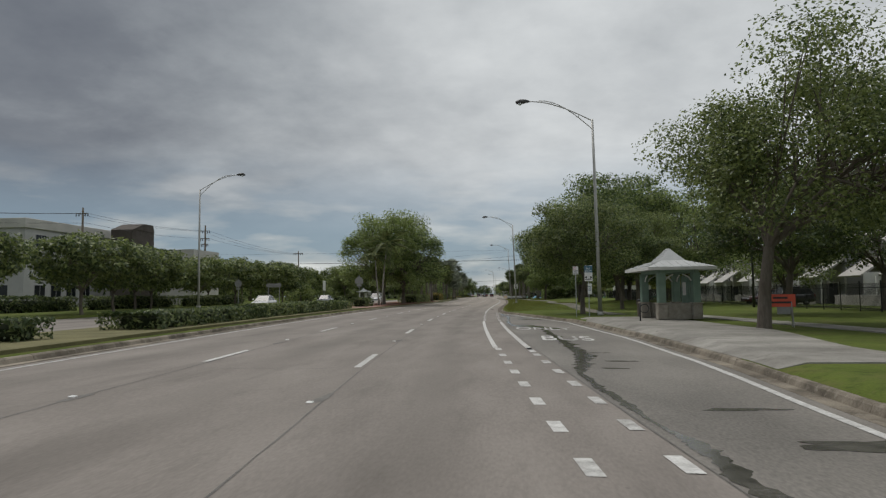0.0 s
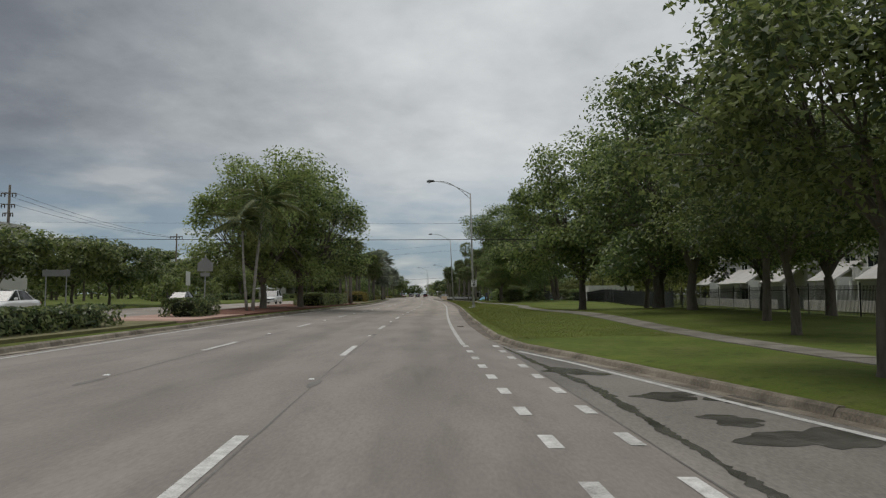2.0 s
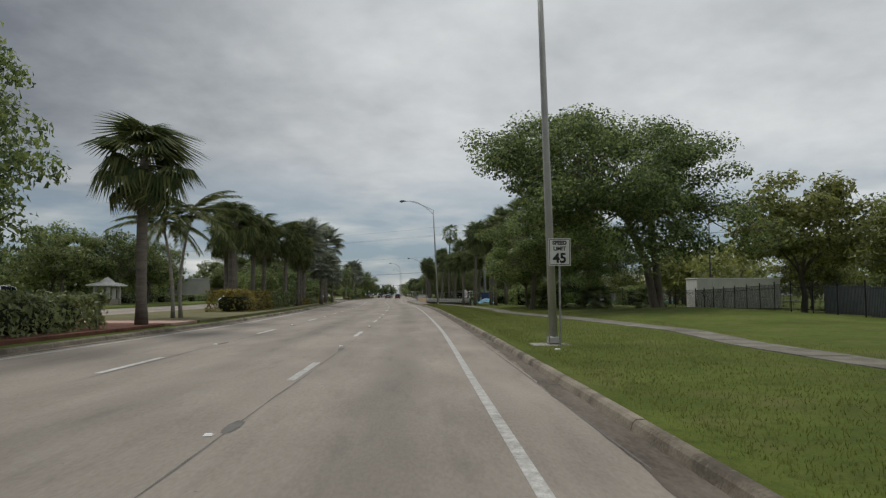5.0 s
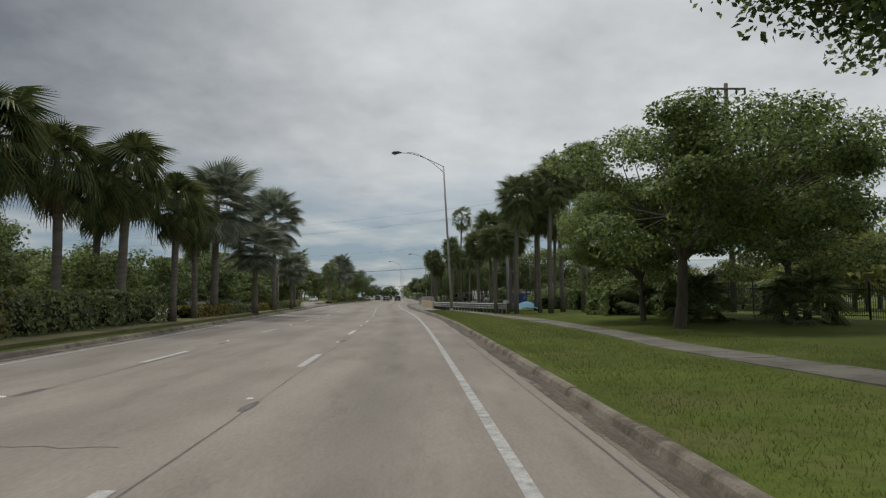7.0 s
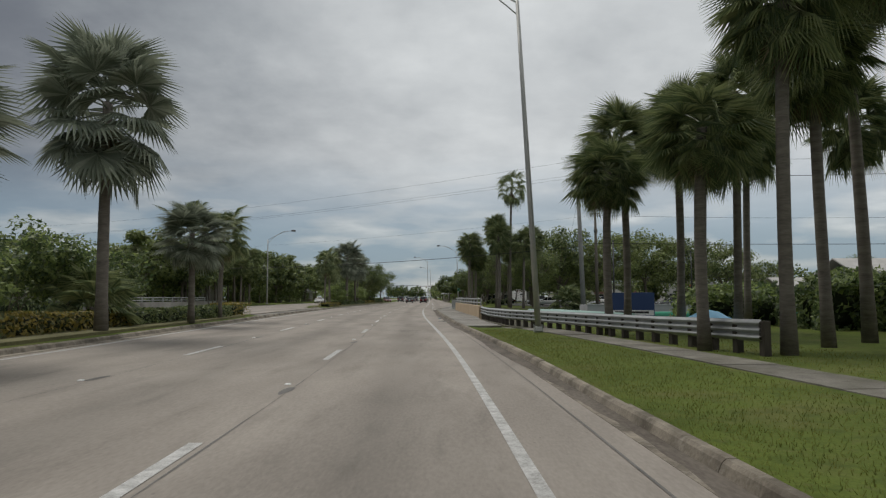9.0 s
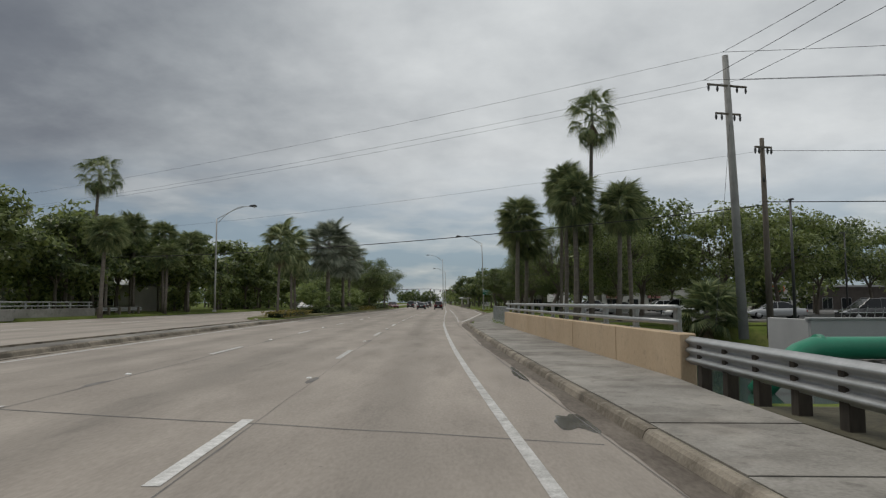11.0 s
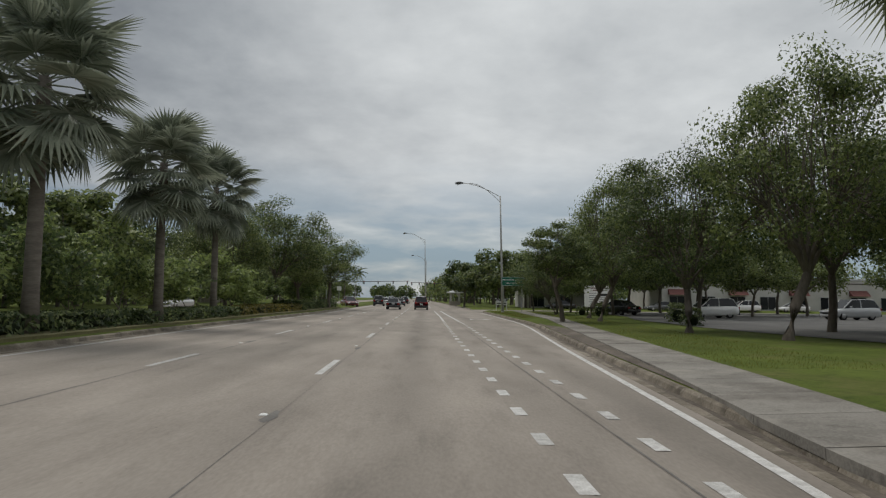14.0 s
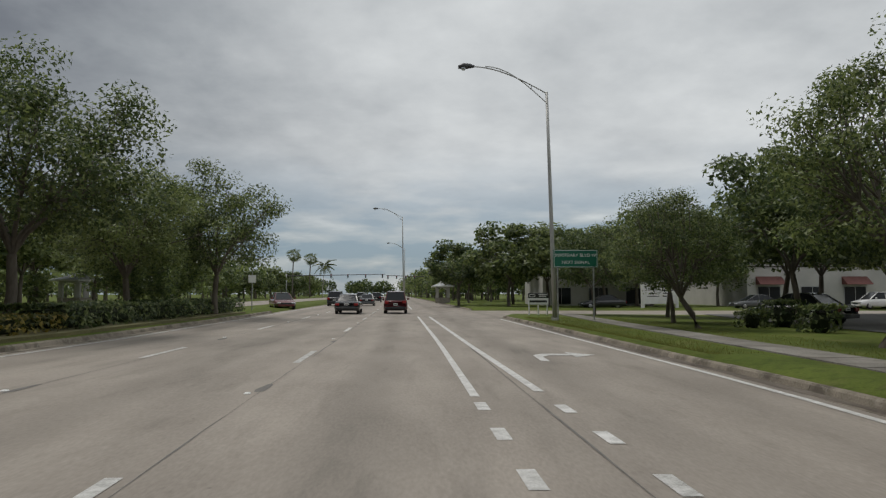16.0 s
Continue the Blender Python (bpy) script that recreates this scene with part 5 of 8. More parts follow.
def palm_trunk(h, r0, r1, bend, rd, boots=0):
    g = Geo()
    pts = [(0, 0, -0.1)] + [(bend * (i / 6) ** 2, bend * 0.4 * math.sin(i / 2), h * i / 6) for i in range(1, 7)]
    rad = [r0 * 1.3] + [r0 + (r1 - r0) * i / 6 + rd.uniform(-0.01, 0.01) for i in range(1, 7)]
    g.tube(pts, rad, 12)
    return g, Vector(pts[-1])


def fan_palm(label, h, L, nf, seed, material, dead=0, r0=0.17, r1=0.14, bend=0.3, name="fan_palm", low=-55, pet=0.9, droop=0.25, group="", span=215, seg=26, deep=0.75, fold=0.0, roll=25):
    rs, rd = np.random.RandomState(seed), random.Random(seed)
    t = thing(name, label, "palm tree", group)
    g, top = palm_trunk(h, r0, r1, bend, rd)
    part("trunk", g, M_PALMBARK, t, "", True)
    shapes = [fan_blade(rs, L, seg, span, pet * k, droop * m, 0.5, fold).mesh("frond") for k, m in ((1.0, 1.0), (0.85, 1.5), (1.1, 0.7))]
    for i in range(nf):
        u = (i + 0.5) / nf
        el = 84 - (84 - low) * u ** (0.85 if deep < 1 else 0.7) + rd.uniform(-7, 7)
        az = i * 137.5 + rd.uniform(-15, 15)
        s = rd.uniform(0.85, 1.1) * (0.8 if u < 0.12 else 1.0)
        part("frond", shapes[i % 3], material, t, at=Matrix.Translation(top + Vector((0, 0, 0.25 * L - deep * L * u))) @ pose(0, 0, 0, 0, 0, az) @ pose(0, 0, 0, 0, -el, 0) @ pose(0, 0, 0, rd.uniform(-roll, roll), 0, 0) @ Matrix.Scale(s, 4))
    if dead:
        hs = [hang_blade(rs, L * 1.35).mesh("dry_frond") for _ in range(2)]
        for i in range(dead):
            az = i * 137.5 + rd.uniform(-20, 20)
            el = -68 - rd.uniform(0, 16)
            part("dry_frond", hs[i % 2], M_DEAD, t, "dry hanging frond" if i == 0 else "", at=Matrix.Translation(top + Vector((0, 0, -0.35 - rd.uniform(0, 0.5)))) @ pose(0, 0, 0, 0, 0, az) @ pose(0, 0, 0, 0, -el, 0))
    return t


def feather_palm(label, h, L, nf, seed, material, bend=0.5, r0=0.13, name="feather_palm", group=""):
    rs, rd = np.random.RandomState(seed), random.Random(seed)
    t = thing(name, label, "palm tree", group)
    g, top = palm_trunk(h, r0, r0 * 0.75, bend, rd)
    part("trunk", g, M_PALEBARK, t, "", True)
    part("crown_shaft", Geo().tube([tuple(top - Vector((0, 0, 0.1))), tuple(top + Vector((0, 0, 0.45))), tuple(top + Vector((0, 0, 0.8)))], [0.13, 0.11, 0.05], 10), M_FEATHER, t, "smooth green crown shaft", True)
    shapes = []
    for d in (1.05, 1.4, 0.8):
        g = Geo()
        spine = []
        for i in range(13):
            u = i / 12
            spine.append(Vector((L * (u - 0.12 * d * u * u), 0, L * (0.10 * u - d * 0.75 * u * u))))
        g.tube(spine, [0.03 * (1 - 0.85 * i / 12) for i in range(13)], 4, False)
        n = 38
        for i in range(n):
            u = 0.16 + 0.84 * i / (n - 1)
            k = min(11, int(u * 12))
            f = u * 12 - k
            p = spine[k].lerp(spine[k + 1], f)
            dr = (spine[k + 1] - spine[k]).normalized()
            ll = L * 0.26 * (1 - 0.65 * abs(u - 0.4) ** 1.4) * rs.uniform(0.85, 1.1)
            for s in (-1, 1):
                q = (Vector((0, s, 0)) * 0.85 + dr * 0.55 + Vector((0, 0, -0.35 - 0.25 * rs.uniform()))).normalized()
                w = dr * 0.052
                m = p + q * ll * 0.5
                e = p + q * ll + Vector((0, 0, -0.12 * ll))
                b = len(g.v)
                g.v += [tuple(p), tuple(m + w), tuple(e), tuple(m - w)]
                g.f += [(b, b + 1, b + 2, b + 3)]
        shapes.append(g.mesh("frond"))
    for i in range(nf):
        u = (i + 0.5) / nf
        el = 70 - 76 * u + rd.uniform(-6, 6)
        part("frond", shapes[i % 3], material, t, at=Matrix.Translation(top + Vector((0, 0, 0.6 - 0.2 * u))) @ pose(0, 0, 0, 0, 0, i * 137.5 + rd.uniform(-12, 12)) @ pose(0, 0, 0, 0, -el, 0) @ pose(0, 0, 0, rd.uniform(-20, 20), 0, 0))
    return t


sabal = put(fan_palm("cabbage palm with a dense round head of green fan fronds", 8.2, 1.2, 46, 5, M_FAN, 6, 0.16, 0.135, 0.2, low=-62, pet=0.80, droop=0.25, seg=38, deep=0.8, fold=0.5, roll=40), 3.0, 171.7, None, 0, 1.0, 1.1)
for x, y, r, s, sz in ((1.6, 173.2, 40, 0.95, 0.72), (5.2, 174.0, 90, 0.95, 1.0), (2.2, 183.0, 210, 0.95, 0.95), (4.5, 183.5, 250, 1.0, 1.05), (6.2, 182.0, 290, 1.0, 1.15), (9.0, 187.5, 330, 1.0, 1.1), (3.4, 178.0, 15, 0.95, 0.8), (10.8, 181.5, 205, 0.9, 1.0), (11.5, 168.5, 20, 0.85, 0.55), (0.9, 180.5, 60, 0.95, 0.75)):
    again(sabal, x, y, None, r, s, sz)
tall = put(fan_palm("tall cabbage palm with a heavy round head of fronds", 11.6, 1.25, 50, 6, M_FAN, 8, 0.17, 0.14, 0.3, low=-64, pet=0.84, droop=0.25, seg=38, deep=0.85, fold=0.5, roll=40), 9.4, 177.0, None, 0, 1.05, 1.1)
for x, y, r, s, sz in ((5.5, 171.0, 40, 1.05, 0.86), (7.4, 175.8, 130, 1.05, 0.98), (0.9, 242.5, 260, 0.92, 0.92), (1.2, 247.3, 310, 0.85, 0.92), (8.6, 172.6, 80, 1.0, 0.92)):
    again(tall, x, y, None if y < 200 else 0.0, r, s, sz)
# palms after the bridge
for x, y, r, s, sz in ((-2.5, 246.1, 20, 1.1, 1.05), (-1.6, 248.7, 300, 1.05, 0.83), (-1.8, 253.8, 80, 1.1, 1.02), (1.0, 238.7, 260, 1.05, 1.1), (3.9, 237.9, 310, 1.0, 1.02), (3.2, 250.5, 35, 1.0, 1.05), (6.0, 243.0, 165, 1.0, 1.1)):
    again(sabal, x, y, 0.0, r, s, sz)
for x, y, r, s, sz in ((-43.5, 252, 10, 1.1, 1.0), (-39, 250, 70, 1.0, 0.9), (-40.5, 258, 210, 1.0, 1.05), (-47.5, 247, 280, 1.0, 0.95), (-34.5, 241, 20, 0.95, 0.8), (-39.5, 262.5, 120, 1.1, 1.02), (-37.0, 257.5, 300, 0.95, 0.72), (-41.5, 259.5, 160, 1.0, 0.92), (-38.2, 266.0, 45, 1.05, 0.95), (-42.0, 267.0, 95, 1.0, 0.8)):
    again(sabal, x, y, 0.4, r, s, sz)
wash = put(fan_palm("very tall slim fan palm with a small drooping head", 14.2, 1.1, 26, 9, M_FAN, 12, 0.17, 0.13, 0.3, low=-58, pet=1.35, droop=0.75, fold=0.3), 2.6, 241.2, 0.0, 0, 1.0, 1.1)
again(wash, -44.2, 257.0, 0.4, 60, 1.1, 1.0)
# young trunkless palms under the trees
young = put(fan_palm("young low fan palm growing under the trees", 0.7, 1.0, 26, 61, M_FAN, 4, 0.16, 0.14, 0.05, low=-20, pet=0.9, droop=0.35), 8.4, 158.0, None, 0)
for x, y, r, s in ((8.6, 151.5, 60, 1.0), (9.6, 158.5, 130, 1.2), (12.5, 149.5, 300, 1.1), (17.0, 148.0, 20, 1.0), (8.6, 234.2, 90, 1.3), (9.6, 235.6, 10, 1.1), (11.5, 238.5, 200, 1.1), (-19.5, 170.5, 45, 1.0), (-19.0, 182.0, 145, 1.1)):
    again(young, x, y, None if y < 200 and x > 0 else (0.37 if x < 0 else 0.0), r, s)
# washingtonias of the median with long dry skirts
skirt = put(fan_palm("fan palm with drooping green fronds and a long dry skirt", 6.2, 1.1, 34, 14, M_FEATHER, 15, 0.18, 0.16, 0.15, low=-52, pet=0.9, droop=0.75), -16.2, 148.2, 0.37, 0)
for x, y, r, s, sz in ((-17.4, 141.5, 50, 1.0, 1.0), (-17.7, 137.5, 120, 1.05, 1.05), (-18.9, 140.5, 200, 1.0, 1.1), (-17.6, 146.0, 270, 0.95, 1.0), (-15.9, 153.0, 330, 0.9, 0.9), (-19.0, 152.0, 90, 0.9, 0.95), (-14.2, 112.3, 130, 1.1, 1.0), (-20.5, 145.0, 160, 1.0, 0.95), (-16.4, 157.5, 210, 0.85, 0.85)):
    again(skirt, x, y, 0.37, r, s, sz)
# silver palms
bism = put(fan_palm("stout silver blue fan palm with huge stiff fronds", 6.9, 1.5, 42, 23, M_BISM, 3, 0.19, 0.16, 0.05, low=-66, pet=1.35, droop=0.2, span=250, seg=30), -17.2, 163.5, 0.37, 0, 1.24, 1.04)
for x, y, r, s, sz in ((-15.9, 168.5, 60, 1.02, 0.70), (-16.8, 178.6, 140, 1.0, 1.15), (-17.0, 187.0, 200, 0.75, 0.6), (-21.7, 263.4, 30, 1.15, 1.1), (-21.6, 272.0, 110, 1.0, 0.98), (-22.5, 281.5, 190, 0.95, 1.05)):
    again(bism, x, y, 0.37, r, s, sz)
mp = put(fan_palm("slender green fan palm in the grassy median", 5.6, 1.1, 34, 31, M_FAN, 12, 0.13, 0.11, 0.15, low=-50, pet=1.0, droop=0.45), -21.15, 241.8, 0.37, 0, 0.85, 1.02)
again(mp, -21.6, 247.6, 0.37, 80, 0.85, 1.0)
again(mp, -22.1, 250.8, 0.37, 170, 0.9, 0.85)
again(mp, -17.9, 193.5, 0.37, 30, 0.9, 0.85)
# feather palms
royal = put(feather_palm("twin stemmed feather palm with a smooth grey trunk", 6.4, 2.9, 13, 44, M_FEATHER, 0.6, 0.105), -16.0, 78.9, 0.37, 0, 1.0, 1.05)
again(royal, -16.3, 78.6, 0.37, 150, 0.9, 0.85)
again(royal, -15.35, 119.6, 0.37, 60, 0.82, 0.74)
again(royal, -15.65, 119.4, 0.37, 200, 0.82, 0.66)
again(royal, -42, 500, 0.3, 30, 1.2, 1.5)
for x, y, s in ((-48.5, 482, 0.92), (-45.0, 492, 0.88)):
    again(wash, x, y, 0.3, 40, 1.1, s)


# ======== hedges and shrubs ========
def hedge(x0, y0, x1, y1, w, h, material, label, seed, dens=260, leaf=0.07, base=0.37, name="hedge", wild=0.18):
    """A clipped or loose hedge between two points: stems inside and leaves through its uneven body."""
    rs = np.random.RandomState(seed)
    t = thing(name, label, "hedge")
    L = math.hypot(x1 - x0, y1 - y0)
    n = int(dens * 0.62 * (L * (w + 2 * h) + w * h))
    u = rs.uniform(0, 1, n)
    face = rs.uniform(0, 1, n)
    hh = h * (1 + wild * np.array([noise.noise(Vector((k * L * 0.9, seed, 0.3))) for k in u]))
    ww = w * (1 + wild * np.array([noise.noise(Vector((k * L * 0.7, seed + 9, 0.8))) for k in u]))
    top = face < w / (w + 1.6 * h)
    s = rs.uniform(-1, 1, n)
    z = np.where(top, hh * (1 - rs.uniform(0, 0.12, n)), hh * rs.uniform(0.02, 1, n))
    edge = np.sign(s) * (1 - rs.uniform(0, 0.18, n))
    lat = np.where(top, s, edge)
    lat = lat * (1 - 0.25 * (z / h) ** 4)
    dx, dy = (x1 - x0) / L, (y1 - y0) / L
    end = rs.uniform(0, 1, n) < max(0.04, 0.5 * w / (w + L))
    uu = np.where(end, np.where(rs.uniform(0, 1, n) < 0.5, 0.0, 1.0), u)
    lat = np.where(end, s, lat)
    px = x0 + dx * L * uu + dy * lat * ww / 2 * -1 + rs.normal(0, 0.02, n)
    py = y0 + dy * L * uu + dx * lat * ww / 2 + rs.normal(0, 0.02, n)
    P = np.stack([px, py, base + z], 1)
    N_ = np.stack([-dy * lat, dx * lat, np.where(top, 1.0, 0.35)], 1)
    part("foliage", leaf_mesh("foliage", P, N_, np.full(n, leaf * 1.45), rs, 1.5), material, t)
    g = Geo()
    k = max(3, int(L / 0.5))
    rd = random.Random(seed)
    for i in range(k):
        a = (i + 0.5) / k
        bx, by = x0 + dx * L * a, y0 + dy * L * a
        for _ in range(3):
            g.tube([(bx, by, base - 0.08), (bx + rd.uniform(-.3, .3) * w, by + rd.uniform(-.3, .3), base + h * 0.75)], [0.018, 0.008], 4, False)
    # near-black box: the shade between the leaves, built as a solid core
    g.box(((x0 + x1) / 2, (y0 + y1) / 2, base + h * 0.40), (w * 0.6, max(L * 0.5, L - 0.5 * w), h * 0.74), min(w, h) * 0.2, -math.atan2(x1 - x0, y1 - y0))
    part("thicket", g, M_STEMSHADE, t)
    return t


# the shade inside a hedge, put into a near-black colour; stems share it
M_STEMSHADE = mat("hedge_stems_and_shade", (0.012, 0.018, 0.008), (0.03, 0.04, 0.016), 6, 0.95, 0, 0.8, 30)


def med_line(y, k=0.5):
    return cx(y) + med_off(y) * (1 - k) + opp_off(y) * k


LOWH = "low clipped green hedge growing in the mulched median"
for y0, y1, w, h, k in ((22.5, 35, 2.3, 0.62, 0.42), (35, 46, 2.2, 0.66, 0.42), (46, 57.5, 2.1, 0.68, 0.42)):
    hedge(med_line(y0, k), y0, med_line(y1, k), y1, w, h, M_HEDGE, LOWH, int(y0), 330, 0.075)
hedge(med_line(16.6, .5), 16.2, med_line(17.4, .5), 17.8, 1.2, 0.62, M_HEDGE, "small round dark shrub at the median's edge", 91, 300, 0.07, name="shrub")
hedge(med_line(66.5, .45), 66.0, med_line(69.5, .45), 69.8, 1.9, 0.85, M_HEDGE, "clipped dark hedge block beside the paving", 92, 300, 0.07)
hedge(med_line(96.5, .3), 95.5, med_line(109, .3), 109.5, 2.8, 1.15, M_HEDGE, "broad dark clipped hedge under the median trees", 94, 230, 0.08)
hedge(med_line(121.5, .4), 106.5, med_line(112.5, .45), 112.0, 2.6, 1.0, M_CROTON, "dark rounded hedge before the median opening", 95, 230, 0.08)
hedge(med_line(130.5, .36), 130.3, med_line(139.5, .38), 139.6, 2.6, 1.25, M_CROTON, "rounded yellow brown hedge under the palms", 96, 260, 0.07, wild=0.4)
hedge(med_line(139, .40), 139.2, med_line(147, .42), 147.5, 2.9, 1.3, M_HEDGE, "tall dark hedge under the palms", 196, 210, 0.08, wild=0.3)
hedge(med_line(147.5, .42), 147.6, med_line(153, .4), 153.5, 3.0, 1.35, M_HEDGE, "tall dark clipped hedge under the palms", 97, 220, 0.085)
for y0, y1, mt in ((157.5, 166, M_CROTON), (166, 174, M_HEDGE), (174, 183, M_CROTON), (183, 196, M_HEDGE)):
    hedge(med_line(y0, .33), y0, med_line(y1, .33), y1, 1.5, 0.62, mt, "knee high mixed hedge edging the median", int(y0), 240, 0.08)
shrub = put(broad_tree("large_shrub", "large rounded dark leafy shrub in the median", 3.5, 2.1, 0.09, 0.5, 83, M_OLIVE, 5200, 0.12, 45, 0, 3, 0.7, 0.30), med_line(150.5, .62), 150.5, 0.37)
rb = random.Random(31)
for y in (154.5, 160.5, 165.0, 171.5, 175.0, 182.0, 186.5, 261.0, 266.5, 270.5, 276.0, 280.0, 286.5, 289.5, 296.0, 313.0, 320.0):
    again(shrub, med_line(y, 0.68) + rb.uniform(-0.6, 0.6), y, 0.37, rb.uniform(0, 360), rb.uniform(1.0, 1.3), rb.uniform(0.9, 1.25))
hedge(-19.1, 197.5, -18.9, 200.2, 1.6, 0.8, M_CROTON, "dry yellowish shrub at the bridge median", 98, 200, 0.06, name="shrub")
hedge(med_line(240, .35), 239, med_line(252, .35), 252.5, 1.6, 0.38, M_CROTON, "low ragged grasses round the slender palms", 99, 160, 0.06, wild=0.6)
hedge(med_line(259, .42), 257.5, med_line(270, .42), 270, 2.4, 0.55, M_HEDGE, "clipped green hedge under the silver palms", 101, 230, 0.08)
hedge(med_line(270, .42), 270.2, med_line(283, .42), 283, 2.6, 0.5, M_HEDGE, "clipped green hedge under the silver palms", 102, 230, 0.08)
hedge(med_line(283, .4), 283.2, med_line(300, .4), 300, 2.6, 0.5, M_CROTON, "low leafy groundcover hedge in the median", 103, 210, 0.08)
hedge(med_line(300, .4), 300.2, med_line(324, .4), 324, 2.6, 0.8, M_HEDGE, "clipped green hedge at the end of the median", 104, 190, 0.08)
for x, y, s in ((6.4, 289.6, 1.25), (4.7, 282.6, 1.0), (4.3, 303.0, 1.0), (5.2, 307.2, 1.2), (3.4, 306.3, 0.9)):
    hedge(x, y - s / 2, x, y + s / 2, s * 1.1, s * 0.9, M_HEDGE, "rounded green shrub on the lawn by the parking", int(x * 10), 170, 0.09, base=0.0, name="shrub", wild=0.4)
for y0, y1 in ((40, 58), (59, 76), (77, 96)):
    hedge(-40, y0, -41, y1, 1.4, 1.3, M_HEDGE, "dark clipped boundary hedge along the far pavement", int(y0) + 300, 90, 0.12, base=0.4)
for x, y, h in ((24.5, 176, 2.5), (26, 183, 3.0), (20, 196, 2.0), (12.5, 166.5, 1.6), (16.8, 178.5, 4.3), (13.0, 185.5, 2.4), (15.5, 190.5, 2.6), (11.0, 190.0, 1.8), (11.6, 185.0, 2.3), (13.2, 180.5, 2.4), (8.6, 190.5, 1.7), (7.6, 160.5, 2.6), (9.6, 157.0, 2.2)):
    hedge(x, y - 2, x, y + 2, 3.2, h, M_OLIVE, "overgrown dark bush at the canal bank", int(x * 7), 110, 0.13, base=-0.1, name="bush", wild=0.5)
for i in range(9):
    y0 = 132 + i * 12
    hedge(-39.5, y0, -40.5, y0 + 11.5, 1.5, 1.0, M_HEDGE, "low clipped hedge along the far pavement", 800 + i, 60, 0.13, base=0.4)


# ======== bus shelter and stop ========
def bus_shelter(x, y, z, yaw, label, s=1.0, wall=M_SEAFOAM):
    """A small hipped pavilion: corner piers on stone bases, low walls, a seam metal roof with a raised lantern."""
    t = thing("bus_shelter", label, "bus shelter", at=pose(x, y, z, 0, 0, yaw) @ Matrix.Scale(s, 4))
    W, L = 2.2, 3.6
    for u in (-1, 1):
        for v in (-1, 1):
            cxp, cyp = u * (W / 2 - 0.2), v * (L / 2 - 0.2)
            base = part("pier_base", Geo().box((cxp, cyp, 0.40), (0.52, 0.52, 0.8), 0.03), M_STONE, t)
            part("cap_stone", Geo().box((cxp, cyp, 0.84), (0.6, 0.6, 0.08), 0.02), M_STONE, base)
            part("pier", Geo().box((cxp, cyp, 1.66), (0.40, 0.40, 1.58), 0.02), wall, t)
            for du, dv in ((0.34 * -u, 0), (0, 0.34 * -v)):
                part("bracket", Geo().tube([(cxp + du * 0.6, cyp + dv * 0.6, 2.02), (cxp + du * 1.05, cyp + dv * 1.05, 2.22), (cxp + du * 1.9, cyp + dv * 1.9, 2.36)], 0.04, 6), M_WHITE, t, "", True)
    part("back_wall", Geo().box((W / 2 - 0.18, 0, 0.42), (0.22, L - 0.8, 0.84), 0.02), M_STONE, t)
    for v in (-1, 1):
        part("end_wall", Geo().box((0.0, v * (L / 2 - 0.2), 0.42), (W - 0.95, 0.22, 0.84), 0.02), M_STONE, t)
    part("back_panel", Geo().box((W / 2 - 0.18, 0, 1.55), (0.12, 1.15, 1.5), 0.01), wall, t)
    part("notice_board", Geo().box((W / 2 - 0.26, 0.0, 1.6), (0.03, 0.5, 0.72), 0.005), M_SIGNWHITE, t, "white framed notice board")
    part("bench", Geo().box((0.35, 0, 0.45), (0.42, 2.2, 0.06), 0.02).box((0.35, -0.9, 0.21), (0.36, 0.08, 0.42), 0.01).box((0.35, 0.9, 0.21), (0.36, 0.08, 0.42), 0.01), M_STONE, t)
    for u in (-1, 1):
        part("beam", Geo().box((u * (W / 2 - 0.2), 0, 2.56), (0.22, L + 0.1, 0.24), 0.02), wall, t)
    for v in (-1, 1):
        part("beam", Geo().box((0, v * (L / 2 - 0.2), 2.56), (W - 0.5, 0.22, 0.24), 0.02), wall, t)
    # roof: wide low skirt and steeper cap
    g = Geo()
    a, b = W / 2 + 0.65, L / 2 + 0.65
    c, d = 0.62, 0.95
    lv = [(a, b, 2.62), (a, b, 2.74), (c, d, 3.14), (c * 0.94, d * 0.94, 3.2), (0.05, 0.32, 3.78)]
    for p, q, zz in lv:
        g.v += [(-p, -q, zz), (p, -q, zz), (p, q, zz), (-p, q, zz)]
    for k in range(len(lv) - 1):
        for i in range(4):
            j = (i + 1) % 4
            g.f.append((4 * k + i, 4 * k + j, 4 * k + 4 + j, 4 * k + 4 + i))
    g.f += [(3, 2, 1, 0), tuple(range(16, 20))]
    roof = part("roof", g, M_METALROOF, t)
    # raised seams
    for sgn in (-1, 1):
        for k in range(-5, 6):
            yy = k * b / 6
            top = max(-d, min(d, yy))
            part("seam", Geo().tube([(sgn * a, yy, 2.755), (sgn * (c + (a - c) * max(0, (abs(yy) - d) / (b - d))), yy, 3.15 - 0.40 * max(0, (abs(yy) - d) / (b - d)))], 0.014, 4), M_METALROOF, roof)
        for k in range(-3, 4):
            xx = k * a / 4
            f = max(0, (abs(xx) - c) / (a - c))
            part("seam", Geo().tube([(xx, sgn * b, 2.755), (xx, sgn * (d + (b - d) * f), 3.15 - 0.40 * f)], 0.014, 4), M_METALROOF, roof)
        for k in range(-2, 3):
            yy = k * 0.3
            part("seam", Geo().tube([(sgn * c * 0.95, yy, 3.215), (sgn * 0.06, yy * 0.5, 3.78)], 0.013, 4), M_METALROOF, roof)
    part("ridge", Geo().tube([(0, -0.34, 3.79), (0, 0.34, 3.79)], 0.04, 8), M_METALROOF, roof)
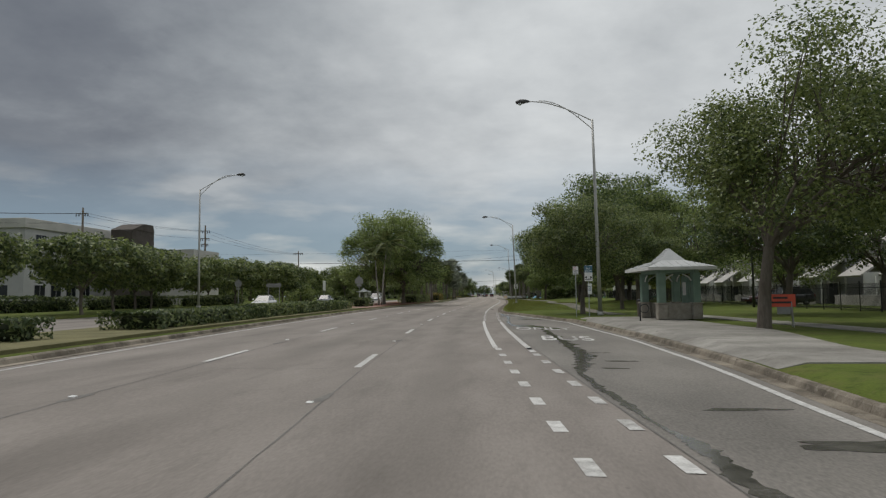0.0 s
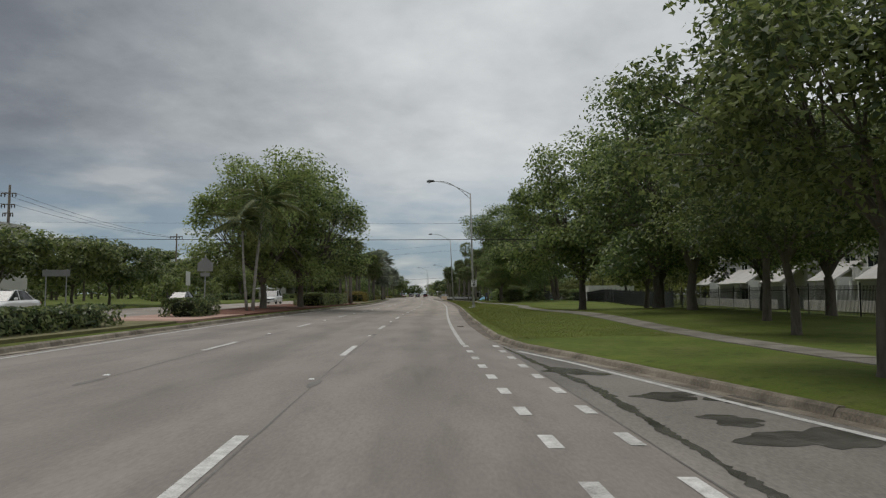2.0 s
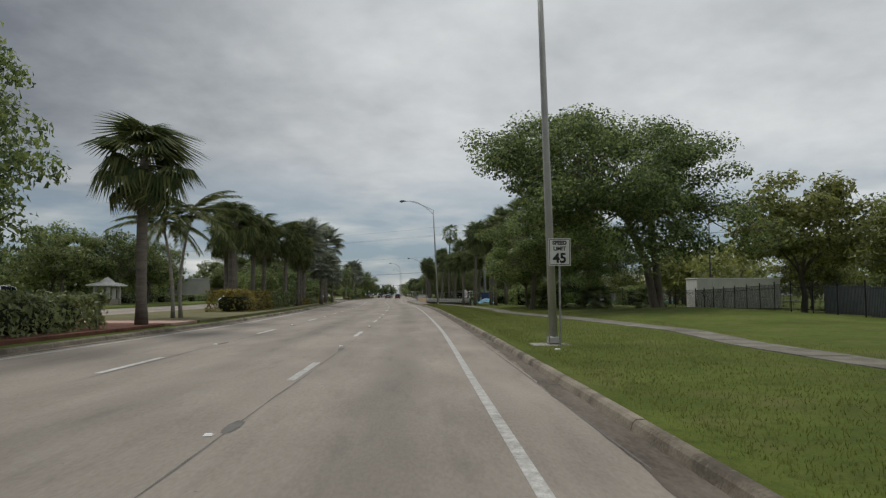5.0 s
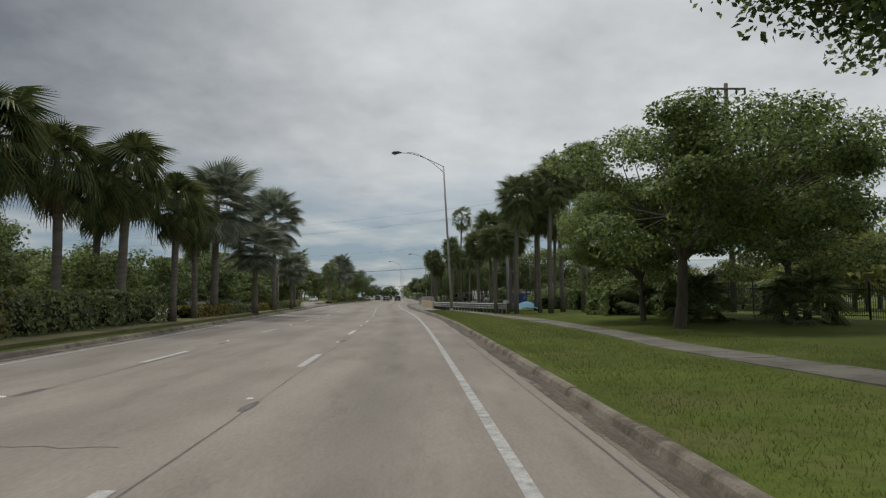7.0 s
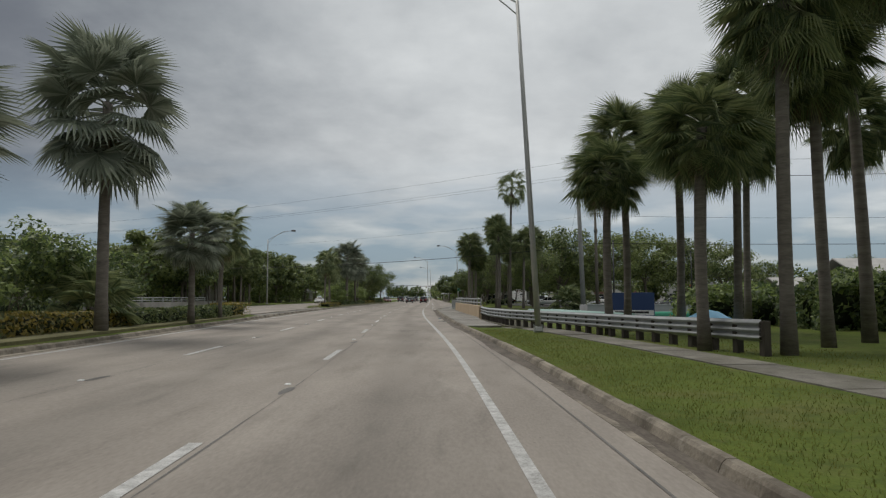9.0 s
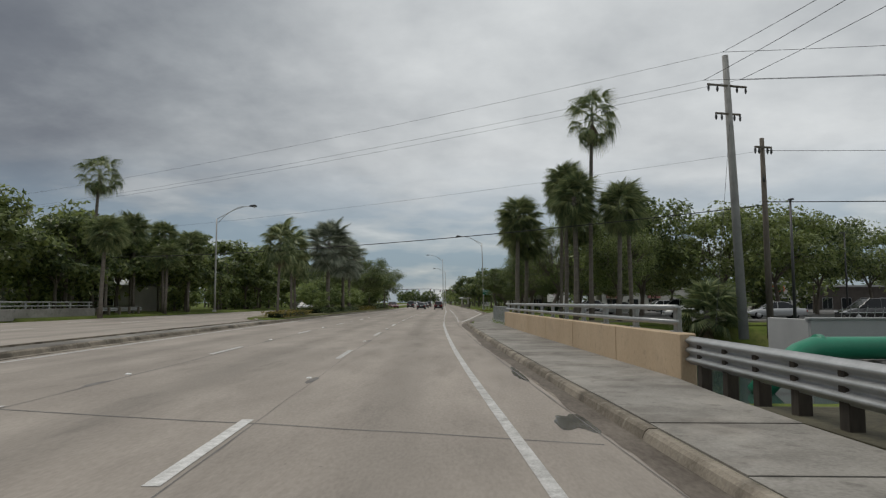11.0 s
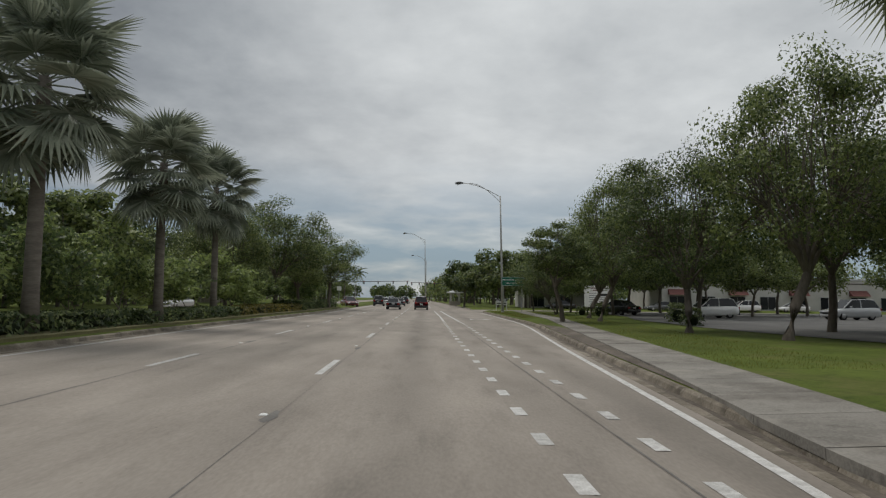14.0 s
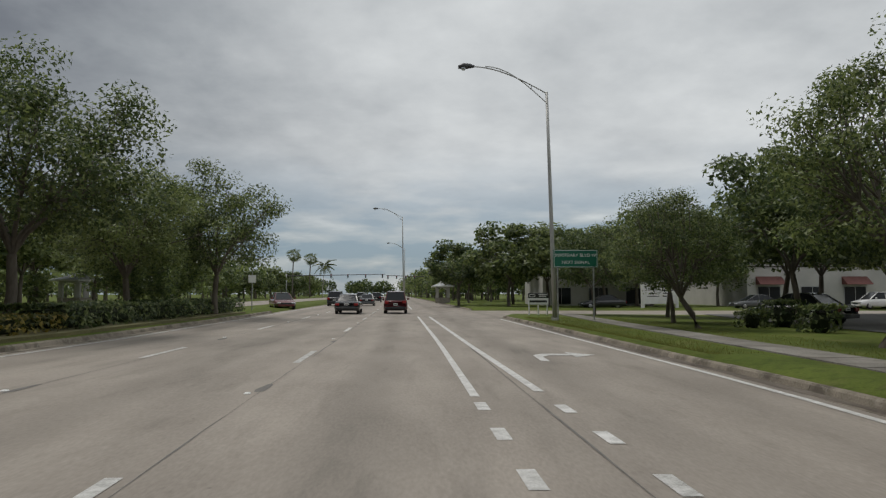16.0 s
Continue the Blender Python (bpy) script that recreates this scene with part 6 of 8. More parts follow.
    part("fascia", Geo().box((0, -b, 2.66), (2 * a, 0.04, 0.16)).box((0, b, 2.66), (2 * a, 0.04, 0.16)).box((-a, 0, 2.66), (0.04, 2 * b - 0.05, 0.16)).box((a, 0, 2.66), (0.04, 2 * b - 0.05, 0.16)), M_WHITE, roof)
    return t


bus_shelter(7.75, 35.4, 0.14, 5, "seafoam green bus shelter with a pale seam metal roof", 0.93)
bus_shelter(-36.5, 158.0, 0.42, 0, "pale bus shelter with hipped roof across the road", 0.75, M_STUCCO)
bus_shelter(-6.6, 388.0, 0.02, 0, "white roofed bus shelter beyond the side street", 1.0, M_STUCCO)
bus_shelter(-47.0, 352.0, 0.3, 0, "white roofed shelter on the far pavement", 1.0, M_STUCCO)
# wire bin, slatted
t = thing("litter_bin", "slatted wooden litter bin with a dark lid beside the shelter", "bin")
for k in range(16):
    a = 2 * math.pi * k / 16
    part("slat", Geo().box((6.9 + 0.25 * math.cos(a), 38.2 + 0.25 * math.sin(a), 0.58), (0.025, 0.08, 0.84), 0.006, a), M_WOODPOLE, t)
part("liner", Geo().tube([(6.9, 38.2, 0.14), (6.9, 38.2, 0.98)], 0.22, 16), M_BLACKIRON, t, "", True)
part("lid", Geo().tube([(6.9, 38.2, 0.98), (6.9, 38.2, 1.06), (6.9, 38.2, 1.12)], [0.29, 0.29, 0.18], 18), M_BLACKIRON, t, "", True)
t = thing("bicycle_stand", "black post bicycle stand with a steel ring", "bicycle stand")
part("post", Geo().tube([(5.75, 32.4, 0.1), (5.75, 32.4, 1.0)], 0.035, 10), M_BLACKIRON, t, "", True)
part("ring", Geo().tube([(5.75 + 0.2 + 0.2 * math.cos(k * math.pi / 8), 32.4, 0.72 + 0.2 * math.sin(k * math.pi / 8)) for k in range(17)], 0.02, 8), M_BLACKIRON, t, "", True)


# ======== signs ========
def bars(parent, cxx, z, w, rows_, material, y, gap=0.07, h=0.03, x=0.0):
    for k, f in enumerate(rows_):
        part("text_bar", Geo().box((cxx, y, z - k * gap), (w * f, 0.004, h)), material, parent)


def post_sign(name, label, cat, x, y, z, w, h, top, sheet, yaw=0.0, post=0.035, mat_post=None, group=""):
    """A sheet on a post; its face looks to -y. Returns the thing and the sheet part."""
    t = thing(name, label, cat, group, at=pose(x, y, z, 0, 0, yaw))
    part("post", Geo().box((0, 0, (top - 0.05) / 2 - 0.1), (0.055, 0.03, top + 0.15), 0.006), mat_post or M_GALV, t)
    sh = part("sheet", Geo().box((0, -0.024, top - h / 2), (w, 0.012, h), 0.002), sheet, t)
    return t, sh


FACE = Matrix.Rotation(radians(90), 4, "X")
t, sh = post_sign("no_parking_sign", "white no parking sign on a galvanised post", "sign", 3.45, 39.8, 0.08, 0.31, 0.46, 2.95, M_SIGNWHITE, -6)
ring = part("symbol_ring", Geo().tube([(0.075 * math.cos(k * math.pi / 8) - 0.04, -0.033, 2.83 + 0.075 * math.sin(k * math.pi / 8)) for k in range(17)], 0.009, 5), M_SIGNRED, t)
bars(t, 0, 2.70, 0.24, (1, 0.9, 1), M_SIGNBLACK, -0.032)
t, sh = post_sign("bus_stop_sign", "blue and white bus stop sign beside the lamp pole", "sign", 4.25, 40.4, 0.1, 0.46, 0.92, 3.0, M_SIGNWHITE, -6)
part("blue_panel", Geo().box((0, -0.033, 2.79), (0.46, 0.006, 0.40)), M_SIGNBLUE, t)
words("lettering", "BUS\nSTOP", 0.155, M_SIGNWHITE, t, pose(-0.02, -0.038, 2.74) @ FACE)
for u in (-0.14, 0.14):
    part("symbol", Geo().box((u, -0.033, 2.30), (0.09, 0.004, 0.11)), M_SIGNBLACK, t)
bars(t, 0, 2.19, 0.36, (1,), M_SIGNBLACK, -0.032, h=0.045)
part("timetable", Geo().box((0.06, -0.03, 1.62), (0.24, 0.02, 0.62), 0.004), M_SIGNWHITE, t, "small white timetable board")
bars(t, 0.06, 1.75, 0.18, (1, 0.8, 1, 0.9), M_SIGNBLUE, -0.043)
# road work board on folding legs
t = thing("road_work_sign", "orange road work board on folding legs", "sign", at=pose(9.75, 26.2, 0.13, 0, 0, -16))
part("board", Geo().box((0, 0, 0.98), (1.0, 0.02, 0.46), 0.003), M_ORANGE, t)
bars(t, 0, 1.08, 0.8, (0.6, 0.95), M_SIGNBLACK, -0.014, 0.17, 0.07)
part("lower_board", Geo().box((0.1, 0.02, 0.62), (0.46, 0.012, 0.3), 0.002), M_SIGNBACK, t)
for u in (-0.4, 0.4):
    part("leg", Geo().tube([(u, -0.25, 0), (u * 0.9, 0.02, 1.0)], 0.018, 6), M_GALV, t)
    part("leg", Geo().tube([(u, 0.4, 0), (u * 0.9, 0.03, 1.0)], 0.018, 6), M_GALV, t)
# speed limit
t, sh = post_sign("speed_limit_sign", "white speed limit sign on a steel post in the grass", "sign", -0.09, 105.55, 0.05, 0.61, 0.76, 2.98, M_SIGNWHITE, -2)
fr = Geo()
for u, v, w, h in ((0, 2.945, 0.56, 0.014), (0, 2.255, 0.56, 0.014), (-0.275, 2.6, 0.014, 0.70), (0.275, 2.6, 0.014, 0.70)):
    fr.box((u, -0.033, v), (w, 0.004, h))
part("border", fr, M_SIGNBLACK, t)
words("lettering", "SPEED", 0.145, M_SIGNBLACK, t, pose(0, -0.034, 2.85) @ FACE, bold=0.006)
words("lettering", "LIMIT", 0.145, M_SIGNBLACK, t, pose(0, -0.034, 2.69) @ FACE, bold=0.006)
words("number", "45", 0.37, M_SIGNBLACK, t, pose(0, -0.034, 2.42) @ FACE, bold=0.012)
# green guide sign, two posts
t = thing("street_guide_sign", "green guide sign with white lettering on two posts", "sign", at=pose(-2.3, 313.3, 0.0, 0, 0, 2))
for u in (-0.95, 0.95):
    part("post", Geo().box((u, 0, 1.75), (0.07, 0.05, 3.7), 0.008), M_GALV, t)
part("sheet", Geo().box((0, -0.035, 3.3), (2.35, 0.014, 0.92), 0.003), M_SIGNGREEN, t)
g = Geo()
for u, v, w, h in ((0, 3.73, 2.27, 0.022), (0, 2.87, 2.27, 0.022), (-1.13, 3.3, 0.022, 0.86), (1.13, 3.3, 0.022, 0.86)):
    g.box((u, -0.045, v), (w, 0.004, h))
part("border", g, M_SIGNWHITE, t)
words("lettering", "INVERRARY BLVD W", 0.235, M_SIGNWHITE, t, pose(0, -0.046, 3.47) @ FACE)
words("lettering", "NEXT SIGNAL", 0.235, M_SIGNWHITE, t, pose(0, -0.046, 3.10) @ FACE)
# letting board and plaza board
t = thing("letting_board", "white letting board on wooden legs in the lawn", "sign", at=pose(-2.6, 327.2 - 4.5, 0.0))
for u in (-0.6, 0.0, 0.6):
    part("leg", Geo().box((u, 0, 0.6), (0.08, 0.05, 1.4), 0.006), M_WHITE, t)
part("board", Geo().box((0, -0.04, 1.15), (1.35, 0.03, 0.75), 0.004), M_SIGNWHITE, t)
part("dark_panel", Geo().box((0, -0.058, 1.36), (1.35, 0.006, 0.32)), M_SIGNBLACK, t)
bars(t, 0.3, 1.42, 0.6, (1, 0.8), M_SIGNWHITE, -0.063, 0.1, 0.05)
part("emblem", Geo().tube([(-0.4 + 0.2 * math.cos(k * math.pi / 6), -0.064, 1.36 + 0.08 * math.sin(k * math.pi / 6)) for k in range(13)], 0.02, 5), M_SIGNWHITE, t)
bars(t, 0, 0.98, 1.15, (1,), M_SIGNBLACK, -0.058, h=0.14)
t = thing("plaza_board", "large white tenant board of the shopping plaza", "sign", at=pose(14.5, 343.0 + 4.5, -0.3, 0, 0, 8))
for u in (-1.9, 1.9):
    part("pylon", Geo().box((u, 0, 2.1), (0.3, 0.3, 4.4), 0.02), M_WHITE, t)
part("board", Geo().box((0, 0, 2.35), (3.5, 0.22, 3.3), 0.02), M_WHITE, t)
bars(t, 0, 3.6, 2.6, (0.9, 0.6), M_TERRA, -0.115, 0.35, 0.16)
bars(t, -0.8, 2.8, 1.3, (1, 0.8, 0.9, 0.7, 1), M_SIGNBLACK, -0.115, 0.33, 0.07)
part("dark_panel", Geo().box((0.85, -0.113, 2.55), (1.5, 0.006, 0.4)), M_SIGNBLACK, t)
bars(t, 0.85, 2.1, 1.3, (1, 0.8, 0.9), M_SIGNBLACK, -0.115, 0.3, 0.1)


def plate(name, label, x, y, z, size, top, sides, yaw, material, turned=False, extra=True):
    """A many-sided sign seen from behind, on a post."""
    t = thing(name, label, "sign", at=pose(x, y, z, 0, 0, yaw))
    part("post", Geo().box((0, 0, top / 2), (0.06, 0.04, top + 0.2), 0.006), M_GALV, t)
    g = Geo()
    a0 = math.pi / sides if sides == 8 else math.pi / 4 if sides == 4 else math.pi / 2
    ring_ = [(size / 2 * math.cos(a0 + 2 * math.pi * k / sides), size / 2 * math.sin(a0 + 2 * math.pi * k / sides)) for k in range(sides)]
    if sides == 5:
        ring_ = [(size * u, size * w) for u, w in ((0.5, -0.45), (0.5, 0.08), (0.0, 0.5), (-0.5, 0.08), (-0.5, -0.45))]
    g.v += [(u, -0.03, top - size / 2 + w) for u, w in ring_] + [(u, -0.045, top - size / 2 + w) for u, w in ring_]
    g.f += [tuple(range(sides)), tuple(range(2 * sides - 1, sides - 1, -1))] + [(i, (i + 1) % sides, (i + 1) % sides + sides, i + sides) for i in range(sides)]
    part("sheet", g, material, t)
    if extra:
        part("lower_sheet", Geo().box((0, -0.035, top - size - 0.14), (size * 0.6, 0.012, 0.24), 0.002), material, t)
    return t


plate("stop_sign", "unpainted back of an octagonal sign by the far kerb", -31.2, 72.65, 0.42, 0.85, 3.0, 8, 0, M_SIGNBACK)
plate("merge_sign", "unpainted back of a five sided sign on the median", -17.9, 75.2, 0.4, 0.95, 3.35, 5, 0, M_SIGNBACK, extra=True)
post_sign("traffic_sign", "small white upright sign by the far kerb", "sign", -31.6, 108.0, 0.4, 0.5, 1.6, 3.6, M_SIGNWHITE)
plate("lane_sign", "small white lane sign on a post at the junction", -22.3, 327.0, 0.35, 0.75, 2.6, 4, 0, M_SIGNWHITE, extra=False)
t = thing("guide_sign", "unpainted back of a wide sign on two posts", "sign", at=pose(-29.6, 79.5, 0.42))
for u in (-0.7, 0.7):
    part("post", Geo().box((u, 0, 1.3), (0.07, 0.05, 2.8), 0.006), M_GALV, t)
part("sheet", Geo().box((0, -0.03, 2.45), (1.9, 0.014, 0.45), 0.002), M_SIGNBACK, t)


# ======== fence ========
def fence_panel_mesh(w, h=1.75):
    g = Geo()
    n = int(w / 0.115)
    for i in range(n):
        x = -w / 2 + (i + 0.5) * w / n
        g.box((x, 0, h / 2 + 0.05), (0.02, 0.02, h - 0.05))
    return g.mesh("picket")


def fence(pts, label):
    t = thing("fence", label, "fence")
    pm = {}
    for (xa, ya), (xb, yb) in zip(pts, pts[1:]):
        L = math.hypot(xb - xa, yb - ya)
        n = max(1, round(L / 2.4))
        w = L / n
        key = round(w, 2)
        if key not in pm:
            pm[key] = fence_panel_mesh(w)
        rz = math.degrees(math.atan2(yb - ya, xb - xa))
        for i in range(n):
            u = (i + 0.5) / n
            x, y = xa + (xb - xa) * u, ya + (yb - ya) * u
            z = ground_z(x, y)
            tagged(part("picket_panel", pm[key], M_BLACKIRON, t, at=pose(x, y, z, 0, 0, rz)), kind="stuff")
            for zz in (0.2, 1.5):
                part("rail", Geo().box((0, 0, 0), (w, 0.035, 0.04), 0.005), M_BLACKIRON, t, at=pose(x, y, z + zz, 0, 0, rz))
            x, y = xa + (xb - xa) * i / n, ya + (yb - ya) * i / n
            part("post", Geo().box((0, 0, 0.95), (0.065, 0.065, 1.95), 0.008), M_BLACKIRON, t, at=pose(x, y, ground_z(x, y), 0, 0, rz))


fence([(22.5, 14), (21.5, 50), (19.5, 84), (18.5, 104), (19.0, 128), (20.5, 146), (16.0, 158), (15.2, 166)], "black iron picket fence along the back of the lawn")
t = thing("screen_fence", "grey green mesh screen behind the picket fence", "fence")
for (xa, ya), (xb, yb) in (((19.6, 101), (19.9, 126)),):
    n = 6
    for i in range(n):
        u0, u1 = i / n, (i + 1) / n
        x0, y0, x1, y1 = xa + (xb - xa) * u0, ya + (yb - ya) * u0, xa + (xb - xa) * u1, ya + (yb - ya) * u1
        z = ground_z(x0, y0)
        part("panel", Geo().box(((x0 + x1) / 2, (y0 + y1) / 2, z + 0.88), (0.03, math.hypot(x1 - x0, y1 - y0) - 0.02, 1.6), 0.004, -math.atan2(x1 - x0, y1 - y0)), M_SCREEN, t)


# ======== steel crowd barriers ========
def crowd_barrier(x, y, z, yaw, length=2.4):
    t = thing("crowd_barrier", "galvanised steel crowd barrier standing on the pavement", "barrier", "barriers after the parapet", at=pose(x, y, z, 0, 0, yaw))
    a, h, r = length / 2, 1.1, 0.12
    loop = []
    for cxp, cz, a0 in ((a - r, h - r, 0), (-a + r, h - r, 90), (-a + r, 0.18 + r, 180), (a - r, 0.18 + r, 270)):
        for k in range(5):
            an = radians(a0 + k * 22.5)
            loop.append((cxp + r * math.cos(an), 0, cz + r * math.sin(an)))
    loop.append(loop[0])
    part("frame", Geo().tube(loop, 0.021, 8, False), M_GALV, t, "", True)
    n = 19
    for i in range(n):
        u = -a + 0.12 + (2 * a - 0.24) * i / (n - 1)
        part("bar", Geo().tube([(u, 0, 0.19), (u, 0, h - 0.01)], 0.008 if i != n // 2 else 0.02, 6), M_GALV, t)
    for u in (-a + 0.35, a - 0.35):
        part("foot", Geo().tube([(u, -0.32, 0.02), (u, -0.28, 0.05), (u, 0, 0.2), (u, 0.28, 0.05), (u, 0.32, 0.02)], 0.018, 6), M_GALV, t)
    return t


crowd_barrier(-4.28, 233.05, 0.08, 92, 1.75)
crowd_barrier(-4.45, 235.0, 0.08, 97, 2.1)
crowd_barrier(-4.70, 237.1, 0.08, 97, 2.1)

# ======== utility poles and cables ========
def cable(a, b, sag, r=0.012, name="cable", label="thin black overhead cable between the poles", material=None):
    a, b = Vector(a), Vector(b)
    pts = [a.lerp(b, i / 24) - Vector((0, 0, 4 * sag * (i / 24) * (1 - i / 24))) for i in range(25)]
    return tagged(part(name, Geo().tube(pts, r, 5), material or M_CABLE, None, "", True), label, "cable")


def utility_pole(x, y, z, h, r, material, arms, label, lean=0.0):
    t = thing("utility_pole", label, "utility pole", at=pose(x, y, z))
    part("pole", Geo().tube([(0, 0, -0.2), (lean * 0.5, 0, h * 0.5), (lean, 0, h)], [r, r * 0.82, r * 0.62], 12), material, t, "", True)
    for zz, half, yaw in arms:
        cs, sn = math.cos(radians(yaw)), math.sin(radians(yaw))
        arm = part("crossarm", Geo().box((lean, -0.16, zz), (2 * half, 0.1, 0.12), 0.01, radians(yaw)), M_WOODPOLE, t)
        for u in (-0.95, -0.5, 0.5, 0.95):
            px, py = lean + u * half * cs, -0.16 + u * half * sn
            part("insulator", Geo().tube([(px, py, zz - 0.42), (px, py, zz - 0.3), (px, py, zz - 0.18), (px, py, zz)], [0.03, 0.075, 0.075, 0.025], 8), M_LAMPDARK, arm, "", True)
    return t


utility_pole(10.2, 232.6, -0.6, 17.6, 0.30, M_CONCPOLE, [(15.6, 1.4, 15), (13.8, 0.9, 15)], "tall grey concrete utility pole with crossarms by the canal", -0.55)
utility_pole(11.7, 232.3, -0.6, 12.2, 0.21, M_WOODPOLE, [(11.6, 0.6, 15), (9.8, 0.5, 60)], "dark weathered wooden utility pole by the canal", -0.1)
t = thing("area_light_pole", "slim dark light pole in the boatyard", "light pole", at=pose(14.0, 234.0, -0.6))
part("pole", Geo().tube([(0, 0, 0), (0, 0, 8.6)], [0.11, 0.07], 10), M_LAMPDARK, t, "", True)
part("lamp_head", Geo().box((0, -0.1, 8.6), (0.22, 0.4, 0.12), 0.02), M_LAMPDARK, t)
t = thing("area_light_pole", "slim dark light pole in the parking lot", "light pole", at=pose(33.0, 262.0, -0.3))
part("pole", Geo().tube([(0, 0, 0), (0, 0, 9.0)], [0.11, 0.07], 10), M_LAMPDARK, t, "", True)
part("lamp_head", Geo().box((-0.25, 0, 9.0), (0.5, 0.22, 0.1), 0.02), M_LAMPDARK, t)
for x, y, h in ((19.5, 58.0, 9.5), (24.5, 152.0, 8.6), (31.0, 178.0, 7.5)):
    t = thing("area_light_pole", "slim dark area light behind the fence", "light pole", at=pose(x, y, 0.1))
    part("pole", Geo().tube([(0, 0, 0), (0, 0, h)], [0.10, 0.06], 10), M_LAMPDARK, t, "", True)
    part("lamp_head", Geo().box((0.3, 0, h + 0.05), (0.75, 0.3, 0.14), 0.02, 0.3), M_LAMPDARK, t)
utility_pole(16.0, 163.8, 0.1, 15.3, 0.20, M_WOODPOLE, [(14.9, 1.25, 0)], "wooden utility pole with one crossarm behind the trees")
utility_pole(-53.5, 110.5, 0.4, 13.6, 0.2, M_WOODPOLE, [(12.6, 0.9, 0), (11.3, 0.8, 0), (10.3, 0.6, 0)], "wooden utility pole with three crossarms beyond the far trees")
utility_pole(-58.0, 84.0, 0.4, 13.4, 0.2, M_WOODPOLE, [(12.6, 0.9, 0)], "wooden utility pole with a crossarm beyond the far trees")
utility_pole(-50.0, 150.0, 0.4, 11.5, 0.18, M_WOODPOLE, [(11.0, 1.1, 0)], "wooden utility pole with a crossarm beyond the far trees")
for dz, u in ((12.6, -0.8), (12.6, 0.8), (11.3, 0.7)):
    cable((-58.0 + u, 84, dz + 0.4), (-53.5 + u, 110.5, dz + 0.4), 0.5, 0.018)
    cable((-53.5 + u, 110.5, dz + 0.4), (-50 + u, 150, 11.2), 0.7, 0.018)
    cable((-110 + u, 60, dz + 2.0), (-58.0 + u, 84, dz + 0.4), 0.8, 0.02)
# lines over the canal: three high wires and their continuation, a lower wire and a thick black one
for u, z in ((-0.15, 17.2), (-1.35, 15.4), (0.9, 15.4)):
    cable((9.6 + u, 232.5, z), (-95 + u, 292, z - 1.2), 1.3, 0.010)
    cable((9.6 + u, 232.5, z), (95 + u, 214, z), 1.2, 0.016)
    cable((9.6 + u, 232.5, z), (16.2 + u, 163.7, 15.1), 1.5, 0.016)
cable((11.6, 232.2, 10.8), (-95, 290, 11.0), 1.6, 0.007)
cable((11.6, 232.2, 10.8), (95, 216, 11), 1.2, 0.014)
cable((11.5, 232.2, 7.4), (-62, 262, 6.45), 1.2, 0.030, label="thick black overhead cable across the road")
cable((11.5, 232.2, 7.6), (95, 216, 7.4), 0.6, 0.03, label="thick black overhead cable across the road")
cable((9.7, 232.4, 12.5), (5.5, 224.5, 0.0), 0.05, 0.012, "guy_wire", "thin guy wire of the utility pole")
cable((-60, 88, 6.3), (40, 88, 6.5), 0.55, 0.024, label="thick black overhead cable across the road")
cable((-60, 88.3, 7.6), (40, 88.3, 7.7), 0.45, 0.007)

# ======== canal bank: pipe, pump house, boat ========
t = thing("pipeline", "large green painted water pipe crossing the canal", "pipe")
part("pipe", Geo().tube([(3.9, 216.2, -1.9), (4.9, 216.35, -0.95), (5.6, 216.5, -0.48), (6.3, 216.8, -0.28), (7.4, 217.0, -0.28), (20, 217.5, -0.28), (46, 218.5, -0.28)], 0.43, 20), M_GREENPIPE, t, "", True)
for u in (6.5, 12.0, 18.0, 26.0):
    part("flange", Geo().tube([(u, 217.0 + (u - 6.4) * 0.037, -0.28), (u + 0.22, 217.0 + (u - 6.2) * 0.037, -0.28)], 0.52, 20), M_GREENPIPE, t, "", True)
for u in (9.0, 15.0, 22.0, 32.0):
    part("support", Geo().box((u, 217.1 + (u - 6.4) * 0.037, -1.85), (0.7, 1.3, 2.2), 0.03), M_CONC, t)
t = thing("pump_kiosk", "low grey concrete pump enclosure on the canal bank", "enclosure")
part("wall", Geo().box((13.8, 221.0, -0.9), (11.0, 0.25, 3.2), 0.02).box((8.4, 223.0, -0.9), (0.25, 4.0, 3.2), 0.02).box((19.2, 223.0, -0.9), (0.25, 4.0, 3.2), 0.02), M_GREYSTUCCO, t)
part("coping", Geo().box((13.8, 221.0, 0.74), (11.2, 0.4, 0.1), 0.02), M_GREYSTUCCO, t)
for k in range(26):
    part("spike", Geo().tube([(9.7 + k * 0.36, 221.0, 0.78), (9.7 + k * 0.36, 220.85, 1.22)], 0.014, 5), M_GALV, t)
part("top_rail", Geo().tube([(9.6, 220.93, 1.0), (18.9, 220.93, 1.0)], 0.018, 6), M_GALV, t)
t = thing("hoarding", "blue advertising hoarding with a white strip", "hoarding", at=pose(8.4, 205.5, -1.6, 0, 0, -20))
for u in (-1.4, 1.4):
    part("post", Geo().box((u, 0.08, 1.5), (0.12, 0.12, 3.4), 0.01), M_WOODPOLE, t)
part("board", Geo().box((0, 0, 2.55), (3.2, 0.06, 1.7), 0.006), M_HOARD, t)
part("white_strip", Geo().box((0, -0.034, 1.93), (3.1, 0.008, 0.36)), M_SIGNWHITE, t)
bars(t, 0, 1.95, 2.4, (1,), M_SIGNBLACK, -0.042, h=0.14)
t = thing("tarpaulin", "pale blue tarpaulin sheet heaped beside the guard rail", "tarpaulin")
g = Geo()
rr = random.Random(3)
for i in range(7):
    for j in range(5):
        g.v.append((4.3 + i * 0.4, 181.5 + j * 0.8, 0.1 + 0.75 * max(0, 1 - ((i - 3) / 3.4) ** 2) * (1 - abs(j - 2) / 3) + rr.uniform(0, .12)))
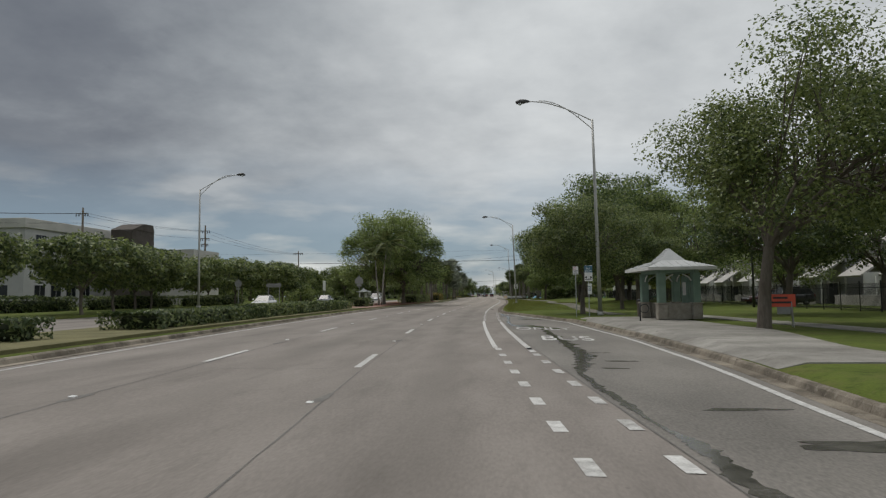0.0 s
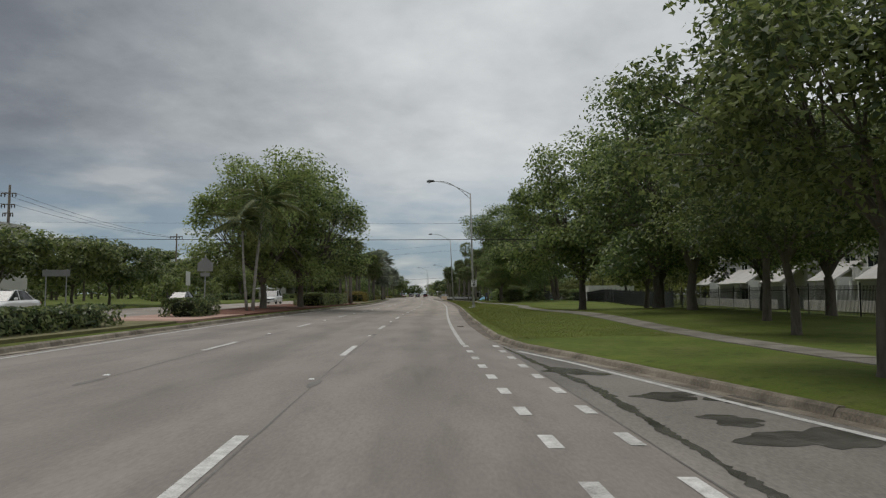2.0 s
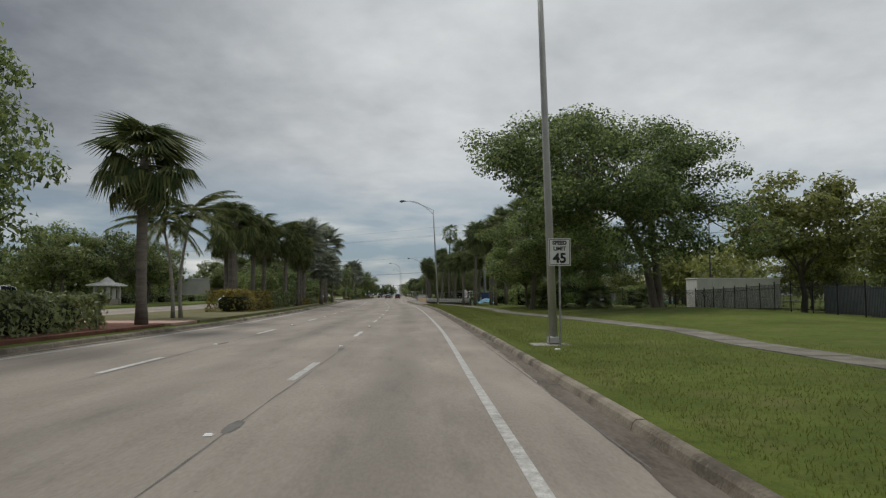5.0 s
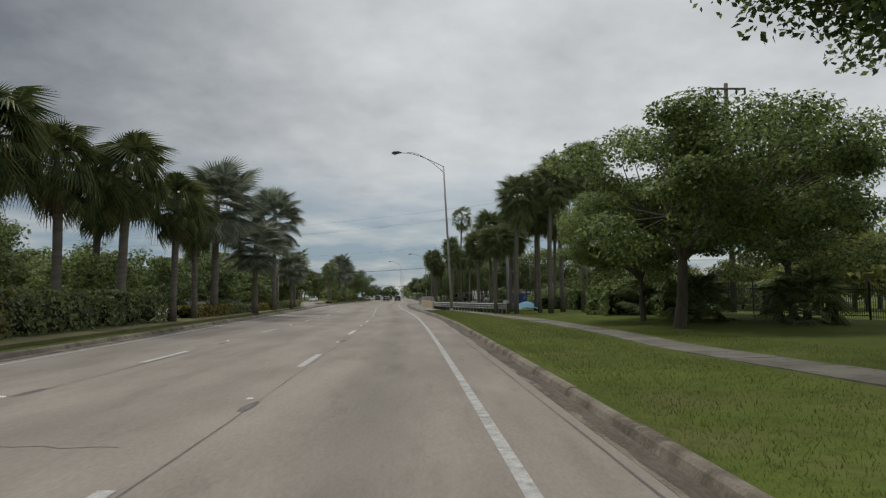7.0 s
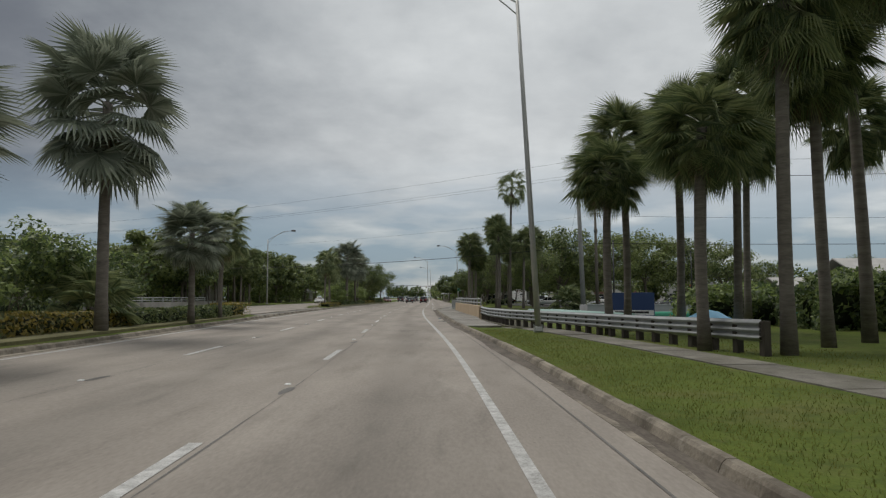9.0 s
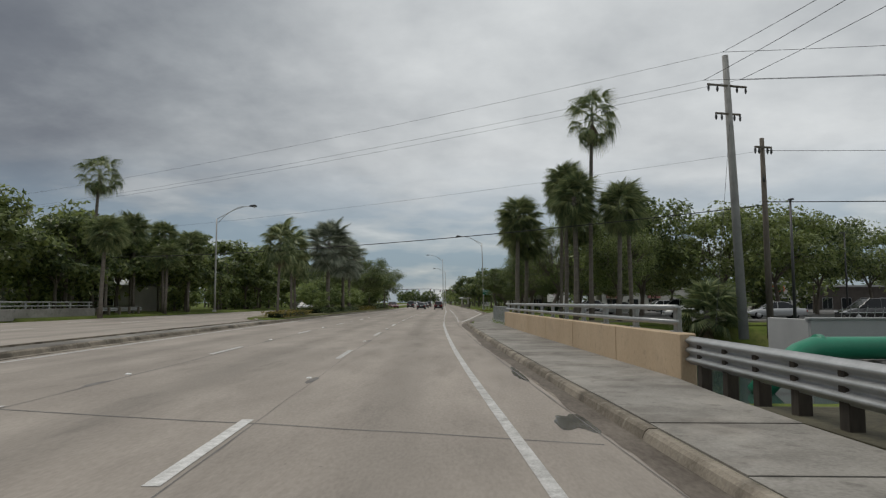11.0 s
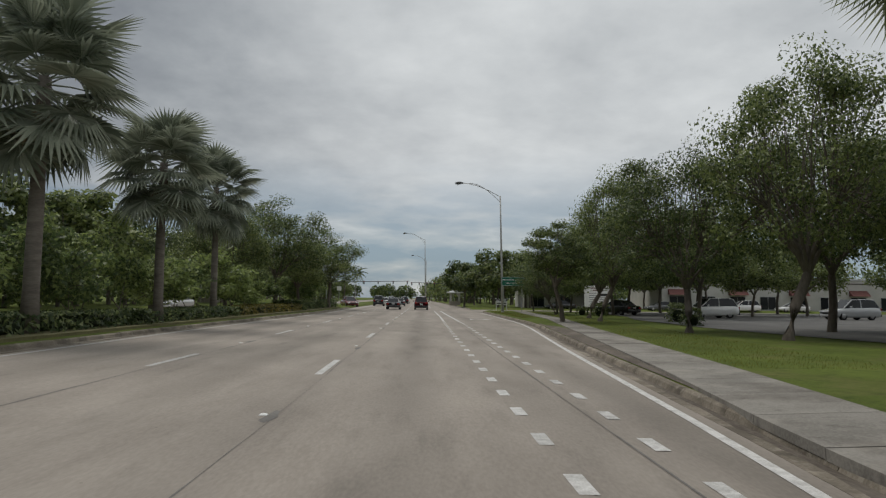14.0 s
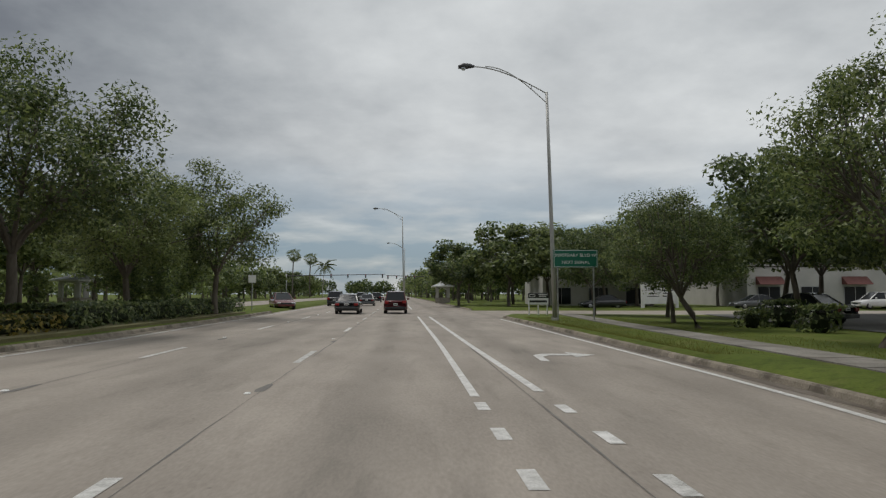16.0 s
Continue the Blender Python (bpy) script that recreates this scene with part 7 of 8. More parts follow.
for i in range(6):
    for j in range(4):
        g.f.append((i * 5 + j, (i + 1) * 5 + j, (i + 1) * 5 + j + 1, i * 5 + j + 1))
part("sheet", g, M_BLUESHEET, t, "", True)
t = thing("pipe_stack", "long pale green pipes stacked behind the guard rail", "pipe")
for k in range(3):
    part("pipe", Geo().tube([(2.2 + k * 0.7, 187 + k * 0.3, 0.42), (0.2 + k * 0.7, 199.5, 0.42)], 0.3, 14), M_PALEPIPE, t, "", True)
t = thing("litter", "crumpled white paper lying in the grass", "litter")
part("paper", Geo().box((-0.55, 103.7, 0.13), (0.15, 0.09, 0.035), 0.015, 0.5), M_SIGNWHITE, t)
t = thing("litter", "torn white plastic sheet lying in the grass", "litter")
part("sheet", Geo().box((-1.35, 248.9, 0.06), (0.7, 0.35, 0.06), 0.025, 0.4).box((-1.1, 249.1, 0.08), (0.3, 0.3, 0.08), 0.03, 0.9), M_SIGNWHITE, t)
for x, y in ((-1.55, 69.8), (-5.1, 236.5), (-5.9, 229.8), (-2.4, 66.0)):
    t = thing("dead_leaf_heap", "small heap of dead leaves in the gutter", "leaf litter")
    g = Geo()
    for k in range(14):
        g.box((x + rr.uniform(-.15, .15), y + rr.uniform(-.3, .3), road_z(4.5) + 0.03), (0.09, 0.06, 0.025), 0.008, rr.uniform(0, 3))
    part("leaf_pile", g, M_BARK, t)


# ======== buildings ========
def window_unit(parent, c, w, h, axis, name="window", frame=None):
    """A framed window standing a little proud of a wall; axis: the wall's normal, -1 or 1 along x or y."""
    ax, s = axis
    def bx(u, v, d, su, sv, sd, mt, nm, par):
        if ax == "x":
            return part(nm, Geo().box((c[0] + s * d, c[1] + u, c[2] + v), (sd, su, sv), 0.005), mt, par)
        return part(nm, Geo().box((c[0] + u, c[1] + s * d, c[2] + v), (su, sd, sv), 0.005), mt, par)
    win = bx(0, 0, 0.02, w + 0.16, h + 0.16, 0.05, frame or M_WHITE, name, parent)
    bx(0, 0, 0.05, w, h, 0.02, M_GLASS, "pane", win)
    bx(0, 0, 0.07, 0.05, h, 0.03, frame or M_WHITE, "mullion", win)
    return win


def gable_roof(x0, x1, y0, y1, z, rise, along="y", over=0.4):
    g = Geo()
    x0, x1, y0, y1 = x0 - over, x1 + over, y0 - over, y1 + over
    t_ = 0.18
    if along == "y":
        xm = (x0 + x1) / 2
        poly = [(x0, z), (xm, z + rise), (x1, z), (x1, z + t_), (xm, z + rise + t_), (x0, z + t_)]
        g.prism(poly, y0, y1, "y")
    else:
        ym = (y0 + y1) / 2
        poly = [(y0, z), (ym, z + rise), (y1, z), (y1, z + t_), (ym, z + rise + t_), (y0, z + t_)]
        g.prism(poly, x0, x1, "x")
    return g


def townhouse(x, y, w, d, h, label, material=None):
    """Two storeys, windows and a patio front looking to -x."""
    t = thing("townhouse", label, "house")
    part("wall", Geo().box((x + d / 2, y, h / 2), (d, w, h)), material or M_STUCCO, t)
    part("roof", gable_roof(x, x + d, y - w / 2, y + w / 2, h, 1.7, "y"), M_ROOFTILE, t)
    for v in (-w * 0.31, w * 0.31):
        part("lean_to_roof", Geo().prism([(x - 2.6, 2.6), (x, 4.35), (x, 4.5), (x - 2.7, 2.74)], y + v - w * 0.18, y + v + w * 0.18, "y"), M_ROOFTILE, t)
        part("side_wall", Geo().box((x - 1.2, y + v * 0.42, 1.5), (2.4, 0.16, 3.0), 0.01), M_WHITE, t)
    balcony = part("balcony", Geo().box((x - 0.55, y, 2.75), (1.1, w * 0.24, 0.14), 0.01).box((x - 1.05, y, 3.75), (0.08, w * 0.24, 0.08), 0.01), M_WHITE, t)
    for k in range(16):
        part("baluster", Geo().box((x - 1.05, y - w * 0.115 + w * 0.23 * k / 15, 3.27), (0.05, 0.07, 0.92)), M_WHITE, balcony)
    window_unit(t, (x, y, 3.85), 1.6, 1.9, ("x", -1), "balcony_door")
    for v in (-w * 0.28, w * 0.28):
        window_unit(t, (x, y + v, 4.5), 1.5, 1.1, ("x", -1))
        window_unit(t, (x, y + v, 1.15), 1.9, 2.0, ("x", -1), "patio_door")
    for v in (-w / 2 + 0.4, 0, w / 2 - 0.4):
        part("post", Geo().box((x - 2.1, y + v, 1.3), (0.14, 0.14, 2.6), 0.01), M_WHITE, t)
    part("garden_wall", Geo().box((x - 2.9, y, 0.5), (0.15, w, 1.0), 0.02), M_STUCCO, t)
    return t


for i, y in enumerate((22, 35, 48, 61, 74, 90, 104, 117.5)):
    townhouse(31.5 + (i % 2) * 1.2, y, 11.6, 9, 5.6, "white two storey townhouse with a pale tiled roof behind the fence", M_GREYSTUCCO if i % 3 == 1 else M_STUCCO)
t = thing("storage_container", "long white storage container behind the fence", "container")
part("body", Geo().box((24.6, 147.6, 1.55), (7.6, 2.5, 2.6), 0.03), M_WHITE, t)
for k in range(14):
    part("rib", Geo().box((21.2 + k * 0.52, 146.33, 1.55), (0.08, 0.05, 2.4), 0.01), M_WHITE, t)
part("roof_panel", Geo().box((24.6, 147.6, 2.9), (7.7, 2.6, 0.1), 0.02), M_WHITE, t)


def office():
    """White banded office block with a dark stair tower, far over the road."""
    t = thing("office_building", "white office block with a dark stair tower", "building")
    part("wall", Geo().box((-82, 96, 5.6), (36, 30, 11.2)), M_GREYSTUCCO, t)
    part("parapet", Geo().box((-82, 96, 11.6), (36.6, 30.6, 1.3), 0.05), M_STUCCO, t)
    part("tower", Geo().box((-58.6, 97.0, 5.9), (3.4, 6, 11.8)), M_DARKBRICK, t)
    g = Geo().prism([(94.0, 11.8), (100.0, 11.8), (99.5, 12.9), (97.0, 12.9)], -60.4, -56.8, "x")
    part("tower_top", g, M_DARKBRICK, t)
    part("annex", Geo().box((-54.0, 106, 4.6), (6, 9, 9.2)), M_STUCCO, t)
    for k in range(3):
        for j in range(6):
            window_unit(t, (-98 + j * 6.0, 81.0, 2.6 + k * 3.4), 3.6, 1.6, ("y", -1), frame=M_GREYSTUCCO)
    for k in range(3):
        for j in range(4):
            window_unit(t, (-64.0, 84 + j * 3.2, 2.6 + k * 3.4), 2.0, 1.6, ("x", 1), frame=M_GREYSTUCCO)
    part("roof_unit", Geo().box((-72, 90, 12.8), (2.0, 1.4, 1.0), 0.05), M_LAMPDARK, t)


office()


def shop(x, y, w, d, h, label, face=-1, bays=4, awn=None, wallmat=None):
    """A flat roofed shop row looking to -x: parapet, glazed bays, awnings."""
    t = thing("shop_building", label, "building")
    part("wall", Geo().box((x + d / 2, y, h / 2 - 0.3), (d, w, h)), wallmat or M_STUCCO, t)
    part("parapet", Geo().box((x + d / 2, y, h - 0.15), (d + 0.3, w + 0.3, 0.35), 0.03), M_GREYSTUCCO, t)
    part("cornice", Geo().box((x - 0.06, y, h - 0.75), (0.12, w, 0.12), 0.02), M_DARKBRICK, t)
    for k in range(bays):
        v = y - w / 2 + (k + 0.5) * w / bays
        window_unit(t, (x, v, 1.25), w / bays * 0.55, 2.0, ("x", -1), "shop_window", M_GREYSTUCCO)
        if awn and k % 2 == 0:
            part("awning", Geo().prism([(x - 1.1, 2.45), (x, 3.3), (x, 2.45)], v - w / bays * 0.32, v + w / bays * 0.32, "y"), awn, t)
    return t


def shop_front(x, y, w, d, h, label, bays=5, awn=None, wallmat=None):
    """The same looking to -y."""
    t = thing("shop_building", label, "building")
    part("wall", Geo().box((x, y + d / 2, h / 2 - 0.3), (w, d, h)), wallmat or M_STUCCO, t)
    part("parapet", Geo().box((x, y + d / 2, h - 0.15), (w + 0.3, d + 0.3, 0.35), 0.03), M_GREYSTUCCO, t)
    part("cornice", Geo().box((x, y - 0.06, h - 0.75), (w, 0.12, 0.12), 0.02), M_DARKBRICK, t)
    for k in range(bays):
        u = x - w / 2 + (k + 0.5) * w / bays
        window_unit(t, (u, y, 1.2), w / bays * 0.5, 2.0, ("y", -1), "shop_window", M_GREYSTUCCO)
        if awn and k % 2 == 0:
            part("awning", Geo().prism([(y - 1.1, 2.45), (y, 3.35), (y, 2.45)], u - w / bays * 0.3, u + w / bays * 0.3, "x"), awn, t)
    return t


shop_front(48, 352, 44, 18, 5.2, "long white shop row with maroon awnings", 9, M_TERRA)
shop_front(12.0, 362, 14, 14, 6.0, "white corner shop building with a dark doorway", 3, None, M_STUCCO)
s1 = shop_front(52, 316, 12, 10, 5.0, "white restaurant with a wide glazed front", 3, None, M_STUCCO)
part("emblem", Geo().tube([(49.6 + 0.75 * math.cos(k * math.pi / 6), 315.85, 3.9 + 0.55 * math.sin(k * math.pi / 6)) for k in range(13)], 0.14, 6).tube([(51.2 + 0.75 * math.cos(k * math.pi / 6), 315.85, 3.9 + 0.55 * math.sin(k * math.pi / 6)) for k in range(13)], 0.14, 6), M_ORANGE, s1, "round orange emblem")
part("roof_unit", Geo().box((53, 320, 5.4), (3.0, 2.4, 1.1), 0.05), M_GREYSTUCCO, s1)
shop_front(66, 318, 14, 10, 4.6, "dark fronted shop beside the restaurant", 4, None, M_DARKBRICK)
shop(-72, 268, 26, 16, 5.4, "low white building with blue bands behind the far palms", bays=5, wallmat=M_STUCCO)
t = thing("canal_house", "low pale house with a blue roof edge behind the far palms", "house")
part("wall", Geo().box((-56, 272, 1.7), (20, 8, 3.6)), M_STUCCO, t)
part("roof", gable_roof(-66, -46, 268, 276, 3.4, 1.5, "x"), M_METALROOF, t)
for k in range(5):
    window_unit(t, (-63.5 + k * 3.7, 268, 1.7), 1.7, 1.1, ("y", -1))
t = thing("canal_house", "low tan house with a tiled roof beyond the boatyard", "house")
part("wall", Geo().box((62, 272, 1.4), (24, 8, 3.2)), M_STUCCO, t)
part("roof", gable_roof(50, 74, 268, 276, 2.9, 1.7, "x"), M_ROOFTILE, t)
for k in range(5):
    window_unit(t, (53 + k * 4.4, 268, 1.4), 1.6, 1.2, ("y", -1))
t = thing("white_house", "white house glimpsed between the far trees", "house")
part("wall", Geo().box((51, 244, 2.1), (11, 8, 4.6)), M_STUCCO, t)
part("roof", gable_roof(45.4, 56.6, 239.8, 248.2, 4.4, 1.9, "x"), M_ROOFTILE, t)
window_unit(t, (48.5, 240.0, 2.2), 1.8, 1.4, ("y", -1))
# parking ground
g = Geo()
LOT = [(241, 9.5), (262, 7.5), (274, 4.9), (279, 4.3), (293, 4.4), (303, 6.6), (313, 7.2), (325.5, 9.5)]
LOTY = [241 + 3.25 * k for k in range(27)]
for k, y in enumerate(LOTY):
    x0 = lin(y, LOT)
    for m in range(13):
        x = x0 + (95 - x0) * (m / 12) ** 1.6
        g.v.append((x, min(y, 325.3), (ground_z(x, y) if x - cx(y) - kerb_off(y) < 40 else min(0.0, ground_z(x, y))) + 0.035))
        if k and m:
            a = k * 13 + m
            g.f.append((a - 14, a - 13, a, a - 1))
setting("parking_lot", g, M_ASPHALT, "dark asphalt parking lot behind the lawn", "parking lot")
g = Geo().add([(8.4, 347, -0.1), (100, 347, -0.4), (100, 352, -0.4), (8.4, 352, -0.1)], [(0, 1, 2, 3)])
setting("parking_apron", g, M_CONC, "pale concrete apron along the shops", "pavement")


# ======== traffic signals ========
def signal_span(x0, x1, y, z):
    t = thing("traffic_signal", "dark mast arm with traffic signals over the far junction", "traffic signal")
    part("mast", Geo().tube([(x0, y, 0), (x0, y, z + 0.6)], [0.2, 0.16], 10), M_GALV, t, "", True)
    part("arm", Geo().tube([(x0, y, z), (x1, y, z + 0.5)], [0.14, 0.07], 8), M_LAMPDARK, t, "", True)
    for k in (0.45, 0.62, 0.8, 0.97):
        u = x0 + (x1 - x0) * k
        hd = part("signal_head", Geo().box((u, y - 0.12, z - 0.05), (0.36, 0.25, 1.05), 0.03), M_LAMPDARK, t)
        for j, mt in enumerate((M_SIGNRED, M_LAMPDARK, M_SIGNGREEN)):
            part("lens", Geo().tube([(u, y - 0.25, z + 0.28 - j * 0.33), (u, y - 0.29, z + 0.28 - j * 0.33)], 0.11, 10), mt, hd)


signal_span(-48, -20, 470, 6.6)
signal_span(-5.0, -20, 476, 6.4)


# ======== vehicles ========
def car(kind, paint, label, x, y, z, yaw, name="car", group=""):
    """A car with its nose to +y: lofted body, glasshouse, wheels, lamps."""
    t = thing(name, label, "car", group, at=pose(x, y, z, 0, 0, yaw))
    suv = kind == "suv"
    Lc, Wc, Hc = (4.55, 1.83, 1.70) if suv else (4.75, 1.82, 1.45)
    hl, hw = Lc / 2, Wc / 2
    belt = 1.02 if suv else 0.90
    # lower body, stations from tail to nose: y, half width, bottom, shoulder, top
    st = [(-hl, 0.86, 0.42, 0.62, belt - 0.10), (-hl + 0.10, 0.95, 0.30, 0.66, belt - 0.01), (-hl + 0.5, 1.0, 0.24, 0.70, belt + 0.02), (-0.6, 1.0, 0.22, 0.70, belt), (0.7, 1.0, 0.22, 0.70, belt - 0.02), (hl - 0.9, 0.99, 0.24, 0.68, belt - 0.08), (hl - 0.25, 0.93, 0.28, 0.60, belt - 0.22), (hl, 0.80, 0.36, 0.52, belt - 0.36)]
    g = Geo()
    for yy, w, b, sh, tp in st:
        w *= hw
        g.v += [(-w * 0.9, yy, b), (-w, yy, b + 0.12), (-w, yy, sh), (-w * 0.94, yy, tp - 0.04), (-w * 0.86, yy, tp), (w * 0.86, yy, tp), (w * 0.94, yy, tp - 0.04), (w, yy, sh), (w, yy, b + 0.12), (w * 0.9, yy, b)]
    n = 10
    for i in range(len(st) - 1):
        for k in range(n):
            j = (k + 1) % n
            g.f.append((i * n + k, i * n + j, (i + 1) * n + j, (i + 1) * n + k))
    g.f += [tuple(range(n)), tuple(range(len(st) * n - 1, (len(st) - 1) * n - 1, -1))]
    body = part("body", g, paint, t, "", True)
    # glasshouse and roof
    if suv:
        gs = [(-hl + 0.12, belt - 0.02, 0.83), (-hl + 0.50, Hc - 0.06, 0.68), (-hl + 0.9, Hc, 0.68), (0.35, Hc - 0.02, 0.68), (1.25, belt - 0.04, 0.82)]
    else:
        gs = [(-hl + 0.65, belt, 0.80), (-hl + 1.35, Hc - 0.07, 0.62), (-hl + 1.8, Hc, 0.62), (0.15, Hc - 0.03, 0.62), (1.15, belt - 0.05, 0.80)]
    g = Geo()
    for yy, zz, w in gs:
        g.v += [(-w * hw * 1.02, yy, zz), (w * hw * 1.02, yy, zz)]
    lo = []
    for yy, zz, w in gs:
        g.v += [(-0.84 * hw, yy, belt - 0.03), (0.84 * hw, yy, belt - 0.03)]
    m = len(gs)
    for i in range(m - 1):
        g.f.append((2 * i, 2 * i + 1, 2 * i + 3, 2 * i + 2))
        g.f.append((2 * i, 2 * i + 2, 2 * m + 2 * i + 2, 2 * m + 2 * i))
        g.f.append((2 * i + 1, 2 * m + 2 * i + 1, 2 * m + 2 * i + 3, 2 * i + 3))
    part("glasshouse", g, M_GLASS, t)
    r0, r1, r2 = gs[1], gs[2], gs[3]
    g = Geo()
    for yy, zz, w in (r0, r1, r2):
        g.v += [(-w * hw * 1.03, yy, zz - 0.03), (-w * hw * 0.95, yy, zz + 0.025), (w * hw * 0.95, yy, zz + 0.025), (w * hw * 1.03, yy, zz - 0.03)]
    for i in range(2):
        for k in range(3):
            g.f.append((4 * i + k, 4 * i + k + 1, 4 * i + k + 5, 4 * i + k + 4))
    part("roof", g, paint, t, "", True)
    for sx in (-1, 1):
        for a, b in ((gs[0], gs[1]), (gs[3], gs[4])):
            part("pillar", Geo().tube([(sx * a[2] * hw * 1.02, a[0], a[1]), (sx * b[2] * hw * 1.02, b[0], b[1])], 0.04, 5), paint, t)
        ym = (gs[2][0] + gs[3][0]) / 2 + 0.1
        part("pillar", Geo().tube([(sx * 0.845 * hw, ym, belt - 0.03), (sx * gs[2][2] * hw * 1.03, ym, Hc - 0.02)], 0.035, 5), paint, t)
        part("mirror", Geo().box((sx * (hw + 0.08), 0.75, belt + 0.08), (0.18, 0.12, 0.14), 0.03), paint, t)
        part("tail_lamp", Geo().box((sx * hw * 0.74, -hl - 0.005, belt - 0.2 + (0.06 if suv else 0)), (0.30, 0.08, 0.22 if suv else 0.16), 0.02), M_TAIL, t)
        part("headlamp", Geo().box((sx * hw * 0.66, hl - 0.08, belt - 0.34), (0.34, 0.16, 0.13), 0.03), M_LENS, t)
        for yy in (-hl + 0.95, hl - 0.92):
            wx = sx * (hw - 0.13)
            wheel = part("wheel", Geo().tube([(wx - 0.11, yy, 0.33), (wx - 0.1, yy, 0.33), (wx + 0.1, yy, 0.33), (wx + 0.11, yy, 0.33)], [0.29, 0.33, 0.33, 0.29], 20), M_RUBBER, t, "black tyre", True)
            part("rim", Geo().tube([(wx + sx * 0.10, yy, 0.33), (wx + sx * 0.125, yy, 0.33)], [0.21, 0.17], 14), M_RIM, wheel, "", True)
    part("rear_bumper", Geo().box((0, -hl - 0.02, 0.42), (hw * 1.7, 0.14, 0.22), 0.04), M_BLACKIRON if suv else paint, t)
    part("front_bumper", Geo().box((0, hl - 0.03, 0.36), (hw * 1.5, 0.14, 0.2), 0.05), paint, t)
    part("grille", Geo().box((0, hl + 0.0, 0.52), (0.8, 0.04, 0.12), 0.01), M_BLACKIRON, t)
    plate_ = part("number_plate", Geo().box((0, -hl - 0.02 - (0.0 if suv else 0.0), 0.72), (0.32, 0.03, 0.16), 0.006), M_SIGNWHITE, t)
    part("plate_bar", Geo().box((0, -hl - 0.038, 0.72), (0.24, 0.006, 0.06)), M_SIGNBLACK, plate_)
    return t


def paint(name, c, rough=0.25):
    m = plain(name, c, rough, 0.0, 0.5)
    p = m.node_tree.nodes["Principled BSDF"]
    p.inputs["Coat Weight"].default_value, p.inputs["Coat Roughness"].default_value = 0.6, 0.08
    return m


P_BLACK, P_RED, P_WHITE, P_SILVER, P_GREY, P_MAROON, P_BLUECAR = paint("black_car_paint", (0.02, 0.021, 0.023)), paint("dark_red_car_paint", (0.10, 0.008, 0.012)), paint("white_car_paint", (0.70, 0.70, 0.69)), paint("silver_car_paint", (0.40, 0.41, 0.42)), paint("grey_car_paint", (0.09, 0.095, 0.10)), paint("maroon_car_paint", (0.12, 0.018, 0.018)), paint("blue_car_paint", (0.02, 0.05, 0.16))
rzz = lambda o: road_z(o) + 0.005
car("suv", P_BLACK, "dark car parked behind the iron fence", 25.4, 66.5, ground_z(25.4, 66.5), 105, group="parked cars")
car("sedan", P_MAROON, "maroon saloon car parked behind the iron fence", 25.6, 72.5, ground_z(25.6, 72.5), 100, group="parked cars")
car("suv", P_RED, "dark red sports utility car driving in the near lane", cx(332) + 1.75, 332.2, rzz(1.75), 1.5)
car("sedan", P_BLACK, "black saloon car driving in the middle lane", cx(329) - 1.75, 329.6, rzz(-1.75), 1.5)
car("sedan", P_WHITE, "white saloon car on the opposite carriageway", -27.6, 71.2, 0.21, 186)
car("sedan", P_BLACK, "black saloon car on the opposite carriageway", -29.0, 99.5, 0.21, 184)
car("suv", P_WHITE, "white sports utility car on the opposite carriageway", -25.6, 121.0, 0.21, 182)
car("sedan", P_MAROON, "maroon saloon car waiting at the median break", -22.6, 339.0, 0.16, 200)
car("sedan", P_WHITE, "white saloon car on the opposite carriageway behind the palms", -30.4, 181.0, 0.21, 178)
car("sedan", P_WHITE, "white saloon car on the opposite carriageway behind the palms", -34.4, 306.4, 0.21, 178)
for i, (y, o, k, p) in enumerate(((362, -1.8, "sedan", P_GREY), (358, -5.3, "suv", P_GREY), (384, 1.7, "sedan", P_MAROON), (380, -5.3, "sedan", P_WHITE), (398, -1.8, "suv", P_BLACK), (405, 1.7, "suv", P_GREY), (412, -5.3, "suv", P_SILVER), (424, -1.8, "sedan", P_WHITE), (440, 1.7, "sedan", P_SILVER))):
    car(k, p, "car queuing towards the far signals", cx(y) + o, y, rzz(o), 2, group="queue of cars at the signals")
for x, y, yaw, k, p, lb in ((13.4, 301.6, 100, "suv", P_WHITE, "white sports utility car parked in the lot"), (7.9, 310.6, 25, "sedan", P_BLACK, "black saloon car parked behind the shrubs"), (24.5, 300.0, 100, "suv", P_SILVER, "silver car parked in the lot"), (11.8, 271.5, 60, "sedan", P_WHITE, "white saloon car parked behind the lawn"), (17.5, 268.5, 60, "suv", P_SILVER, "silver car parked in the lot"), (30.0, 346.5, 90, "sedan", P_SILVER, "silver car parked before the shops"), (36.5, 346.0, 90, "suv", P_WHITE, "white car parked before the shops"), (24, 346.5, 90, "sedan", P_GREY, "dark car parked before the shops"), (44, 346.2, 90, "sedan", P_WHITE, "white car parked before the shops"), (9.0, 349.5, 90, "sedan", P_BLACK, "black car parked by the corner shop"), (24.0, 243.0, 90, "suv", P_BLACK, "black car parked in the boatyard"), (29, 245, 90, "sedan", P_GREY, "dark car parked in the boatyard"), (20, 250, 80, "sedan", P_SILVER, "silver car parked beyond the palms"), (13.5, 252, 80, "sedan", P_WHITE, "white car parked beyond the palms"), (25.5, 24.0, 175, "sedan", P_BLUECAR, "blue car parked behind the fence"), (25.8, 17.0, 175, "suv", P_BLACK, "black car parked behind the fence"), (25.8, 42.0, 175, "sedan", P_GREY, "dark car parked behind the fence")):
    car(k, p, lb, x, y, ground_z(x, y) - (0.0 if y < 240 else -0.03 if y < 326 else 0.12), yaw, group="parked cars")


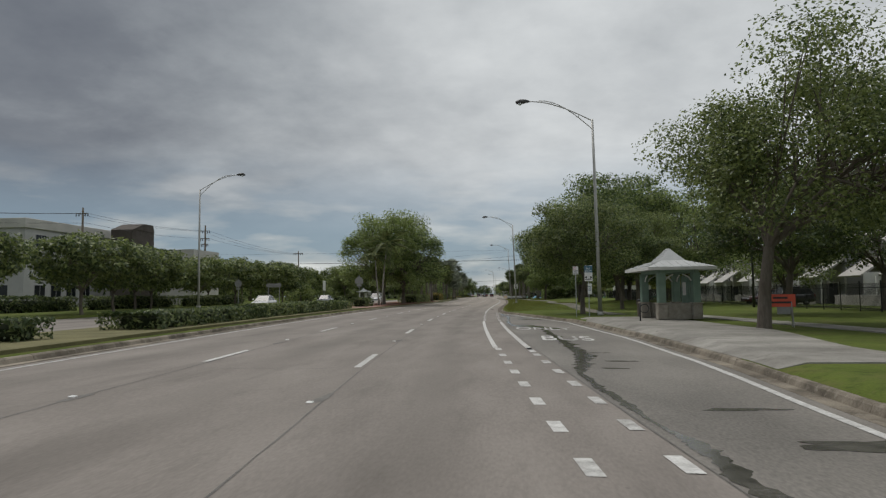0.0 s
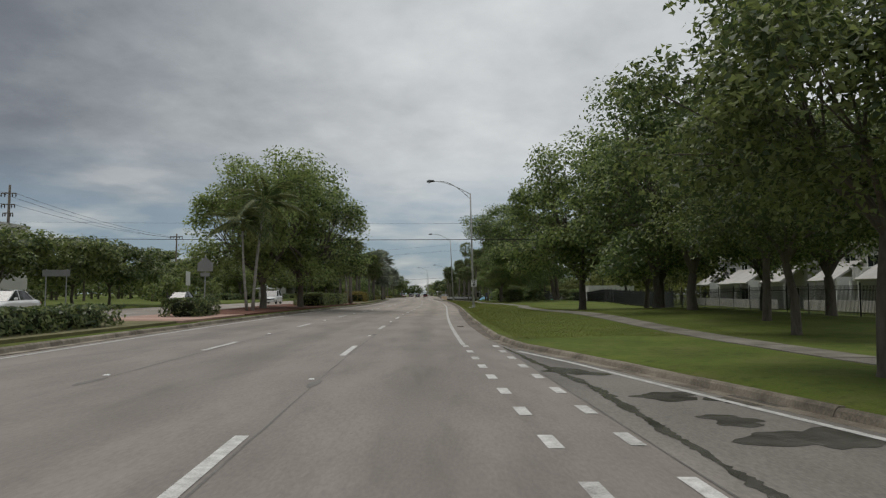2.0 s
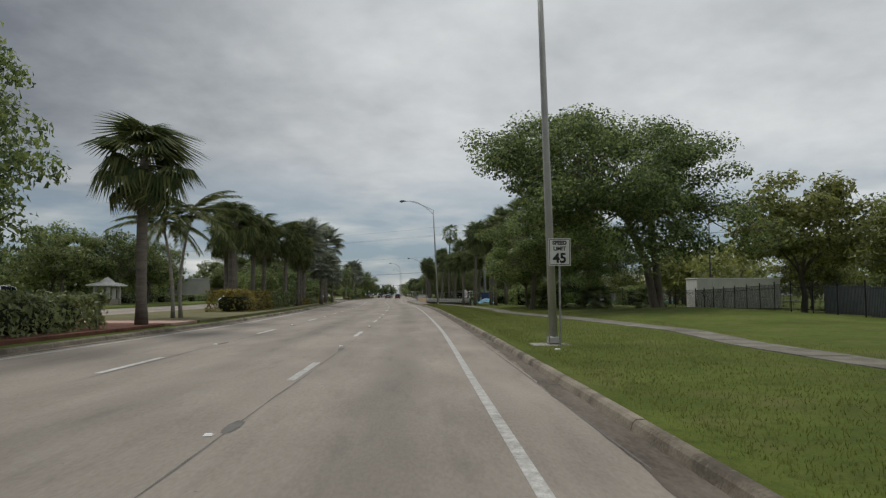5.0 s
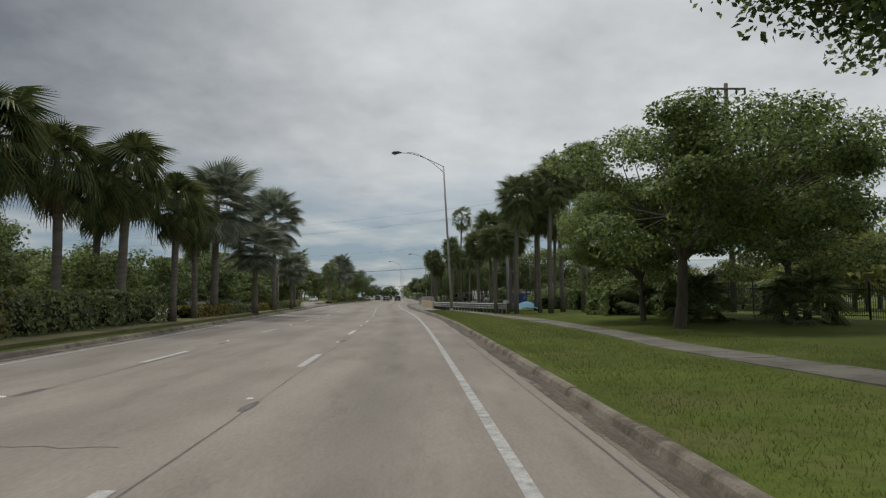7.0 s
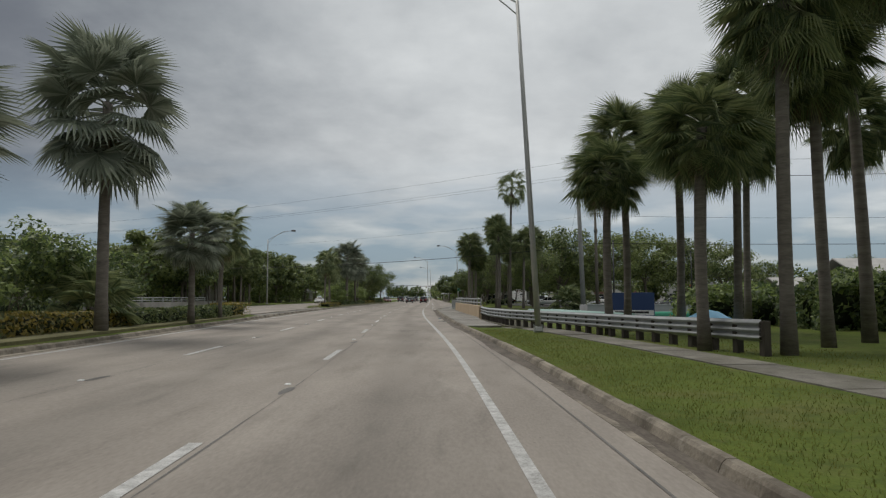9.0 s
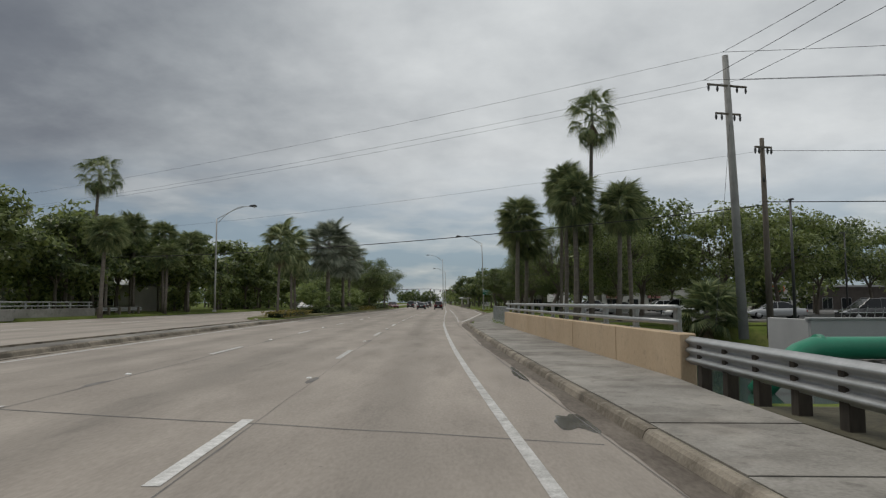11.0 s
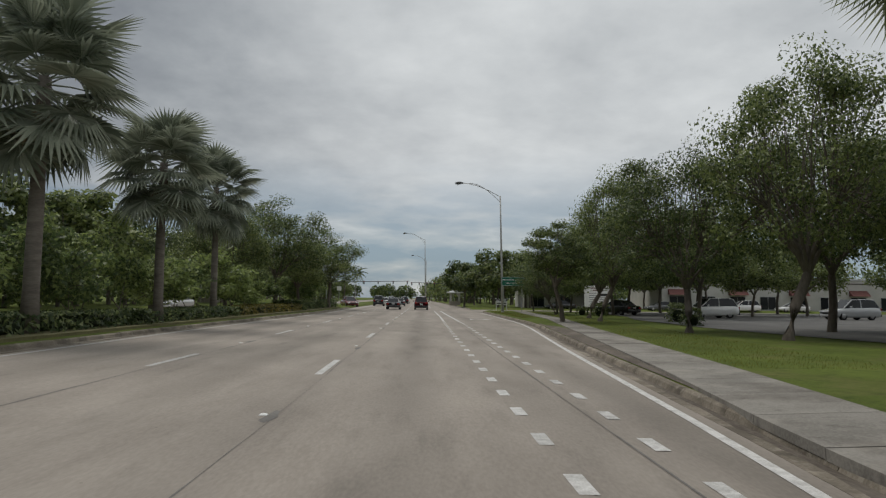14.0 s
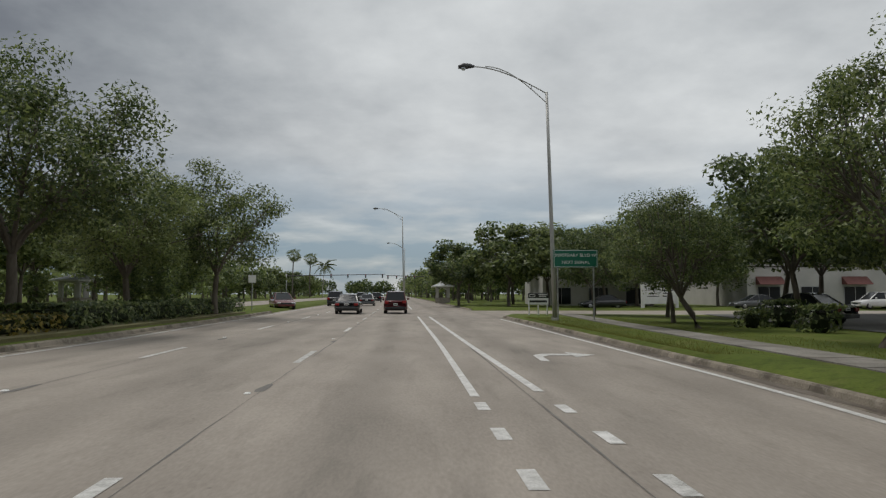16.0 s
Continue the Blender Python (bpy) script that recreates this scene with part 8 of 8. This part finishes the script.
# ======== far woods that close the view ========
def woods(name, pts, h, depth, seed, label, n=9000, leaf=0.55, material=None):
    """A ragged belt of far trees along pts: trunks and leafy masses in one joined mesh."""
    rs = np.random.RandomState(seed)
    P = []
    seg = [(np.array(a, float), np.array(b, float)) for a, b in zip(pts, pts[1:])]
    Ls = np.array([np.linalg.norm(b - a) for a, b in seg])
    g = Geo()
    k = int(Ls.sum() / 4.0)
    for i in range(k):
        s = rs.choice(len(seg), p=Ls / Ls.sum())
        a, b = seg[s]
        d = (b - a) / Ls[s]
        p = a + (b - a) * rs.uniform() + np.array([-d[1], d[0]]) * rs.uniform(-depth / 2, depth / 2)
        if 199 < p[1] < 238:
            p[1] = 198 - rs.uniform(0, 5) if p[1] < 218 else 239 + rs.uniform(0, 5)
        hh = h * rs.uniform(0.65, 1.1)
        r = hh * rs.uniform(0.34, 0.5)
        m = n // k
        u = rs.normal(size=(m, 3))
        u /= np.linalg.norm(u, axis=1)[:, None]
        u *= rs.uniform(0.6, 1.0, m)[:, None] * (1 + 0.25 * np.sin(u[:, :1] * 5 + i) * np.cos(u[:, 2:] * 6))
        P.append(np.stack([p[0] + u[:, 0] * r, p[1] + u[:, 1] * r, hh * 0.56 + u[:, 2] * hh * 0.44], 1))
        g.tube([(p[0], p[1], -0.4), (p[0], p[1], hh * 0.5)], [0.22, 0.12], 6, False)
    P = np.concatenate(P)
    N_ = np.tile(np.array([0, 0, 0.6]), (len(P), 1)) + rs.normal(size=P.shape) * 0.6
    ob = tagged(new(name), label, "trees", "", "stuff")
    part("foliage", leaf_mesh("foliage", P, N_, np.full(len(P), leaf), rs, 1.5), material or M_OAK, ob)
    part("trunk", g, M_BARK, ob)


woods("far_woods", [(44, -10), (46, 60), (46, 120)], 11, 8, 1, "belt of dark trees behind the townhouses", 9000)
woods("far_woods", [(40, 112), (34, 150), (36, 200), (52, 215)], 8.5, 10, 2, "belt of mixed trees behind the canal lots", 12000, 0.45, M_LIGHTLEAF)
woods("far_woods", [(30, 285), (80, 292), (150, 280)], 9, 10, 3, "belt of trees behind the boatyard", 9000)
woods("far_woods", [(100, 240), (180, 200)], 10, 14, 31, "belt of trees far along the canal", 6000, 0.7)
woods("far_woods", [(20, 385), (60, 380), (110, 370)], 10, 10, 4, "belt of trees behind the shops", 8000, 0.6)
woods("far_woods", [(-64, 10), (-70, 60), (-66, 72)], 7.5, 8, 5, "belt of low trees beyond the far pavement", 7000, 0.5, M_LIGHTLEAF)
woods("far_woods", [(-66, 115), (-72, 165), (-70, 215)], 8.5, 10, 6, "belt of dark trees beyond the far pavement", 10000, 0.5)
woods("far_woods", [(-120, 40), (-110, 120), (-110, 220)], 9, 12, 7, "distant belt of trees", 9000, 0.8)
woods("far_woods", [(-60, 245), (-100, 235), (-160, 225)], 9.5, 10, 8, "belt of tall trees along the far canal bank", 9000, 0.6)
woods("undergrowth", [(-43.5, 271), (-44, 290), (-47, 350)], 4.2, 3.5, 41, "dense dark shrubs along the far pavement", 7000, 0.30, M_OAK)
woods("undergrowth", [(-43, 116), (-44, 160), (-45, 202)], 4.2, 3.5, 42, "dense dark shrubs along the far pavement", 7000, 0.30, M_OAK)
woods("far_woods", [(-43, 244), (-49, 262), (-54, 284)], 11.5, 7, 19, "belt of tall trees beyond the far pavement", 9000, 0.38)
woods("far_woods", [(-58, 282), (-60, 330), (-66, 400), (-80, 520)], 9.5, 10, 9, "belt of dark trees along the far carriageway", 14000, 0.55)
woods("far_woods", [(8, 400), (-2, 470), (-8, 560), (-16, 660)], 11, 10, 10, "belt of dark trees lining the far road", 12000, 0.7)
woods("far_woods", [(-52, 420), (-60, 520), (-70, 660)], 10, 10, 11, "belt of dark trees lining the far road", 9000, 0.7)
woods("far_woods", [(-120, 800), (-40, 830), (60, 800), (160, 760)], 13, 30, 12, "distant woods at the end of the road", 9000, 1.6)
woods("far_woods", [(180, 500), (190, 300), (170, 120), (150, -60)], 11, 20, 13, "distant woods beyond the lots", 9000, 1.3)
woods("far_woods", [(-170, 600), (-180, 400), (-170, 200), (-160, 0)], 11, 20, 14, "distant woods beyond the far lots", 9000, 1.3)


# ======== grass blades along the kerb and path ========
def grass(y0, y1, reach, n, seed, hgt=0.05):
    """Blades between the kerb and reach beyond it, none on the footpath."""
    rs = np.random.RandomState(seed)
    y = rs.uniform(y0, y1, n)
    o = np.array([kerb_off(v) for v in y]) + 0.20 + reach * rs.uniform(0, 1, n) ** 1.9
    way = PATHWAY if y0 < 200 else FOOTWAY
    mid_ = np.interp(y, [k[0] for k in way], [k[1] for k in way])
    half = np.where(y < 200, 0.80, np.interp(y, [236, 245, 262], [1.3, 1.1, 0.85]))
    keep = (np.abs(o - mid_) > half) & ((y < 200) | (o > mid_) | (y > 294))
    y, o = y[keep], o[keep]
    n = len(y)
    x = np.array([cx(v) for v in y]) + o
    z = np.array([ground_z(a, b) for a, b in zip(x, y)])
    h = hgt * rs.uniform(0.5, 1.6, n)
    a = rs.uniform(0, 6.28, n)
    base = np.stack([x, y, z - 0.012], 1)
    s = np.stack([np.cos(a), np.sin(a), np.zeros(n)], 1) * 0.008
    tip = base + np.stack([rs.normal(0, 0.4, n) * h, rs.normal(0, 0.4, n) * h, h], 1)
    v = np.stack([base - s, base + s, tip], 1).reshape(-1, 3)
    me = bpy.data.meshes.new("grass")
    me.from_pydata(v.tolist(), [], np.arange(3 * n).reshape(-1, 3).tolist())
    tagged(part("grass", me, M_BLADE), "short mown grass blades beside the kerb", "grass", "", "stuff")


grass(56, 120, 8.5, 95000, 1)
grass(120, 186, 7.5, 90000, 2)
grass(258, 318, 5.5, 52000, 3)
